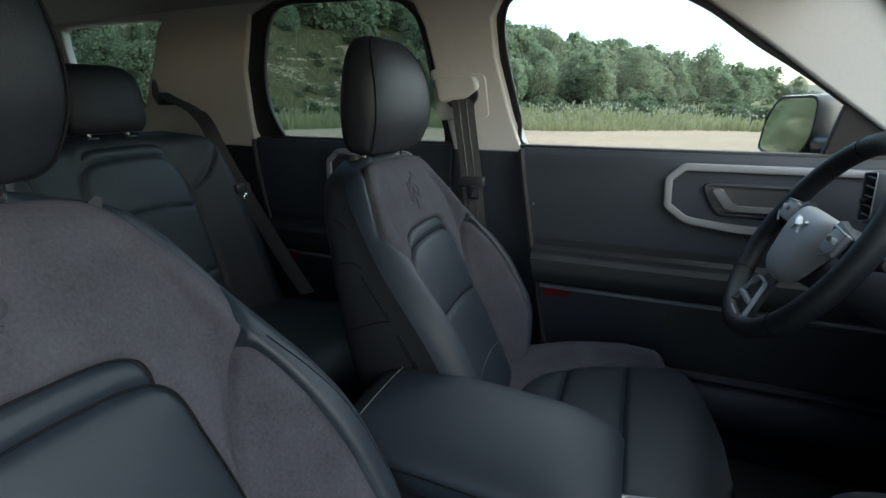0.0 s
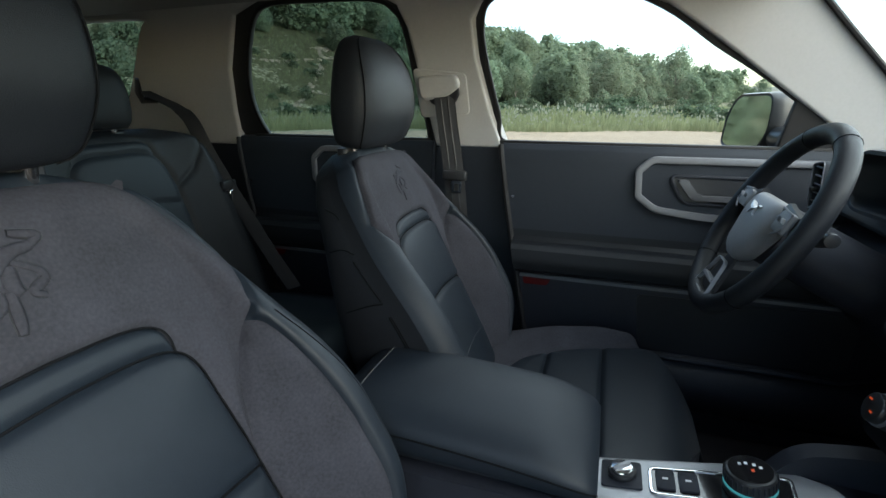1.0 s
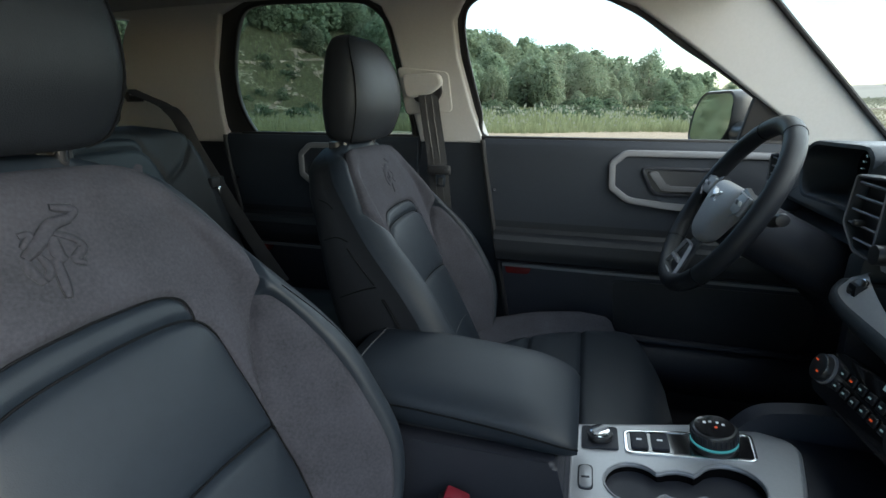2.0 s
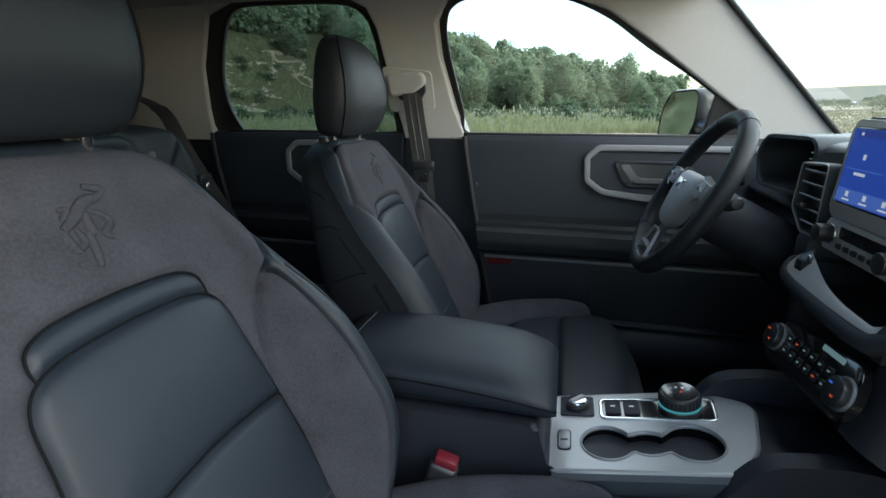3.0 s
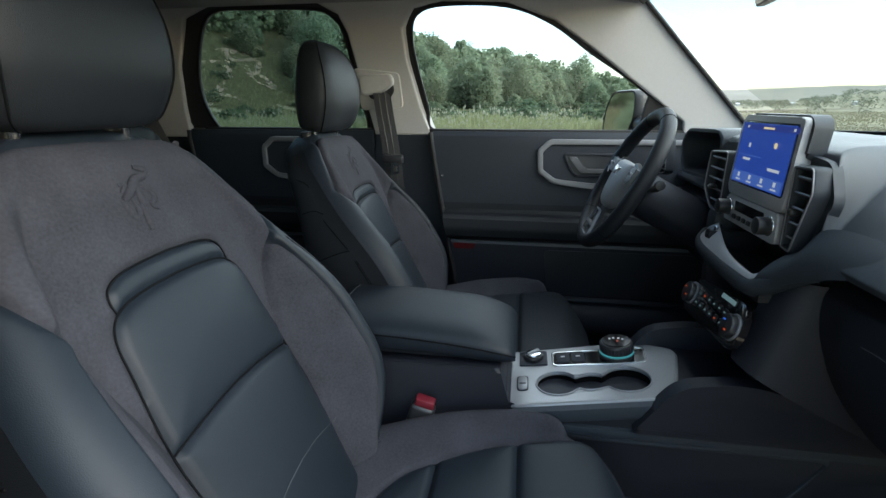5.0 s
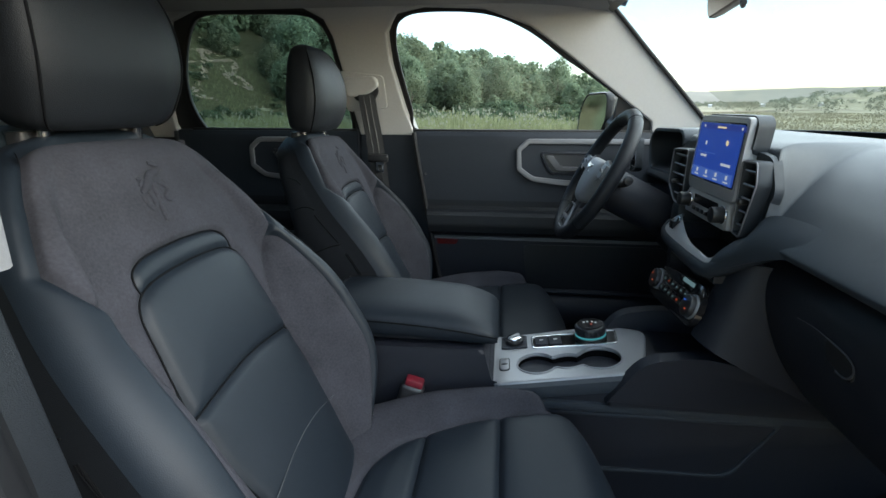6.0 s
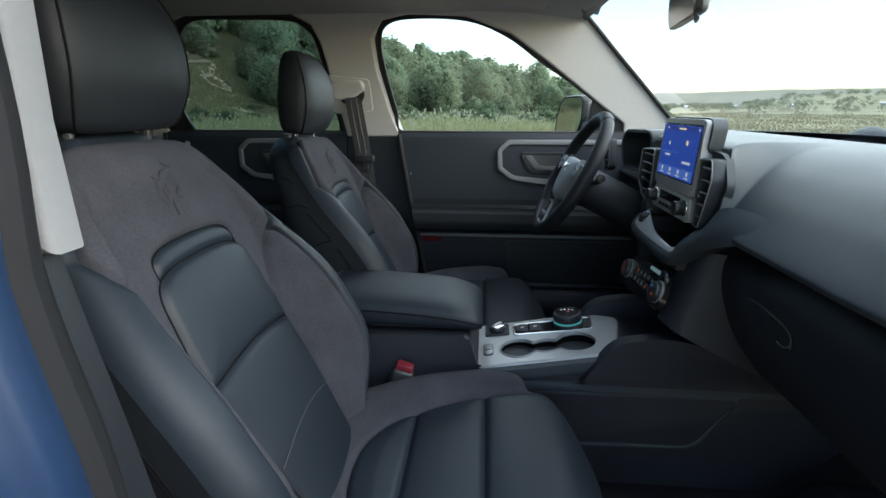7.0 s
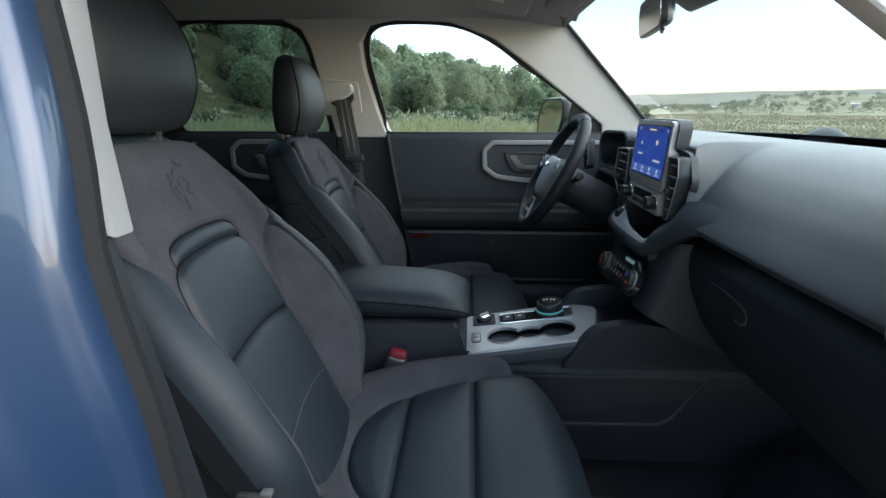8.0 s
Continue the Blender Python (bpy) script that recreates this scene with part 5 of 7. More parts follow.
# flanks and body
body = [(-0.46, 0.40), (-0.46, 0.70), (-0.41, 0.742), (-0.075, 0.750), (-0.062, 0.70), (-0.052, 0.668), (0.19, 0.69), (0.26, 0.715), (0.95, 0.70), (0.95, 0.40)]
cpart("console_body", prism(rounded(body, [0.03, 0.03, 0.03, 0.01, 0.01, 0.02, 0.02, 0.02, 0.05, 0.03]), 0.212, Matrix.Translation((0, 0.108, 0)) @ Matrix(((1, 0, 0, 0), (0, 0, -1, 0), (0, 1, 0, 0), (0, 0, 0, 1))), 0.008, 3), DASH_LOW, "dark console body")
# armrest lid
lid = []
for x, zt, zb, w in ((-0.435, 0.795, 0.765, 0.098), (-0.425, 0.808, 0.755, 0.106), (-0.39, 0.820, 0.752, 0.110), (-0.30, 0.822, 0.752, 0.111), (-0.20, 0.817, 0.752, 0.111), (-0.13, 0.811, 0.750, 0.111), (-0.09, 0.800, 0.750, 0.110), (-0.062, 0.787, 0.751, 0.106), (-0.048, 0.773, 0.754, 0.098)):
    ring = []
    for k in range(32):
        th = 2 * math.pi * k / 32
        ca, sa = math.cos(th), math.sin(th)
        yy = w * math.copysign(abs(ca)**0.45, ca)
        zz = (zt + zb) / 2 + (zt - zb) / 2 * math.copysign(abs(sa)**0.62, sa)
        ring.append((x, 0.008 + yy, zz + (0.004 * (1 - (yy / w)**2) if sa > 0 else 0)))
    lid.append(ring)
lid = [list(r) for r in zip(*[spline(c, 4) for c in zip(*lid)])]
arm = cpart("armrest_lid", loft(lid), LEATHER, "padded blue-grey leatherette armrest lid", smooth=60)
for sy in (-1, 1):
    line = []
    for x, z, w in ((-0.42, 0.792, 0.1085), (-0.38, 0.797, 0.1115), (-0.30, 0.798, 0.1122), (-0.20, 0.793, 0.1122), (-0.12, 0.785, 0.1112), (-0.07, 0.776, 0.1078), (-0.048, 0.768, 0.098)):
        line.append((x, 0.008 + sy * w, z))
    part("lid_seam", tube(spline(line, 5), 0.0013, 6), SEAM, arm, "dark seam")
cross = [(-0.398, 0.008 + 0.09 * k, 0.8232 - 0.004 * k * k) for k in np.linspace(-1, 1, 11)]
part("stitching", tube(cross, 0.0010, 5), THREAD, arm, "light stitched line")
cpart("lid_catch", box(0.016, 0.022, 0.016, 0.004, 2, (-0.066, 0.03, 0.742)), RUBBER, "black lid catch")
cpart("bin_rim", box(0.37, 0.206, 0.012, 0.004, 2, (-0.255, 0.008, 0.765)), BLACK, "black bin rim")

# silver tray, gently rising to the front
TM = frame_of((-0.052, 0.0, 0.678), (1, 0, 0.14), (0, 1, 0))


def tp(x, y, z=0.0):
    return TM @ Vector((x, y, z))


tray_out = rounded([(0.0, -0.104), (0.0, 0.090), (0.25, 0.112), (0.33, 0.075), (0.300, -0.040), (0.262, -0.092)], [0.01, 0.01, 0.03, 0.03, 0.02, 0.012], 5)


def circ(cx, cy, r, n=36, sq=1.0):
    return [(cx + r * math.cos(2 * math.pi * k / n), cy + r * sq * math.sin(2 * math.pi * k / n)) for k in range(n)]


cup_shape = []
c1, c2, r1, r2 = 0.088, 0.216, 0.041, 0.044
for k in range(19):
    th = radians(35 + k * (290 / 18))
    cup_shape.append((c1 + r1 * math.cos(th), -0.038 + r1 * math.sin(th)))
cup_shape += [(0.128, -0.058), (0.136, -0.063), (0.150, -0.065), (0.164, -0.062), (0.172, -0.058)]
for k in range(19):
    th = radians(215 + k * (290 / 18))
    cup_shape.append((c2 + r2 * math.cos(th), -0.030 + r2 * math.sin(th)))
cup_shape += [(0.172, -0.012), (0.164, -0.008), (0.150, -0.006), (0.136, -0.009), (0.128, -0.013)]


def flat_plate(outer, holes, thick, m, bevel=0.002):
    cu = bpy.data.curves.new("plate", "CURVE")
    cu.dimensions, cu.fill_mode = "2D", "BOTH"
    cu.extrude, cu.bevel_depth, cu.bevel_resolution = thick / 2 - bevel, bevel, 2
    for loop in [outer] + holes:
        sp = cu.splines.new("POLY")
        sp.points.add(len(loop) - 1)
        for p, (x, z) in zip(sp.points, loop):
            p.co = (x, z, 0, 1)
        sp.use_cyclic_u = True
    tmp = new("plate", cu)
    me = bpy.data.meshes.new_from_object(tmp.evaluated_get(bpy.context.evaluated_depsgraph_get()))
    bpy.data.objects.remove(tmp)
    bpy.data.curves.remove(cu)
    me.transform(m @ Matrix.Translation((0, 0, -thick / 2)))
    return me


slot = rounded([(0.085, 0.028), (0.085, 0.078), (0.268, 0.086), (0.262, 0.028)], 0.008)
tray = cpart("silver_tray", flat_plate(tray_out, [cup_shape], 0.006, TM), SILVER, "satin silver tray", smooth=30)
part("tray_edge", tube([tp(x, y, -0.004) for x, y in tray_out], 0.0045, 8, True), SILVER, tray)
well = loft([[tp(c1 + 0.064 + (x - c1 - 0.064) * s, -0.038 + (y + 0.038) * s, z) for x, y in cup_shape] for s, z in ((1.0, -0.001), (0.985, -0.012), (0.95, -0.06), (0.86, -0.095))], True, False)
part("cup_well", well, CUP, tray, "black double cup holder")
part("cup_floor", prism([(c1 + 0.064 + (x - c1 - 0.064) * 0.9, -0.038 + (y + 0.038) * 0.86) for x, y in cup_shape], -0.003, TM @ Matrix.Translation((0, 0, -0.094))), CUP, tray)
part("cup_rim", tube([tp(x, y, 0.0008) for x, y in cup_shape], 0.0018, 6, True), DKSILVER, tray, "grey cup holder rim")
part("tray_apron", sheet(lambda x, k: tp(x, lerp(-0.1045, -0.0925, x / 0.262) - (0.001, 0.009, 0.011, 0.009)[int(k)], (-0.003, -0.010, -0.028, -0.034)[int(k)]), np.linspace(0.002, 0.262, 10), range(4), 0.002, (0, -1, 0)), DASH, tray, "dark tray apron")
# drive-mode knob on its square base
part("knob_base", prism(rounded([(0.014, 0.030), (0.072, 0.030), (0.072, 0.086), (0.014, 0.086)], 0.005), 0.0035, TM, 0.001), DASH_LOW, tray, "dark square knob base")
kn = part("mode_knob", disc(0.0205, 0.010, Matrix.Translation(tp(0.044, 0.058, 0.008)) @ TM.to_3x3().to_4x4(), 30, 0.003), BLACK, tray, "black mode knob")
part("knob_cap", disc(0.0165, 0.004, Matrix.Translation(tp(0.044, 0.058, 0.0145)) @ TM.to_3x3().to_4x4(), 30, 0.002), CHROME, tray, "silver knob cap")
part("knob_grip", box(0.030, 0.007, 0.006, 0.002, 2), SILVER, tray).matrix_basis = Matrix.Translation(tp(0.044, 0.058, 0.0180)) @ TM.to_3x3().to_4x4() @ Matrix.Rotation(radians(40), 4, "Z")
# small switch by the cup holders
part("small_switch", prism(rounded([(0.012, -0.058), (0.030, -0.058), (0.030, -0.012), (0.012, -0.012)], 0.008), 0.003, TM, 0.001), SILVER, tray, "silver rocker switch")
part("switch_groove", prism(rounded([(0.010, -0.061), (0.032, -0.061), (0.032, -0.009), (0.010, -0.009)], 0.009), 0.0012, TM), DASH_LOW, tray)
part("switch_mark", prism([(0.015, -0.04), (0.027, -0.04), (0.027, -0.036), (0.015, -0.036)], 0.0034, TM), DASH_LOW, tray)
# shifter island
part("shifter_frame", prism(grow(slot, 0.004), 0.003, TM, 0.001, 2, grow(slot, -0.001)), CHROME, tray, "chrome shifter frame")
part("shifter_well", prism(slot, 0.0012, TM), GLOSS, tray, "gloss black shifter well")
for k in range(2):
    x = 0.104 + k * 0.031
    part("park_button", prism(rounded([(x - 0.013, 0.036), (x + 0.013, 0.036), (x + 0.013, 0.074), (x - 0.013, 0.074)], 0.003), 0.005, TM, 0.0015), DASH_LOW, tray, "dark push button")
    part("button_mark", prism([(x - 0.004, 0.054), (x + 0.004, 0.054), (x + 0.004, 0.058), (x - 0.004, 0.058)], 0.0054, TM), WHITE, tray)
TR = TM.to_3x3().to_4x4()
shift_c = tp(0.213, 0.058, 0)
part("selector_base", disc(0.034, 0.010, Matrix.Translation(tp(0.213, 0.058, 0.006)) @ TR, 40, 0.002), BLACK, tray, "black selector base")
TEAL = glow("teal_ring_light", (0.10, 0.55, 0.65), 0.05)
part("selector_glow", disc(0.0335, 0.0022, Matrix.Translation(tp(0.213, 0.058, 0.0125)) @ TR, 40), TEAL, tray, "teal light ring")
sel = part("gear_selector", disc(0.0335, 0.020, Matrix.Translation(tp(0.213, 0.058, 0.0245)) @ TR, 48, 0.003, 0.031), BLACK, tray, "black rotary gear selector")
part("selector_top", disc(0.0275, 0.002, Matrix.Translation(tp(0.213, 0.058, 0.0352)) @ TR, 40), GLOSS, tray, "gloss black selector top")
for k, (x, y) in enumerate(((-0.012, 0.008), (-0.004, 0.010), (0.006, 0.008), (0.013, 0.003), (0.002, -0.004))):
    part("gear_mark", box(0.004, 0.005, 0.0006, 0, 1), REDG if k == 4 else WHITE, tray).matrix_basis = Matrix.Translation(tp(0.213 + x, 0.058 + y, 0.0366)) @ TR
for k in range(30):
    th = 2 * math.pi * k / 30
    part("grip_rib", box(0.0016, 0.003, 0.013, 0.0004, 1), DASH_LOW, tray).matrix_basis = Matrix.Translation(tp(0.213 + 0.0328 * math.cos(th), 0.058 + 0.0328 * math.sin(th), 0.0245)) @ TR @ Matrix.Rotation(th, 4, "Z")
# knee wedges, side pockets
for sy in (-1, 1):
    wedge = rounded([(0.158, 0.656), (0.225, 0.752), (0.33, 0.770), (0.48, 0.726), (0.62, 0.70), (0.62, 0.656)], [0.008, 0.03, 0.08, 0.05, 0.01, 0.01], 6)
    fy = Matrix.Translation((0, 0.004 + sy * 0.095, 0)) @ Matrix(((1, 0, 0, 0), (0, 0, sy, 0), (0, 1, 0, 0), (0, 0, 0, 1)))
    cpart("knee_wedge", prism(wedge, 0.030, fy, 0.010, 3), DASH_LOW, "dark padded knee wedge")
    rail = rounded([(-0.02, 0.652), (0.62, 0.652), (0.62, 0.636), (-0.02, 0.636)], 0.004)
    fy2 = Matrix.Translation((0, 0.004 + sy * 0.100, 0)) @ Matrix(((1, 0, 0, 0), (0, 0, sy, 0), (0, 1, 0, 0), (0, 0, 0, 1)))
    cpart("side_ledge", prism(rail, 0.018, fy2, 0.004, 2), DASH, "dark side ledge")
    pk = rounded([(-0.05, 0.628), (0.492, 0.634), (0.415, 0.500), (-0.05, 0.488)], [0.02, 0.015, 0.03, 0.02], 5)
    cpart("pocket_rim", prism(pk, 0.012, fy2, 0.003, 2, [(0.2 + (x - 0.2) * 0.965, 0.565 + (z - 0.565) * 0.86) for x, z in pk]), DASH, "dark pocket rim")
    cpart("pocket_panel", prism([(0.2 + (x - 0.2) * 0.965, 0.565 + (z - 0.565) * 0.86) for x, z in pk], 0.005, fy2), DASH_LOW, "dark pocket panel")
# open front of the tunnel
cpart("tunnel_front", box(0.22, 0.23, 0.18, 0.03, 3, (0.50, 0.004, 0.72)), DASH_LOW, "dark tunnel front")

# seat-belt buckle beside the console
bk = thing("belt_buckle", "black seat belt buckle with a red release button", "belt buckle", at=(-0.215, -0.135, 0.45))
bo = Vector((-0.205, -0.137, 0.695)) - Vector((-0.215, -0.135, 0.45))
bR = Vector((0, 0, 1)).rotation_difference(Vector((0.28, -0.05, 1)).normalized()).to_matrix().to_4x4()
bx = part("buckle_body", box(0.046, 0.028, 0.085, 0.008, 3), BLACK, bk, "black buckle body")
bx.matrix_basis = Matrix.Translation(bo + Vector((-0.014, 0, -0.05))) @ bR
rb = part("release_button", box(0.036, 0.022, 0.018, 0.004, 2), RED, bk, "red release button")
rb.matrix_basis = Matrix.Translation(bo + Vector((-0.001, -0.001, -0.006))) @ bR
st = part("buckle_stalk", tube([bo + Vector((-0.02, 0, -0.09)), Vector((0, 0, 0.08)), Vector((0, 0.0, 0))], 0.012, 8, False, 0.6), BLACK, bk, "black buckle stalk")
copy_thing(bk, Matrix.Translation((-0.215, 0.128, 0.42)))

# ---- pillar jamb and painted side beside the open doorway ----
jamb_x = curve_fn([(0.36, -0.235), (0.60, -0.262), (0.87, -0.290), (0.98, -0.300), (1.08, -0.318), (1.20, -0.330), (1.30, -0.350), (1.45, -0.385), (1.53, -0.40)])
jamb_z = np.linspace(0.37, 1.53, 40)


def side_in(z):
    return 0.735 - float(side_y(z))


def jamb(points):
    rings = []
    for z in jamb_z:
        xf, dy = float(jamb_x(z)), side_in(z)
        rings.append([(xf + px, -0.765 + dy + py, z) for px, py in points])
    return loft(rings, False, False)


pts = [tuple(p) for p in spline([(-0.012, 0.0), (0.0, -0.022), (0.002, -0.040), (-0.006, -0.052), (-0.010, -0.075), (-0.014, -0.10), (-0.026, -0.122), (-0.05, -0.135), (-0.12, -0.140)], 4)]
tagged(part("wall_right_jamb", jamb(pts), PAINT, smooth=60), "glossy blue painted door pillar jamb", "door pillar", kind="structure")
seal_pts = [(-0.020 + 0.022 * math.cos(t), -0.006 + 0.021 * math.sin(t)) for t in np.linspace(0, 2 * math.pi, 15)]
tagged(part("trim_seal", jamb(seal_pts), SEAL, smooth=60), "dark grey rubber door seal along the pillar", "door seal", kind="structure")
lip_pts = [(-0.030, 0.018), (-0.022, 0.024), (-0.016, 0.020), (-0.014, 0.010), (-0.022, 0.004)]
tagged(part("trim_flange", jamb(lip_pts), SEAL, smooth=60), "grey flange under the door seal", "door seal", kind="structure")
tagged(part("wall_right_skin", sheet(lambda x, z: (x, -0.905 + max(0, z - 1.12) * 0.22 + 0.05 * max(0, 0.62 - z), z), np.linspace(-2.3, -0.44, 12), np.linspace(0.38, 1.115, 10), -0.01, (0, 1, 0)), PAINT), "blue painted rear side panel", "car side", kind="structure")
strike = thing("door_striker", "black steel door striker on the blue pillar", "door striker", at=(-0.345, -0.893, 1.0))
part("striker_plate", box(0.006, 0.022, 0.055, 0.003, 2), BLACK, strike)
part("striker_loop", tube([(0.0, -0.012, 0.02), (0.03, -0.012, 0.02), (0.034, -0.012, 0.0), (0.03, -0.012, -0.02), (0.0, -0.012, -0.02)], 0.005, 8), DASH_LOW, strike)

# outer roof and nose, which close the shell
tagged(part("roof", sheet(lambda x, y: (x, y, roof_z(x, y) + 0.05 + 0.03 * (1 - (y / 0.7)**2)), np.linspace(-2.35, 0.30, 24), np.linspace(-0.70, 0.70, 15), 0.012), PAINT), "blue painted car roof", "car roof", kind="structure")
nose = []
for x, top, low, w in ((0.98, 1.082, 0.42, 0.80), (1.20, 1.072, 0.42, 0.84), (1.45, 1.055, 0.42, 0.85), (1.65, 1.025, 0.40, 0.82), (1.78, 0.95, 0.40, 0.76), (1.83, 0.80, 0.42, 0.70)):
    nose.append([(x, y * w, z) for y, z in ((-0.9, low), (-1.0, low + 0.06), (-1.0, top - 0.16), (-0.97, top - 0.07), (-0.85, top - 0.025), (-0.4, top - 0.004), (0, top), (0.4, top - 0.004), (0.85, top - 0.025), (0.97, top - 0.07), (1.0, top - 0.16), (1.0, low + 0.06), (0.9, low))])
tagged(part("hood", loft(nose, True, True), PAINT, smooth=50), "blue painted bonnet and front wings", "bonnet", kind="structure")
tagged(part("firewall", box(0.05, 1.50, 0.78, 0.02, 2, (0.985, 0, 0.70)), DASH_LOW), "black carpeted bulkhead", "bulkhead", kind="structure")
for s in (1, -1):
    tagged(part("sill", box(2.5, 0.12, 0.16, 0.03, 3, (-0.75, s * 0.82, 0.32)), BLACK), "black plastic door sill", "sill", kind="structure")

# light chamfer along the middle pillar of the driver's side
edge = []
for z in np.linspace(1.118, 1.50, 24):
    x = float(np.interp(z, [1.115, 1.20, 1.34, 1.43, 1.50], [-0.365, -0.396, -0.432, -0.440, -0.405]))
    y = float(side_y(z))
    edge.append([(x - 0.004, y - 0.004, z), (x + 0.012, y + 0.010, z), (x + 0.022, y + 0.028, z), (x + 0.006, y + 0.034, z)])
tagged(part("trim_edge", loft(edge, True, True), TRIM, smooth=50), "light grey front edge of the pillar trim", "pillar trim", kind="structure")

# ---- driver's belt on the middle pillar ----
belt = thing("seat_belt", "grey seat belt hanging from the driver-side pillar", "seat belt", at=(-0.50, 0.70, 0.62))
BO = -Vector((-0.50, 0.70, 0.62))


def bpart(n, bm, m, label="", th=belt, off=BO, smooth=40):
    ob = part(n, bm, m, th, label, smooth)
    ob.location = off
    return ob


plate_loop = rounded([(-0.600, 1.315), (-0.455, 1.300), (-0.448, 1.200), (-0.585, 1.190)], 0.012)
bpart("guide_panel", plate(plate_loop, [], 0.012, 1, 0.008, 0.003), TRIM, "light grey guide panel")
hood_loop = rounded([(-0.578, 1.288), (-0.480, 1.292), (-0.475, 1.272), (-0.505, 1.252), (-0.572, 1.240)], 0.010)
bpart("guide_hood", plate(hood_loop, [], 0.028, 1, 0.030, 0.008), TRIM, "light grey belt guide hood")
bpart("guide_mouth", plate(rounded([(-0.560, 1.248), (-0.500, 1.258), (-0.478, 1.280), (-0.474, 1.250), (-0.488, 1.228), (-0.548, 1.226)], 0.008), [], 0.022, 1, 0.018, 0.004), BLACK, "black belt slot")


def web(path, width, across, thick=0.0014):
    """A flat band; across is the direction of its width at each point."""
    rows = []
    for k, p in enumerate(path):
        p = Vector(tuple(map(float, p)))
        q = path[min(k + 1, len(path) - 1)]
        a = path[max(k - 1, 0)]
        t = (Vector(tuple(map(float, q))) - Vector(tuple(map(float, a)))).normalized()
        w = Vector(across[k] if isinstance(across, list) else across).normalized()
        n = t.cross(w).normalized()
        ring = [p - w * width / 2, p - w * width / 6 + n * thick, p + w * width / 6 + n * thick * 0.4, p + w * width / 2, p + w * width / 2 + n * -thick, p - w * width / 2 + n * -thick]
        rows.append(ring)
    return loft(rows, True, True)


pth = spline([(-0.512, 0.690, 1.252), (-0.501, 0.684, 1.18), (-0.484, 0.678, 1.08), (-0.472, 0.676, 0.98), (-0.460, 0.680, 0.85), (-0.445, 0.70, 0.66)], 5)
bpart("webbing", web(pth, 0.056, (0.97, 0.22, 0)), WEBBING, "grey ribbed webbing")
for k in (-1, 1):
    bpart("webbing_rib", tube([np.array(p) + np.array([k * 0.0095, k * 0.002 - 0.002, 0]) for p in pth], 0.0013, 5), BLACK)
bpart("latch_tongue", box(0.070, 0.016, 0.026, 0.006, 3, (-0.472, 0.664, 1.036)), BLACK, "black latch tongue grip")
ring_o = rounded([(-0.014, -0.018), (0.014, -0.018), (0.014, 0.018), (-0.014, 0.018)], 0.006)
bpart("tongue_plate", prism(ring_o, 0.003, Matrix.Translation((-0.466, 0.664, 1.006)) @ Matrix.Rotation(radians(90), 4, "X"), 0, 2, rounded([(-0.007, -0.012), (0.007, -0.012), (0.007, 0.008), (-0.007, 0.008)], 0.003)), CHROME, "steel tongue plate")
bpart("anchor_cover", box(0.05, 0.03, 0.06, 0.01, 2, (-0.455, 0.708, 0.64)), BLACK, "black anchor cover")

# ---- rear-view mirror, visor ----
rv = thing("rearview_mirror", "black framed rear-view mirror hanging from the windscreen", "mirror", at=(0.34, 0.0, 1.47))
RM = frame_of((0.301, -0.030, 1.391), (-0.125, -1.0, 0.015), (-0.10, 0.0, 1.0))
oval = rounded([(-0.096, -0.032), (0.092, -0.034), (0.100, 0.0), (0.090, 0.036), (-0.090, 0.036), (-0.102, 0.0)], 0.026, 6)
RO = -Vector((0.34, 0.0, 1.47))
rings = [[RM @ Vector((x * sc, y * sc, dz)) for x, y in oval] for sc, dz in ((0.95, 0.004), (1.0, 0.003), (1.02, -0.006), (0.94, -0.016), (0.70, -0.026))]
for n, bm, m, lab in (("mirror_housing", loft(rings), BLACK, "black mirror housing"), ("mirror_glass", prism([(x * 0.94, y * 0.92) for x, y in oval], 0.0055, RM), MIRROR, "mirror glass"),
                      ("mirror_arm", tube([(0.322, 0.003, 1.392), (0.345, 0.004, 1.43), (0.375, 0.0, 1.448)], [0.012, 0.010, 0.014], 10), BLACK, "black mirror arm"),
                      ("mirror_lever", tube([RM @ Vector((0.085, -0.036, 0.0)), RM @ Vector((0.10, -0.046, 0.004)), RM @ Vector((0.112, -0.044, 0.006))], 0.004, 8), BLACK, "black dip lever"),
                      ("sensor_cover", box(0.10, 0.17, 0.030, 0.012, 3, (0.352, -0.085, 1.432), Matrix.Rotation(radians(31), 4, "Y")), BLACK, "black sensor cover")):
    part(n, bm, m, rv, lab).location = RO
vis = thing("sun_visor", "light grey sun visor folded against the headliner", "sun visor", at=(0.035, 0.35, 1.522))
vb = part("visor_board", box(0.165, 0.36, 0.018, 0.0088, 4), HEADLINER, vis)
vb.matrix_basis = Matrix.Rotation(radians(10), 4, "Y") @ Matrix.Rotation(radians(-7), 4, "X")
vl = part("warning_label", box(0.05, 0.11, 0.001, 0, 1), WHITE, vis, "pale warning label")
vl.matrix_basis = vb.matrix_basis @ Matrix.Translation((-0.02, 0.02, -0.0108))
for k in range(4):
    q = part("label_bar", box(0.004, 0.085, 0.0008, 0, 1), DKSILVER, vis)
    q.matrix_basis = vb.matrix_basis @ Matrix.Translation((-0.038 + k * 0.012, 0.02, -0.0117))
copy_thing(vis, Matrix.Translation((0.035, -0.35, 1.522)) @ Matrix.Scale(1, 4))

# ---- rear bench ----
bench = thing("rear_bench", "dark grey cloth and leatherette rear bench seat", "rear seat", at=(-1.1, 0, 0.40))
RB = -Vector((-1.1, 0, 0.40))
R_UP = np.array([-0.33, 0, 0.944])
R_N = np.array([0.944, 0, 0.33])
R_O = np.array([-1.105, 0, 0.66])


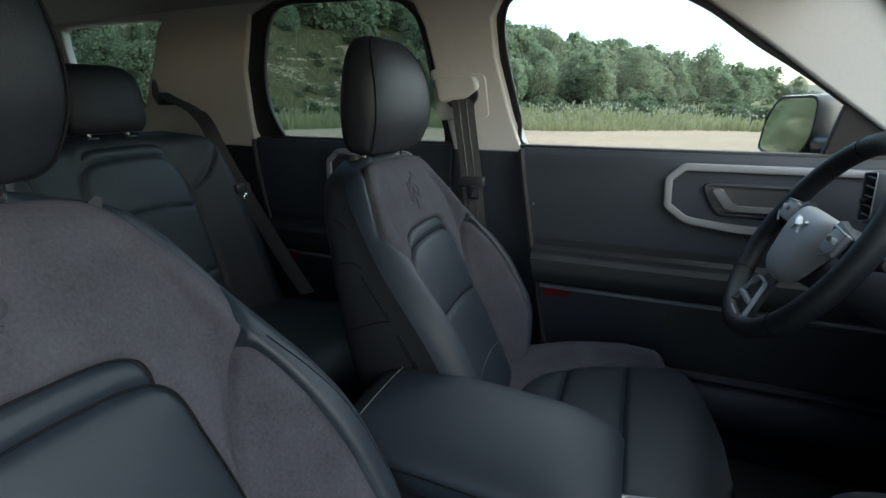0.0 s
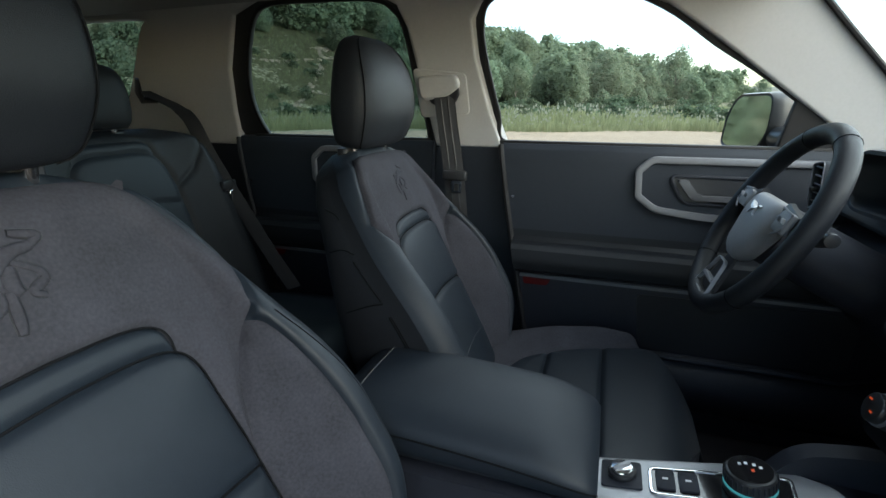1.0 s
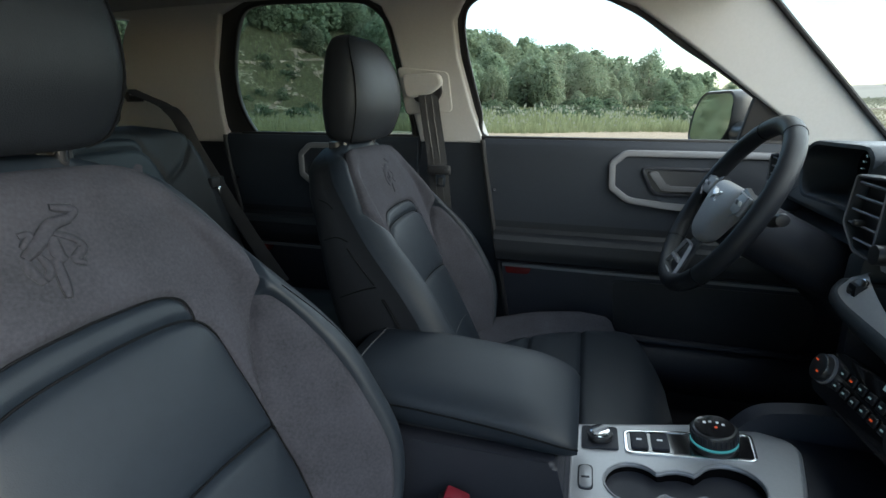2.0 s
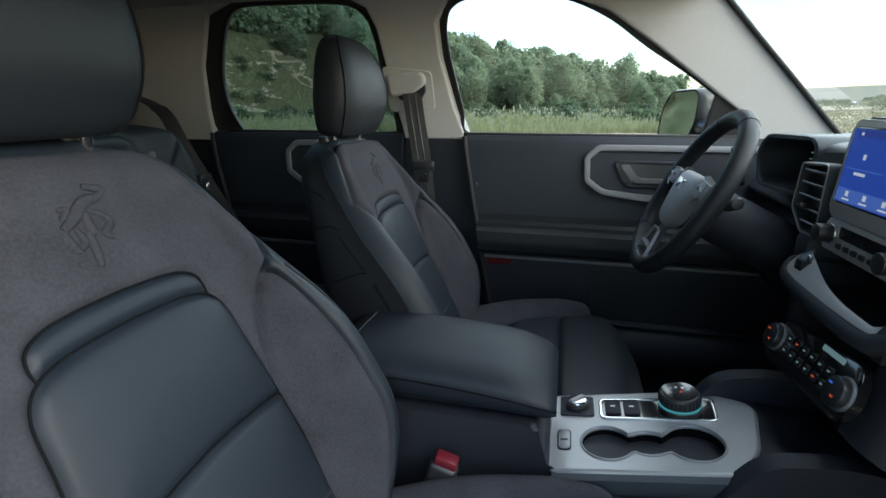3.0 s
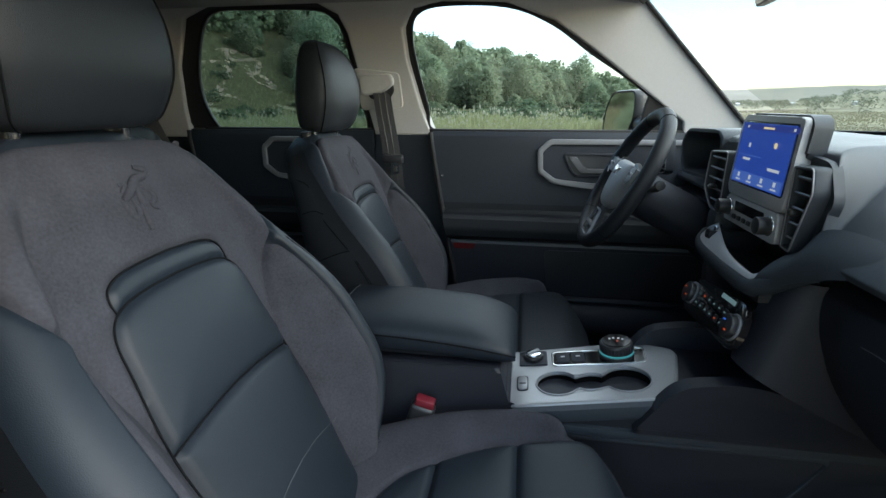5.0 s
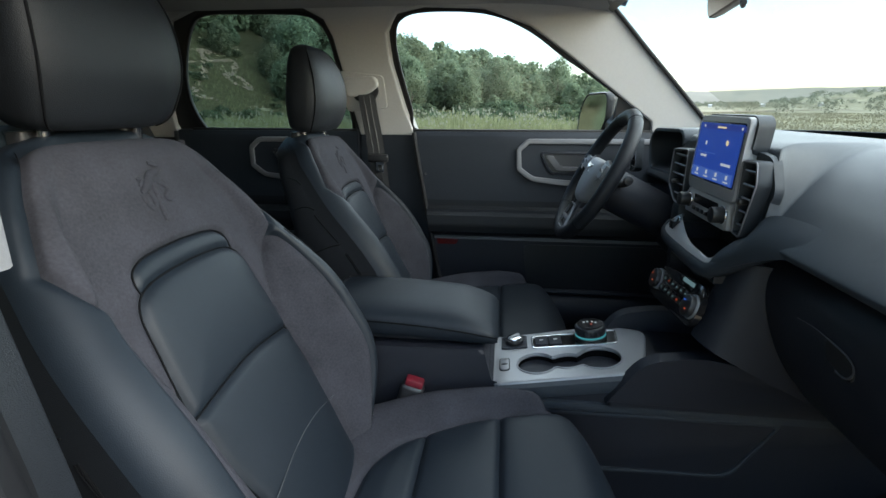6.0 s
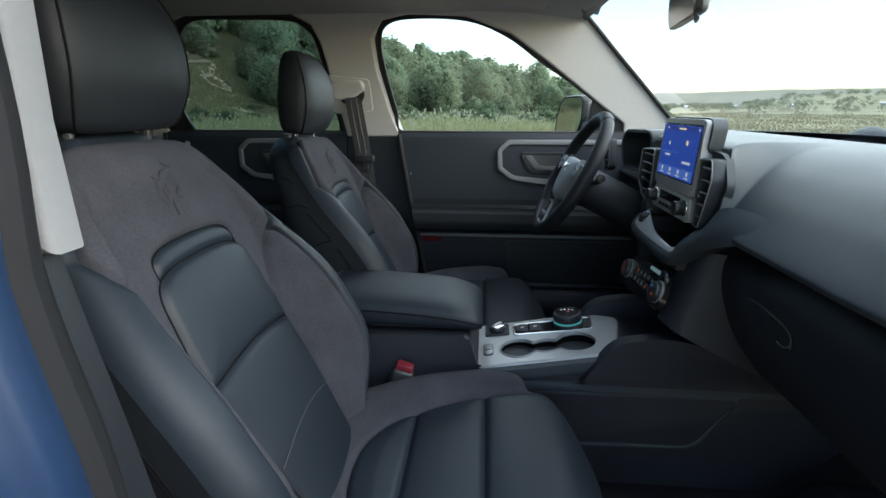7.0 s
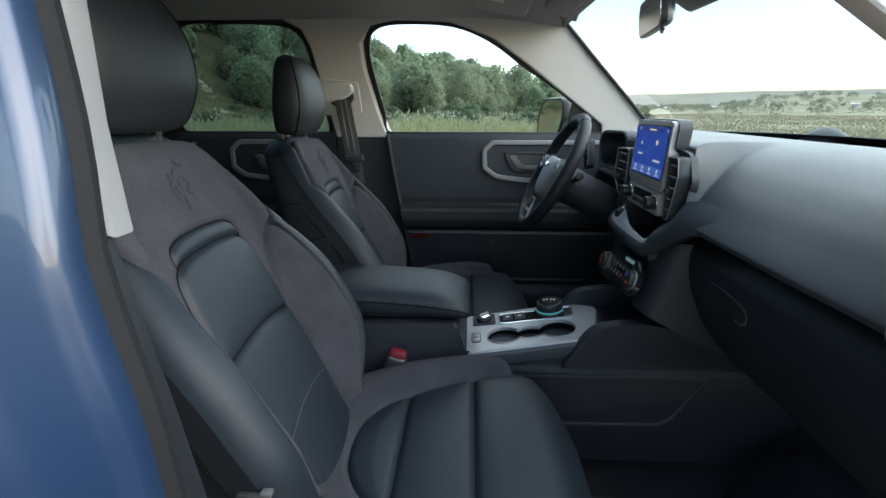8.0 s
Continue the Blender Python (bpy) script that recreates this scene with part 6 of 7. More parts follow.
def rpart(n, bm, m, label="", parent=None, smooth=50):
    ob = part(n, bm, m, parent or bench, label, smooth)
    if parent is None:
        ob.location = RB
    return ob


bw = curve_fn([(-0.05, 0.62), (0.2, 0.63), (0.42, 0.61), (0.50, 0.57), (0.545, 0.50)])


def rear_surface(a, b):
    x = np.abs(np.abs(a) - 0.30)
    bol = 0.035 * np.clip((x - 0.13) / 0.12, 0, 1)**1.5
    edge = -0.05 * np.clip((np.abs(a) - bw(b) + 0.06) / 0.06, 0, 1)**2
    top = -0.05 * np.clip((b - 0.48) / 0.065, 0, 1)**2.2
    d = bol + edge + top
    return R_O + b[..., None] * R_UP + d[..., None] * R_N + a[..., None] * np.array([0, 1.0, 0])


bb = np.linspace(-0.05, 0.545, 96)
ss = np.linspace(-1, 1, 190)
B2 = np.repeat(bb[:, None], 190, 1)
A2 = ss[None, :] * bw(bb)[:, None]
PAN = [tuple(p) for p in spline([(0.0, 0.470), (0.07, 0.468), (0.115, 0.450), (0.135, 0.40), (0.140, 0.33), (0.138, 0.2), (0.12, -0.05)], 6)]
BAND = [tuple(p) for p in spline([(0.0, 0.505), (0.08, 0.502), (0.105, 0.485), (0.112, 0.45)], 5)]
rs = []
for cx_ in (0.30, -0.30):
    for sg in (1, -1):
        rs.append([(cx_ + sg * x, y) for x, y in PAN])
        rs.append([(cx_ + sg * x, y) for x, y in BAND])
    rs.append([(cx_ - 0.14, 0.315), (cx_ - 0.05, 0.33), (cx_ + 0.05, 0.33), (cx_ + 0.14, 0.315)])
    rs.append([(cx_ - 0.14, 0.13), (cx_ + 0.14, 0.13)])
    sgn = 1 if cx_ > 0 else -1
    rs.append([(cx_ + sgn * 0.14, 0.36), (cx_ + sgn * 0.20, 0.40), (cx_ + sgn * 0.27, 0.50)])
rs.append([(0.06, -0.05), (0.06, 0.545)])
pan_full = mirrored(PAN + [(0.0, -0.06)])
band_full = mirrored(BAND + [(0.0, 0.44)])
shifted = lambda poly, c: [(x + c, y) for x, y in poly]
meshes, PR = quilted(A2, B2, rs, [("rear_panel", lambda a, b: inside(a, b, shifted(pan_full, 0.30))), ("rear_panel_far", lambda a, b: inside(a, b, shifted(pan_full, -0.30))),
                                  ("rear_band", lambda a, b: inside(a, b, shifted(band_full, 0.30))), ("rear_band_far", lambda a, b: inside(a, b, shifted(band_full, -0.30))),
                                  ("rear_cloth", lambda a, b: a > -9)], rear_surface, R_N, 0.006, 0.007)
for n, me in meshes.items():
    rpart(n.replace("_far", ""), me, LEATHER if "panel" in n or "band" in n else SEATBACK, "blue-grey leatherette panel" if "panel" in n else "")
rim = [PR[i, 0] for i in range(96)] + [PR[-1, j] for j in range(190)] + [PR[i, -1] for i in range(95, -1, -1)]
rpart("bench_shell", loft([[p - R_N * d for p in rim] for d in (0, 0.03, 0.11)], False, False), SEATBACK, "dark bench shell")
rpart("bench_back", sheet(lambda a, b: R_O + b * R_UP - 0.11 * R_N + np.array([0, a, 0]), np.linspace(-0.60, 0.60, 6), np.linspace(-0.1, 0.545, 6)), CARPET, "black carpeted bench back")


def rear_cushion(x, s):
    w = 0.64
    z = 0.655 + 0.03 * (x + 1.1) - 0.05 * max(0, (x + 0.72) / 0.1)**2 - 0.03 * max(0, abs(s) - 0.9) / 0.1 + 0.012 * math.cos(abs(abs(s) - 0.47) * 9)
    return (x, s * w, z)


rpart("bench_cushion", sheet(rear_cushion, np.linspace(-1.14, -0.62, 26), np.linspace(-1, 1, 50), -0.14), LEATHER, "dark leatherette bench cushion")
rpart("bench_base", box(0.44, 1.22, 0.14, 0.02, 2, (-0.92, 0, 0.46)), DASH_LOW, "black bench base")
for yc in (0.305, -0.305, 0.0):
    hb = R_O + R_UP * 0.538 - R_N * 0.045 + np.array([0, yc, 0])
    sc = 1.0 if yc else 0.8
    rings = []
    for h, w, d in ((0, 0.088, 0.05), (0.02, 0.100, 0.075), (0.07, 0.106, 0.085), (0.12, 0.102, 0.075), (0.150, 0.088, 0.05), (0.162, 0.06, 0.02)):
        rings.append([hb + np.array([-0.10, 0, 0.995]) * (h * sc + 0.008) + np.array([0, 1.0, 0]) * (w * math.copysign(abs(math.cos(t))**0.5, math.cos(t))) + np.array([0.995, 0, 0.1]) * (0.5 * d * math.copysign(abs(math.sin(t))**0.6, math.sin(t))) for t in np.linspace(0, 2 * math.pi, 36, endpoint=False)])
    hr = rpart("rear_headrest", loft([list(r) for r in zip(*[spline(c, 3) for c in zip(*rings)])]), SEATBACK, "black leatherette rear headrest", smooth=80)
    for s in (-0.05, 0.05):
        part("rear_post", tube([hb + np.array([0.01, s, -0.06]), hb + np.array([0, s, 0.03])], 0.006, 8), DKSILVER, hr)
        part("post_collar", box(0.03, 0.035, 0.014, 0.005, 2, tuple(hb + np.array([0.006, s, -0.006]))), BLACK, hr)

rbelt = thing("rear_seat_belt", "dark seat belt over the rear bench's outer shoulder", "seat belt", at=(-1.0, 0.6, 0.62))
ro = -Vector((-1.0, 0.6, 0.62))
pth = spline([(-1.52, 0.635, 1.262), (-1.44, 0.615, 1.240), (-1.34, 0.585, 1.215), (-1.27, 0.565, 1.175), (-1.225, 0.568, 1.08), (-1.15, 0.585, 0.93), (-1.07, 0.60, 0.78), (-0.99, 0.605, 0.66)], 5)
acr = [(0.15, 1, 0.1)] * 12 + [(0.8, 0.6, 0.2)] * (len(pth) - 12)
# Darker than the front webbing: the rear cabin's shade is in its colour.
ob = part("webbing", web(pth, 0.042, acr, 0.002), RUBBER, rbelt, "webbing darkened for the rear cabin's shade")
ob.location = ro
ob = part("latch_tongue", box(0.02, 0.055, 0.03, 0.006, 2, (-1.178, 0.58, 0.985)), BLACK, rbelt, "black latch tongue")
ob.location = ro
ob = part("tongue_plate", box(0.004, 0.022, 0.03, 0.002, 1, (-1.165, 0.582, 0.955)), CHROME, rbelt, "steel tongue plate")
ob.location = ro
ob = part("belt_guide", tube([(-1.50, 0.60, 1.30), (-1.515, 0.61, 1.26), (-1.52, 0.625, 1.235), (-1.49, 0.655, 1.235)], [0.006, 0.011, 0.012, 0.01], 8), BLACK, rbelt, "black belt guide")
ob.location = ro

# the passenger door, swung open beside the doorway
open_door = thing("passenger_door", "open blue passenger door with dark inner panel", "car door", at=(0.70, -0.86, 0.40))
part("door_shell", box(1.02, 0.05, 0.72, 0.02, 2, (-0.51, -0.03, 0.37)), PAINT, open_door, "blue painted door shell")
part("door_panel", box(0.98, 0.06, 0.70, 0.02, 2, (-0.50, 0.03, 0.37)), DASH_LOW, open_door, "dark inner door panel")
part("door_armrest", box(0.5, 0.07, 0.08, 0.02, 2, (-0.6, 0.08, 0.42)), SEATBACK, open_door, "dark door armrest")
open_door.rotation_euler[2] = radians(72)

# carpet-edge sill strip inside the closed doors
tagged(part("sill_strip", box(2.15, 0.075, 0.10, 0.02, 3, (-0.16, 0.722, 0.395)), DASH_LOW), "black plastic sill strip inside the closed doors", "sill", kind="structure")
lev = thing("seat_lever", "black backrest lever at the passenger seat's outer side", "lever", at=(-0.300, -0.655, 0.785))
part("lever_arm", box(0.034, 0.010, 0.012, 0.004, 3), RUBBER, lev)
part("lever_tip", box(0.014, 0.011, 0.006, 0.002, 2, (0.020, 0, 0.007)), LEVER, lev, "grey lever tip")
anc = thing("belt_anchor", "steel belt end beside the passenger seat", "belt anchor", at=(-0.30, -0.115, 0.58))
part("anchor_plate", box(0.05, 0.006, 0.018, 0.003, 2), CHROME, anc)
part("anchor_bolt", disc(0.008, 0.006, Matrix.Translation((-0.014, -0.004, 0)) @ Matrix.Rotation(radians(90), 4, "X"), 14, 0.001), DKSILVER, anc)

# ---- outside: plain, wooded hillside, far ridge ----
def az_of(x, y):
    """Degrees from the car's left toward its nose."""
    return math.degrees(math.atan2(x, y))


foot_r = curve_fn([(-95, 34), (-60, 38), (-35, 46), (-15, 62), (0, 78), (10, 105), (20, 150), (40, 260)])
crest_h = curve_fn([(-110, 6), (-80, 20), (-50, 22), (-33, 20), (-20, 14.5), (-12, 10.0), (-4, 7.0), (4, 4.8), (10, 2.4), (15, 0.5), (20, 0.0), (40, 0)])


rise_h = curve_fn([(10, 0), (18, 1.0), (26, 4.0), (30, 10), (34, 13), (42, 12), (52, 15), (80, 14), (100, 0)])


def ground_z(x, y):
    r, a = math.hypot(x, y), az_of(x, y)
    if 10 < a < 100 and r > 60:
        roll = 0.5 * noise.noise(Vector((x * 0.02, y * 0.02, 7))) * min(1, (r - 60) / 100)
        t = max(0.0, min(1.0, (r - 330) / 260))
        far = max(0.0, roll) + float(rise_h(a)) * t * t * (3 - 2 * t)
    else:
        far = 0.0
    if a < -115 or a > 24 or r < 20:
        return far
    f, h = float(foot_r(a)), float(crest_h(a))
    t = max(0.0, min(1.0, (r - f) / 62.0))
    fade = min(1, max(0, (a + 115) / 20))
    bump = noise.noise(Vector((x * 0.06, y * 0.06, 0))) * 1.6 + noise.noise(Vector((x * 0.17, y * 0.17, 3))) * 0.5
    s = t * t * (3 - 2 * t)
    return far + fade * (h * s + bump * s * (1 - 0.3 * s) * min(1, h / 6))


def leafy(name, color, vary=0.45):
    """Leaves: colour varies from plant to plant and leaf to leaf."""
    m = bpy.data.materials.new(name)
    m.use_nodes = True
    t = m.node_tree
    b = t.nodes["Principled BSDF"]
    oi, ge = t.nodes.new("ShaderNodeObjectInfo"), t.nodes.new("ShaderNodeNewGeometry")
    add = t.nodes.new("ShaderNodeMath")
    add.operation = "ADD"
    t.links.new(oi.outputs["Random"], add.inputs[0])
    t.links.new(ge.outputs["Random Per Island"], add.inputs[1])
    ramp = t.nodes.new("ShaderNodeMapRange")
    ramp.inputs["From Max"].default_value = 2.0
    ramp.inputs["To Min"].default_value, ramp.inputs["To Max"].default_value = 1 - vary, 1 + vary
    t.links.new(add.outputs[0], ramp.inputs["Value"])
    hue = t.nodes.new("ShaderNodeHueSaturation")
    hue.inputs["Color"].default_value = (*color, 1)
    hr = t.nodes.new("ShaderNodeMapRange")
    hr.inputs["To Min"].default_value, hr.inputs["To Max"].default_value = 0.47, 0.53
    t.links.new(oi.outputs["Random"], hr.inputs["Value"])
    t.links.new(hr.outputs[0], hue.inputs["Hue"])
    t.links.new(ramp.outputs[0], hue.inputs["Value"])
    t.links.new(hue.outputs[0], b.inputs["Base Color"])
    b.inputs["Roughness"].default_value = 0.75
    b.inputs["Specular IOR Level"].default_value = 0.15
    tl, mx = t.nodes.new("ShaderNodeBsdfTranslucent"), t.nodes.new("ShaderNodeMixShader")
    mx.inputs[0].default_value = 0.6
    t.links.new(hue.outputs[0], tl.inputs["Color"])
    t.links.new(b.outputs[0], mx.inputs[1])
    t.links.new(tl.outputs[0], mx.inputs[2])
    t.links.new(mx.outputs[0], t.nodes["Material Output"].inputs["Surface"])
    return m


LEAF = leafy("tree_leaves", (0.172, 0.216, 0.138), 0.30)
# Distance haze is put into this leaf colour, greyer than LEAF.
HAZY = leafy("haze_tinted_foliage", (0.150, 0.160, 0.118), 0.3)
LEAF2 = leafy("pale_shrub_leaves", (0.085, 0.115, 0.068), 0.3)
BARK = mat("grey_bark", (0.09, 0.075, 0.06), 0.9, vary=0.4, scale=8, big=1)
BLADES = leafy("meadow_grass", (0.190, 0.200, 0.108), 0.45)
BRUSH = leafy("slope_brush", (0.125, 0.128, 0.078), 0.28)
DRY = leafy("dry_plain_grass", (0.200, 0.192, 0.125), 0.4)
SEEDS = leafy("pale_seed_heads", (0.22, 0.215, 0.17), 0.3)
GROUND = mat("meadow_soil", (0.165, 0.158, 0.104), 0.95, vary=0.55, scale=0.35, big=0.06, spec=0.1)
TRACK = mat("brown_track_soil", (0.138, 0.112, 0.082), 0.95, vary=0.5, scale=1.2, big=0.3, bump=0.6, bump_scale=30, spec=0.1)
DIRT = mat("pale_dirt", (0.235, 0.185, 0.132), 0.95, vary=0.25, scale=3.0, big=0.25, bump=0.6, bump_scale=30, weave=True, spec=0.1)

radii = [2, 4, 7, 10, 14, 18, 22, 27, 32, 38, 44, 50, 56, 62, 68, 74, 80, 86, 92, 98, 105, 112, 120, 128, 138, 150, 165, 185, 215, 240, 270, 300, 330, 360, 400, 440, 480, 520, 560, 600, 650, 720, 1200, 2500, 4500]
turns = np.radians(np.concatenate([np.arange(-120, 60, 1.0), np.arange(60, 240, 6.0)]))
bm = bmesh.new()
ringv = []
for rr in radii:
    ringv.append([bm.verts.new((rr * math.sin(t), rr * math.cos(t), ground_z(rr * math.sin(t), rr * math.cos(t)))) for t in turns])
c = bm.verts.new((0, 0, 0))
m_ = len(turns)
for k in range(m_):
    bm.faces.new((c, ringv[0][k], ringv[0][(k + 1) % m_]))
for a, b in zip(ringv[:-1], ringv[1:]):
    for k in range(m_):
        bm.faces.new((a[k], b[k], b[(k + 1) % m_], a[(k + 1) % m_]))
ground = part("ground", bm, GROUND)
tagged(ground, "grassy plain rising to a hillside", "ground", kind="structure")

rng = random.Random(11)
# dirt yard round the car
edge = [(21.5 + 2.2 * math.sin(3 * t + 1) + 1.4 * math.sin(7 * t)) for t in np.linspace(0, 2 * math.pi, 72, endpoint=False)]
yard = loft([[(r_ * f * math.sin(t), r_ * f * math.cos(t), 0.012 - 0.010 * (f > 0.99)) for r_, t in zip(edge, np.linspace(0, 2 * math.pi, 72, endpoint=False))] for f in (0.02, 0.3, 0.6, 0.9, 1.0)], True, False)
tagged(part("road", yard, DIRT), "pale dirt yard round the car", "dirt track", kind="structure")


trodden = []


def track(name, pts, width):
    """A bare dirt track laid on the hillside."""
    p = spline(pts, 10)
    trodden.extend((float(q[0]), float(q[1]), width * 0.75) for q in p)
    rows = []
    for i, q in enumerate(p):
        t = p[min(i + 1, len(p) - 1)] - p[max(i - 1, 0)]
        n = np.array([-t[1], t[0]]) / (np.hypot(*t) + 1e-6)
        w = width * (0.7 + 0.5 * noise.noise(Vector((i * 0.3, 1, width))))
        row = []
        for s in (-1, -0.4, 0.4, 1):
            x, y = q + n * w * s
            row.append((x, y, ground_z(x, y) + 0.10))
        rows.append(row)
    return tagged(part(name, loft(rows, False, False), TRACK), "bare dirt track up the hillside", "dirt track", kind="structure")


def polar(a, r_):
    return (r_ * math.sin(radians(a)), r_ * math.cos(radians(a)))


track("track_1", [polar(-36.6, 48), polar(-35.6, 52), polar(-33.8, 60.8), polar(-32.7, 67.3), polar(-32.3, 71.4), polar(-32.6, 74)], 0.65)
track("track_2", [polar(-40, 65.5), polar(-36.2, 67.3), polar(-34, 69.6), polar(-32.3, 71.8), polar(-30.8, 74), polar(-29.4, 76)], 0.5)
track("track_3", [polar(-29.6, 75.5), polar(-29.7, 71.4), polar(-30.6, 69.3), polar(-29.9, 67.3), polar(-28.6, 66.4)], 0.55)
track("track_5", [polar(-29.6, 70), polar(-28.9, 69), polar(-28.4, 67)], 0.8)
track("track_6", [polar(-33.2, 59.5), polar(-32.1, 58.8), polar(-31.2, 58)], 1.0)
track("track_7", [polar(-33.2, 74), polar(-31.5, 76), polar(-30, 77.6)], 0.7)
track("track_4", [polar(8, 60), polar(14, 75), polar(22, 110), polar(40, 200)], 2.2)


def crown_mesh(name, rg, h, w, leaves, size, low=0.25, tall=1.0):
    """A crown of many small leaf clumps gathered in uneven lobes."""
    lobes = []
    for k in range(rg.randint(24, 32)):
        z = h * (low + (1 - low) * rg.random()**0.8)
        spread = w * (1.0 - 0.55 * max(0, (z / h - 0.45)) / 0.55)
        t = rg.uniform(0, 2 * math.pi)
        d = spread * rg.uniform(0.15, 0.75)
        lobes.append((d * math.cos(t), d * math.sin(t), z, w * rg.uniform(0.18, 0.36)))
    vs, fs, ns = [], [], []
    for k in range(leaves):
        lx, ly, lz, lr = rg.choice(lobes)
        d = Vector((rg.gauss(0, 1), rg.gauss(0, 1), rg.gauss(0, 1))).normalized() * lr * rg.uniform(0.5, 1.2)
        p = Vector((lx, ly, lz)) + Vector((d.x, d.y, d.z * 0.8))
        if rg.random() < 0.4:
            t, zz = rg.uniform(0, 6.28), rg.uniform(-0.9, 1.0)
            q = w * 0.92 * math.sqrt(1 - zz * zz) * rg.uniform(0.7, 1.05)
            p = Vector((q * math.cos(t), q * math.sin(t), h * (0.5 + 0.1 * low) + 0.46 * h * zz))
        n = (d.normalized() + Vector((rg.gauss(0, 0.5), rg.gauss(0, 0.5), rg.gauss(0.3, 0.5)))).normalized()
        u = n.orthogonal().normalized()
        v = n.cross(u)
        s = size * rg.uniform(0.6, 1.4)
        a0 = rg.uniform(0, 6.28)
        i0 = len(vs)
        for q in range(5):
            th = a0 + q * 2 * math.pi / 5
            rr = s * rg.uniform(0.6, 1.1)
            vs.append(tuple(p + u * (math.cos(th) * rr) + v * (math.sin(th) * rr) + n * (0.25 * s * ((q % 2) - 0.5))))
        fs.append((i0, i0 + 1, i0 + 2, i0 + 3, i0 + 4))
        soft = (d.normalized() * 0.3 + n * 0.3 + Vector((p.x, p.y, 0.5 * (p.z - 0.5 * h))).normalized() * 0.8 + Vector((0, 0, 0.45))).normalized()
        ns += [tuple(soft)] * 5
    me = bpy.data.meshes.new(name)
    me.from_pydata(vs, [], fs)
    me.polygons.foreach_set("use_smooth", [True] * len(fs))
    me.normals_split_custom_set_from_vertices(ns)
    return me


def trunk_mesh(name, rg, h, w):
    joined = bmesh.new()
    paths = [([(0, 0, -0.4), (rg.gauss(0, 0.08), rg.gauss(0, 0.08), h * 0.3), (rg.gauss(0, 0.15), rg.gauss(0, 0.15), h * 0.7)], [0.16, 0.12, 0.05])]
    for k in range(4):
        t = k * 1.6 + rg.random()
        z0 = h * rg.uniform(0.25, 0.45)
        paths.append(([(0, 0, z0), (w * 0.3 * math.cos(t), w * 0.3 * math.sin(t), z0 + h * 0.15), (w * 0.6 * math.cos(t), w * 0.6 * math.sin(t), z0 + h * 0.28)], [0.07, 0.05, 0.02]))
    for pth, rad in paths:
        q = tube(pth, rad, 6)
        tmp = bpy.data.meshes.new("limb")
        q.to_mesh(tmp)
        q.free()
        joined.from_mesh(tmp)
        bpy.data.meshes.remove(tmp)
    me = bpy.data.meshes.new(name)
    joined.to_mesh(me)
    joined.free()
    return me


rg = random.Random(5)
kinds = []
for k in range(7):
    h = rg.uniform(4.4, 8.0)
    w = h * rg.uniform(0.38, 0.58)
    kinds.append((crown_mesh("crown", rg, h, w, 5200, 0.125, 0.05), trunk_mesh("trunk", rg, h, w), h))
for me, tm, h in kinds:
    me.materials.append(LEAF)
    tm.materials.append(BARK)
shrubs = []
for k in range(3):
    me = crown_mesh("foliage", rg, 1.6, 1.3, 420, 0.12, 0.1)
    me.materials.append(LEAF2)
    shrubs.append(me)


def bare(a, r_):
    """The open slope with tracks, where no trees stand."""
    return (-47 < a < -26 and r_ < float(foot_r(a)) + 30 + 3 * math.sin(a * 1.7)) or r_ < float(foot_r(a)) + 2


placed = 0
first = None
for k in range(4000):
    a = rg.uniform(-66, 14)
    f = float(foot_r(a))
    r_ = f + rg.uniform(0, 62)**1.0
    if bare(a, r_) or (a > 6 and rg.random() < 0.4) or placed >= 290:
        continue
    x, y = polar(a, r_)
    kd = rg.choice(kinds)
    s = rg.choice((0.45, 0.6, 0.75, 0.9, 1.0, 1.15, 1.3)) * rg.uniform(0.72, 0.98) * (0.75 if a > 8 else 1)
    tree = thing("tree", "leafy green deciduous tree on the hillside", "tree", "hillside trees", at=(x, y, ground_z(x, y) - 0.2))
    tree.rotation_euler[2] = rg.uniform(0, 6.28)
    tree.scale = (s, s, s * rg.uniform(0.9, 1.15))
    for n, me in (("crown", kd[0]), ("trunk", kd[1])):
        ob = new(n, me)
        ob.parent = tree
    placed += 1
for k in range(230):
    a = rg.uniform(-24, 20) if k < 100 or k > 149 else rg.uniform(-46, -24)
    r_ = float(foot_r(a)) + rg.uniform(-14, 30) if k < 150 else rg.uniform(26, 46)
    x, y = polar(a, r_)
    s = rg.uniform(0.5, 1.2) if k < 100 else rg.uniform(0.25, 0.7)
    sh = new("shrub", rg.choice(shrubs))
    sh.location, sh.scale, sh.rotation_euler = (x, y, ground_z(x, y) - 0.1), (s * 1.2, s * 1.2, s), (0, 0, rg.uniform(0, 6))
    tagged(sh, "pale green shrub at the hill's foot", "shrub", "meadow shrubs")

# woods on the crest and scattered far thickets, joined
def woods(name, spots, label, leaves, size, h0=6.5, m=LEAF, wide=0.38):
    vs, fs = [], []
    for x, y, s in spots:
        me = crown_mesh("tmp", rg, h0 * s, h0 * wide * s, leaves, size * s, 0.12)
        i0 = len(vs)
        z = ground_z(x, y)
        vs += [(v.co.x + x, v.co.y + y, v.co.z + z - 0.3) for v in me.vertices]
        fs += [tuple(i + i0 for i in p.vertices) for p in me.polygons]
        bpy.data.meshes.remove(me)
    me = bpy.data.meshes.new(name)
    me.from_pydata(vs, [], fs)
    return tagged(part(name, me, m, smooth=0), label, "woods", kind="stuff")


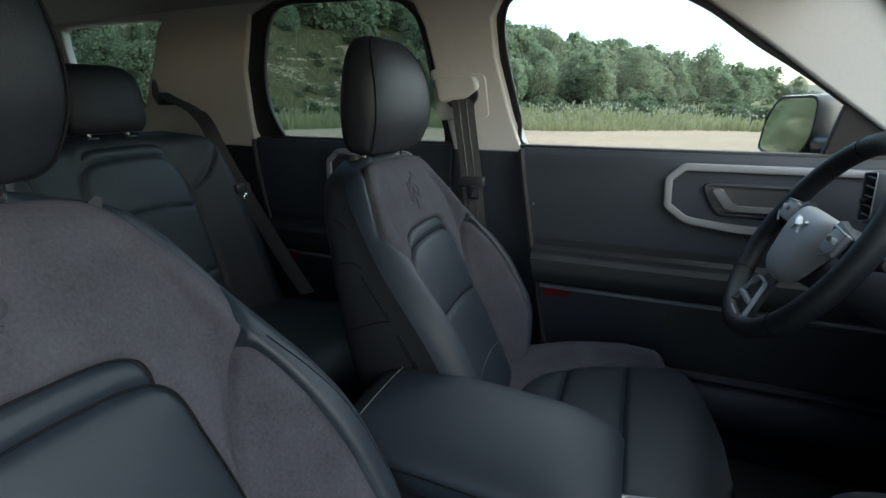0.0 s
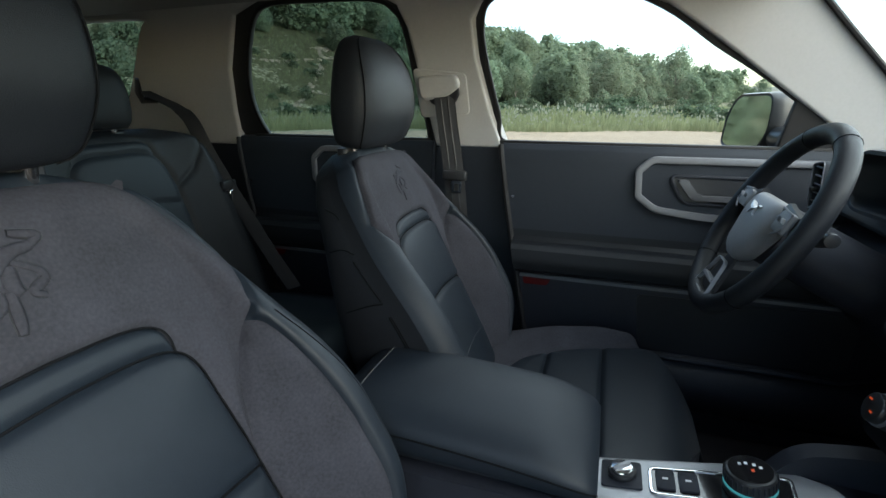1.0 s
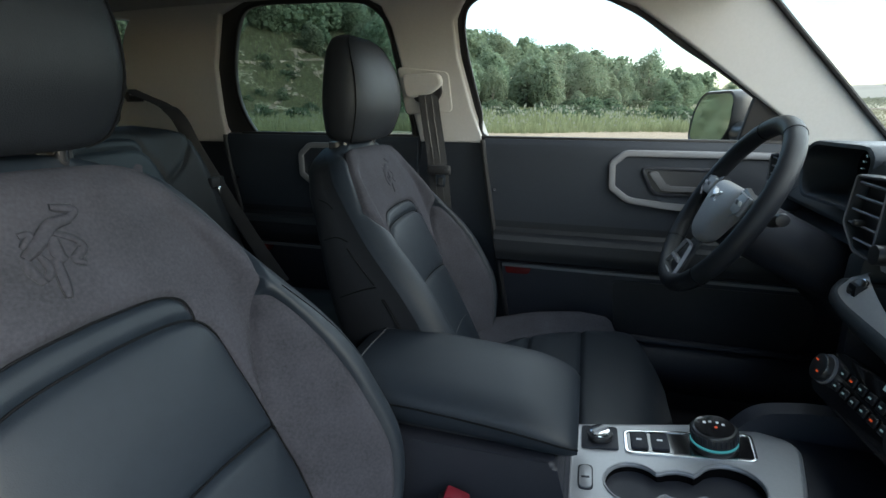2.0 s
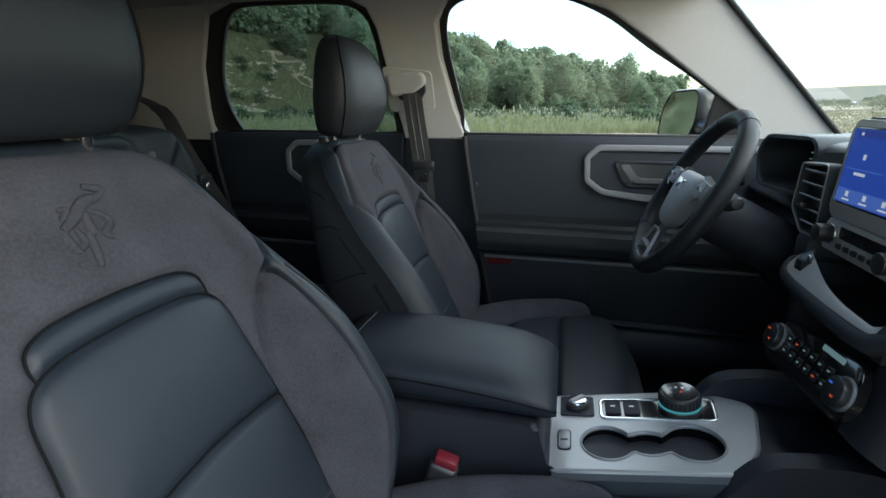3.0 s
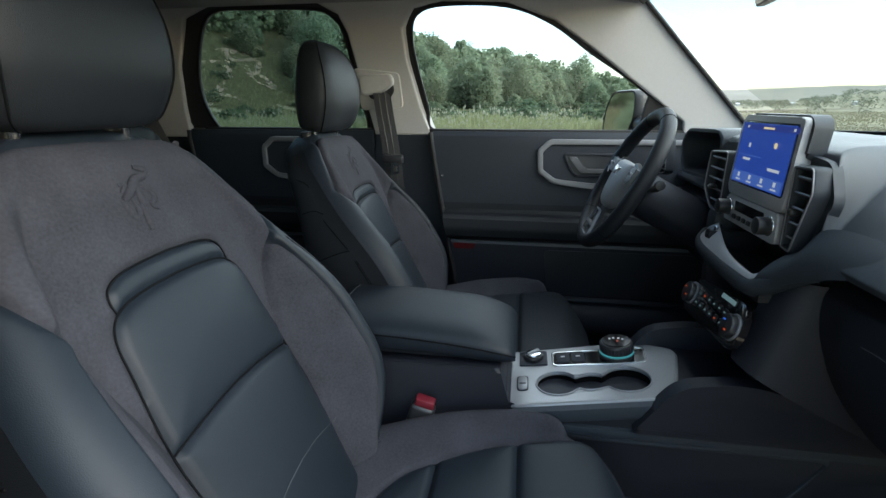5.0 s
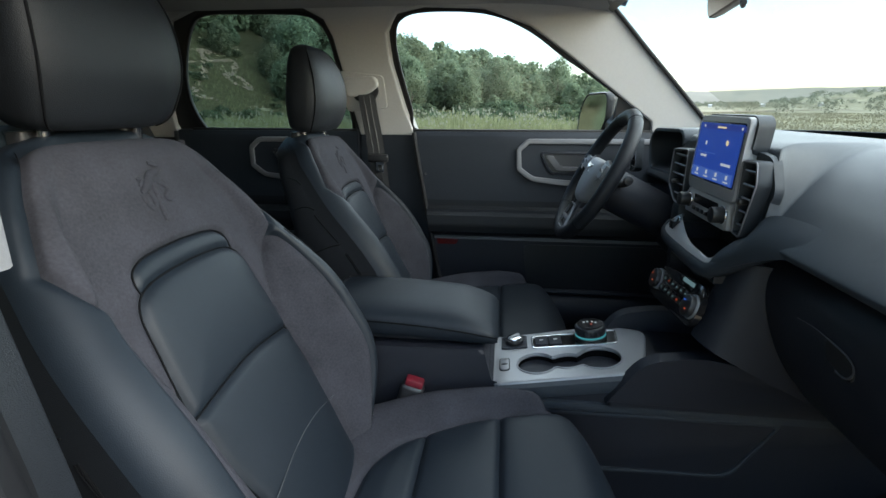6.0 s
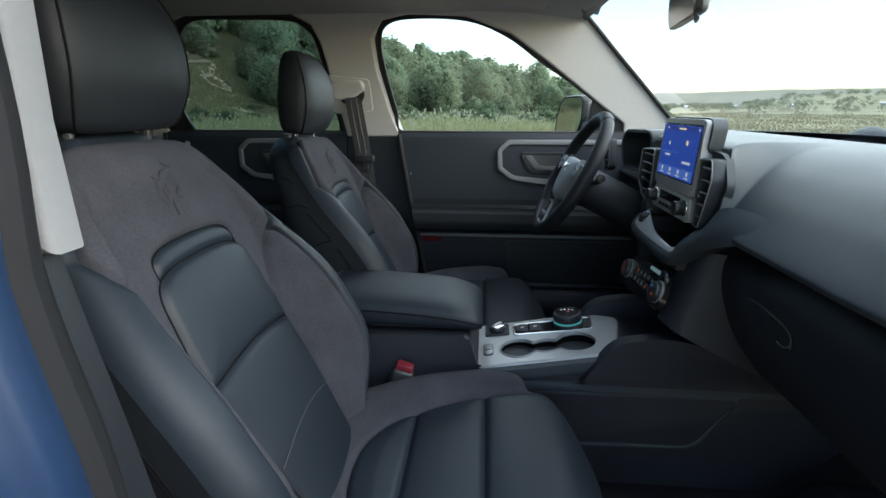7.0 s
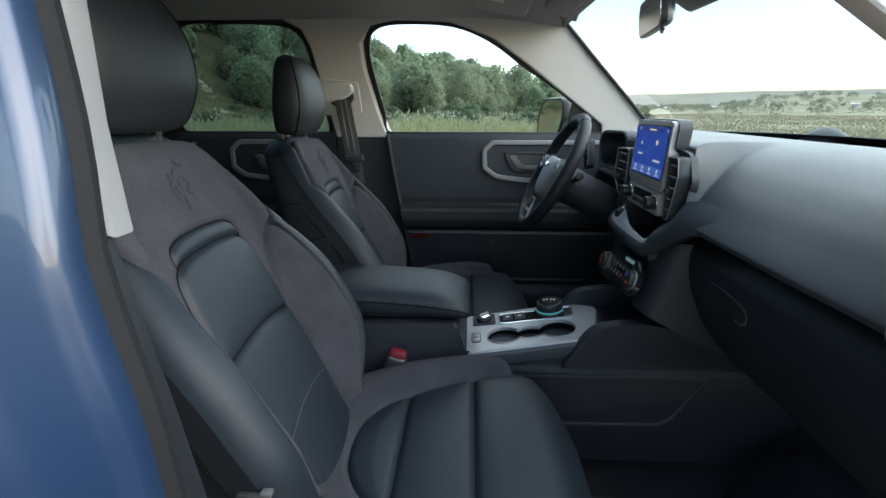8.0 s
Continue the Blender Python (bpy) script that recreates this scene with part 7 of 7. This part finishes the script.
spots = []
for k in range(420):
    a = rg.uniform(-75, 12)
    r_ = float(foot_r(a)) + rg.uniform(30, 85)
    if not bare(a, r_):
        spots.append((*polar(a, r_), rg.uniform(0.8, 1.2)))
woods("far_woods", spots, "dense green woods along the hill crest", 320, 0.36)
# Unseen woods, added to hold low sky light off the cabin.
spots = []
for k in range(50):
    a = rg.uniform(215, 250)
    spots.append((*polar(a, rg.uniform(13, 27)), rg.uniform(1.0, 1.5)))
woods("near_woods", spots, "unseen green woods added behind the parked car to hold off light", 420, 0.30)
spots = []
for k in range(260):
    a = rg.uniform(12, 80)
    r_ = rg.uniform(70, 420)
    spots.append((*polar(a, r_), rg.uniform(0.12, 0.32) * (0.7 + r_ / 260)))
woods("far_bushes", spots, "scattered bushes on the plain, haze put into their colour", 110, 0.4, m=HAZY, wide=0.75)
spots = []
for k in range(900):
    a = rg.uniform(8, 80)
    r_ = rg.uniform(380, 640)
    q = noise.noise(Vector((a * 0.45, r_ * 0.012, 1)))
    if q > -0.2:
        spots.append((*polar(a, r_), rg.uniform(0.35, 0.75) * (0.75 + q)))
woods("far_thicket", spots, "far thickets and tree lines across the plain, haze put into their colour", 80, 0.7, m=HAZY, wide=1.0)

# tall meadow grass
def meadow(name, n, a0, a1, r0, r1, hmin, hmax, m, label, width, seed=False):
    vs, fs = [], []
    for k in range(n):
        a = rg.uniform(a0, a1)
        r_ = r0 + (r1 - r0) * rg.random()**1.5
        x, y = polar(a, r_)
        if r_ < 21 + 2.5 * noise.noise(Vector((x * 0.15, y * 0.15, 9))):
            continue
        if a < -25 and r_ > 46 and rg.random() < 0.8 and any((x - u)**2 + (y - v)**2 < w * w for u, v, w in trodden):
            continue
        z = ground_z(x, y)
        clump = 0.35 + 1.15 * max(0, 0.5 + noise.noise(Vector((x * 0.22, y * 0.22, 5))))
        h = rg.uniform(hmin, hmax) * clump * (1 if a < 12 else max(0.35, 1 - (a - 12) * 0.09))
        t = rg.uniform(0, 6.28)
        lean = rg.uniform(0, 0.35) * h
        w = width * rg.uniform(0.6, 1.4) * (0.6 + r_ / 45)
        i0 = len(vs)
        lx, ly = math.cos(t) * lean, math.sin(t) * lean
        px, py = -math.cos(radians(a)) * w, math.sin(radians(a)) * w
        if seed:
            vs += [(x + lx - px, y + ly - py, z + h * 0.86), (x + lx + px, y + ly + py, z + h * 0.88), (x + lx + px * 0.5, y + ly + py * 0.5, z + h * 1.02), (x + lx - px * 0.7, y + ly - py * 0.7, z + h)]
            fs.append((i0, i0 + 1, i0 + 2, i0 + 3))
        else:
            vs += [(x - px, y - py, z - 0.05), (x + px, y + py, z - 0.05), (x + lx * 0.4 + px * 0.8, y + ly * 0.4 + py * 0.8, z + h * 0.6), (x + lx, y + ly, z + h)]
            fs.append((i0, i0 + 1, i0 + 2, i0 + 3))
    me = bpy.data.meshes.new(name)
    me.from_pydata(vs, [], fs)
    return tagged(part(name, me, m, smooth=0), label, "grass", kind="stuff")


meadow("grass", 60000, -50, 16, 18.5, 80, 0.22, 0.60, BLADES, "tall green and yellow meadow grass", 0.028)
meadow("dry_grass", 26000, 14, 60, 18.5, 110, 0.14, 0.42, DRY, "dry pale grass on the plain", 0.03)
meadow("seed_heads", 3200, -50, 50, 19, 40, 0.4, 0.75, SEEDS, "pale seed heads and small white blossoms", 0.030, True)
meadow("hill_grass", 36000, -48, -18, 46, 98, 0.16, 0.42, BRUSH, "rough green brush on the open slope", 0.13)

# far ridge across the plain
ridge = bmesh.new()
lo, mid, hi = [], [], []
for k, a in enumerate(np.arange(-20, 110, 1.0)):
    h = 26 + 0.16 * max(0, a) + 6 * noise.noise(Vector((a * 0.05, 2, 0))) + 3 * noise.noise(Vector((a * 0.3, 4, 0)))
    for lst, r_, z in ((lo, 660, -1), (mid, 740, h * 0.45), (hi, 830, h * 0.74)):
        lst.append(ridge.verts.new((*polar(a, r_), z)))
for a, b in ((lo, mid), (mid, hi)):
    for k in range(len(a) - 1):
        ridge.faces.new((a[k], a[k + 1], b[k + 1], b[k]))
# The ridge's greyed colour has the distance haze put into it.
RIDGE = mat("hazed_wooded_ridge", (0.180, 0.176, 0.150), 0.95, vary=0.2, scale=0.02, big=0.004, spec=0.0)
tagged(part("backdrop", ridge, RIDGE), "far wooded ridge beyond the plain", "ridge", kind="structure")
PALE = mat("pale_shed_wall", (0.42, 0.43, 0.43), 0.8, vary=0.1, scale=0.5)
for a, r_, w in ((21, 400, 2.2), (25.5, 390, 2.6), (30.0, 380, 3), (36.5, 400, 4)):
    x, y = polar(a, r_)
    sh = thing("shed", "low pale shed far across the plain", "shed", "far sheds", at=(x, y, ground_z(x, y)))
    sh.rotation_euler[2] = radians(-a)
    part("wall", box(w, 3, 1.6, 0.05, 1, (0, 0, 0.8)), PALE, sh)
    part("roof", prism([(-1.7, 0), (1.7, 0), (0, 0.5)], w + 0.4, Matrix.Translation((-w / 2 - 0.2, 0, 1.6)) @ Matrix(((0, 0, 1, 0), (1, 0, 0, 0), (0, 1, 0, 0), (0, 0, 0, 1)))), PALE, sh)
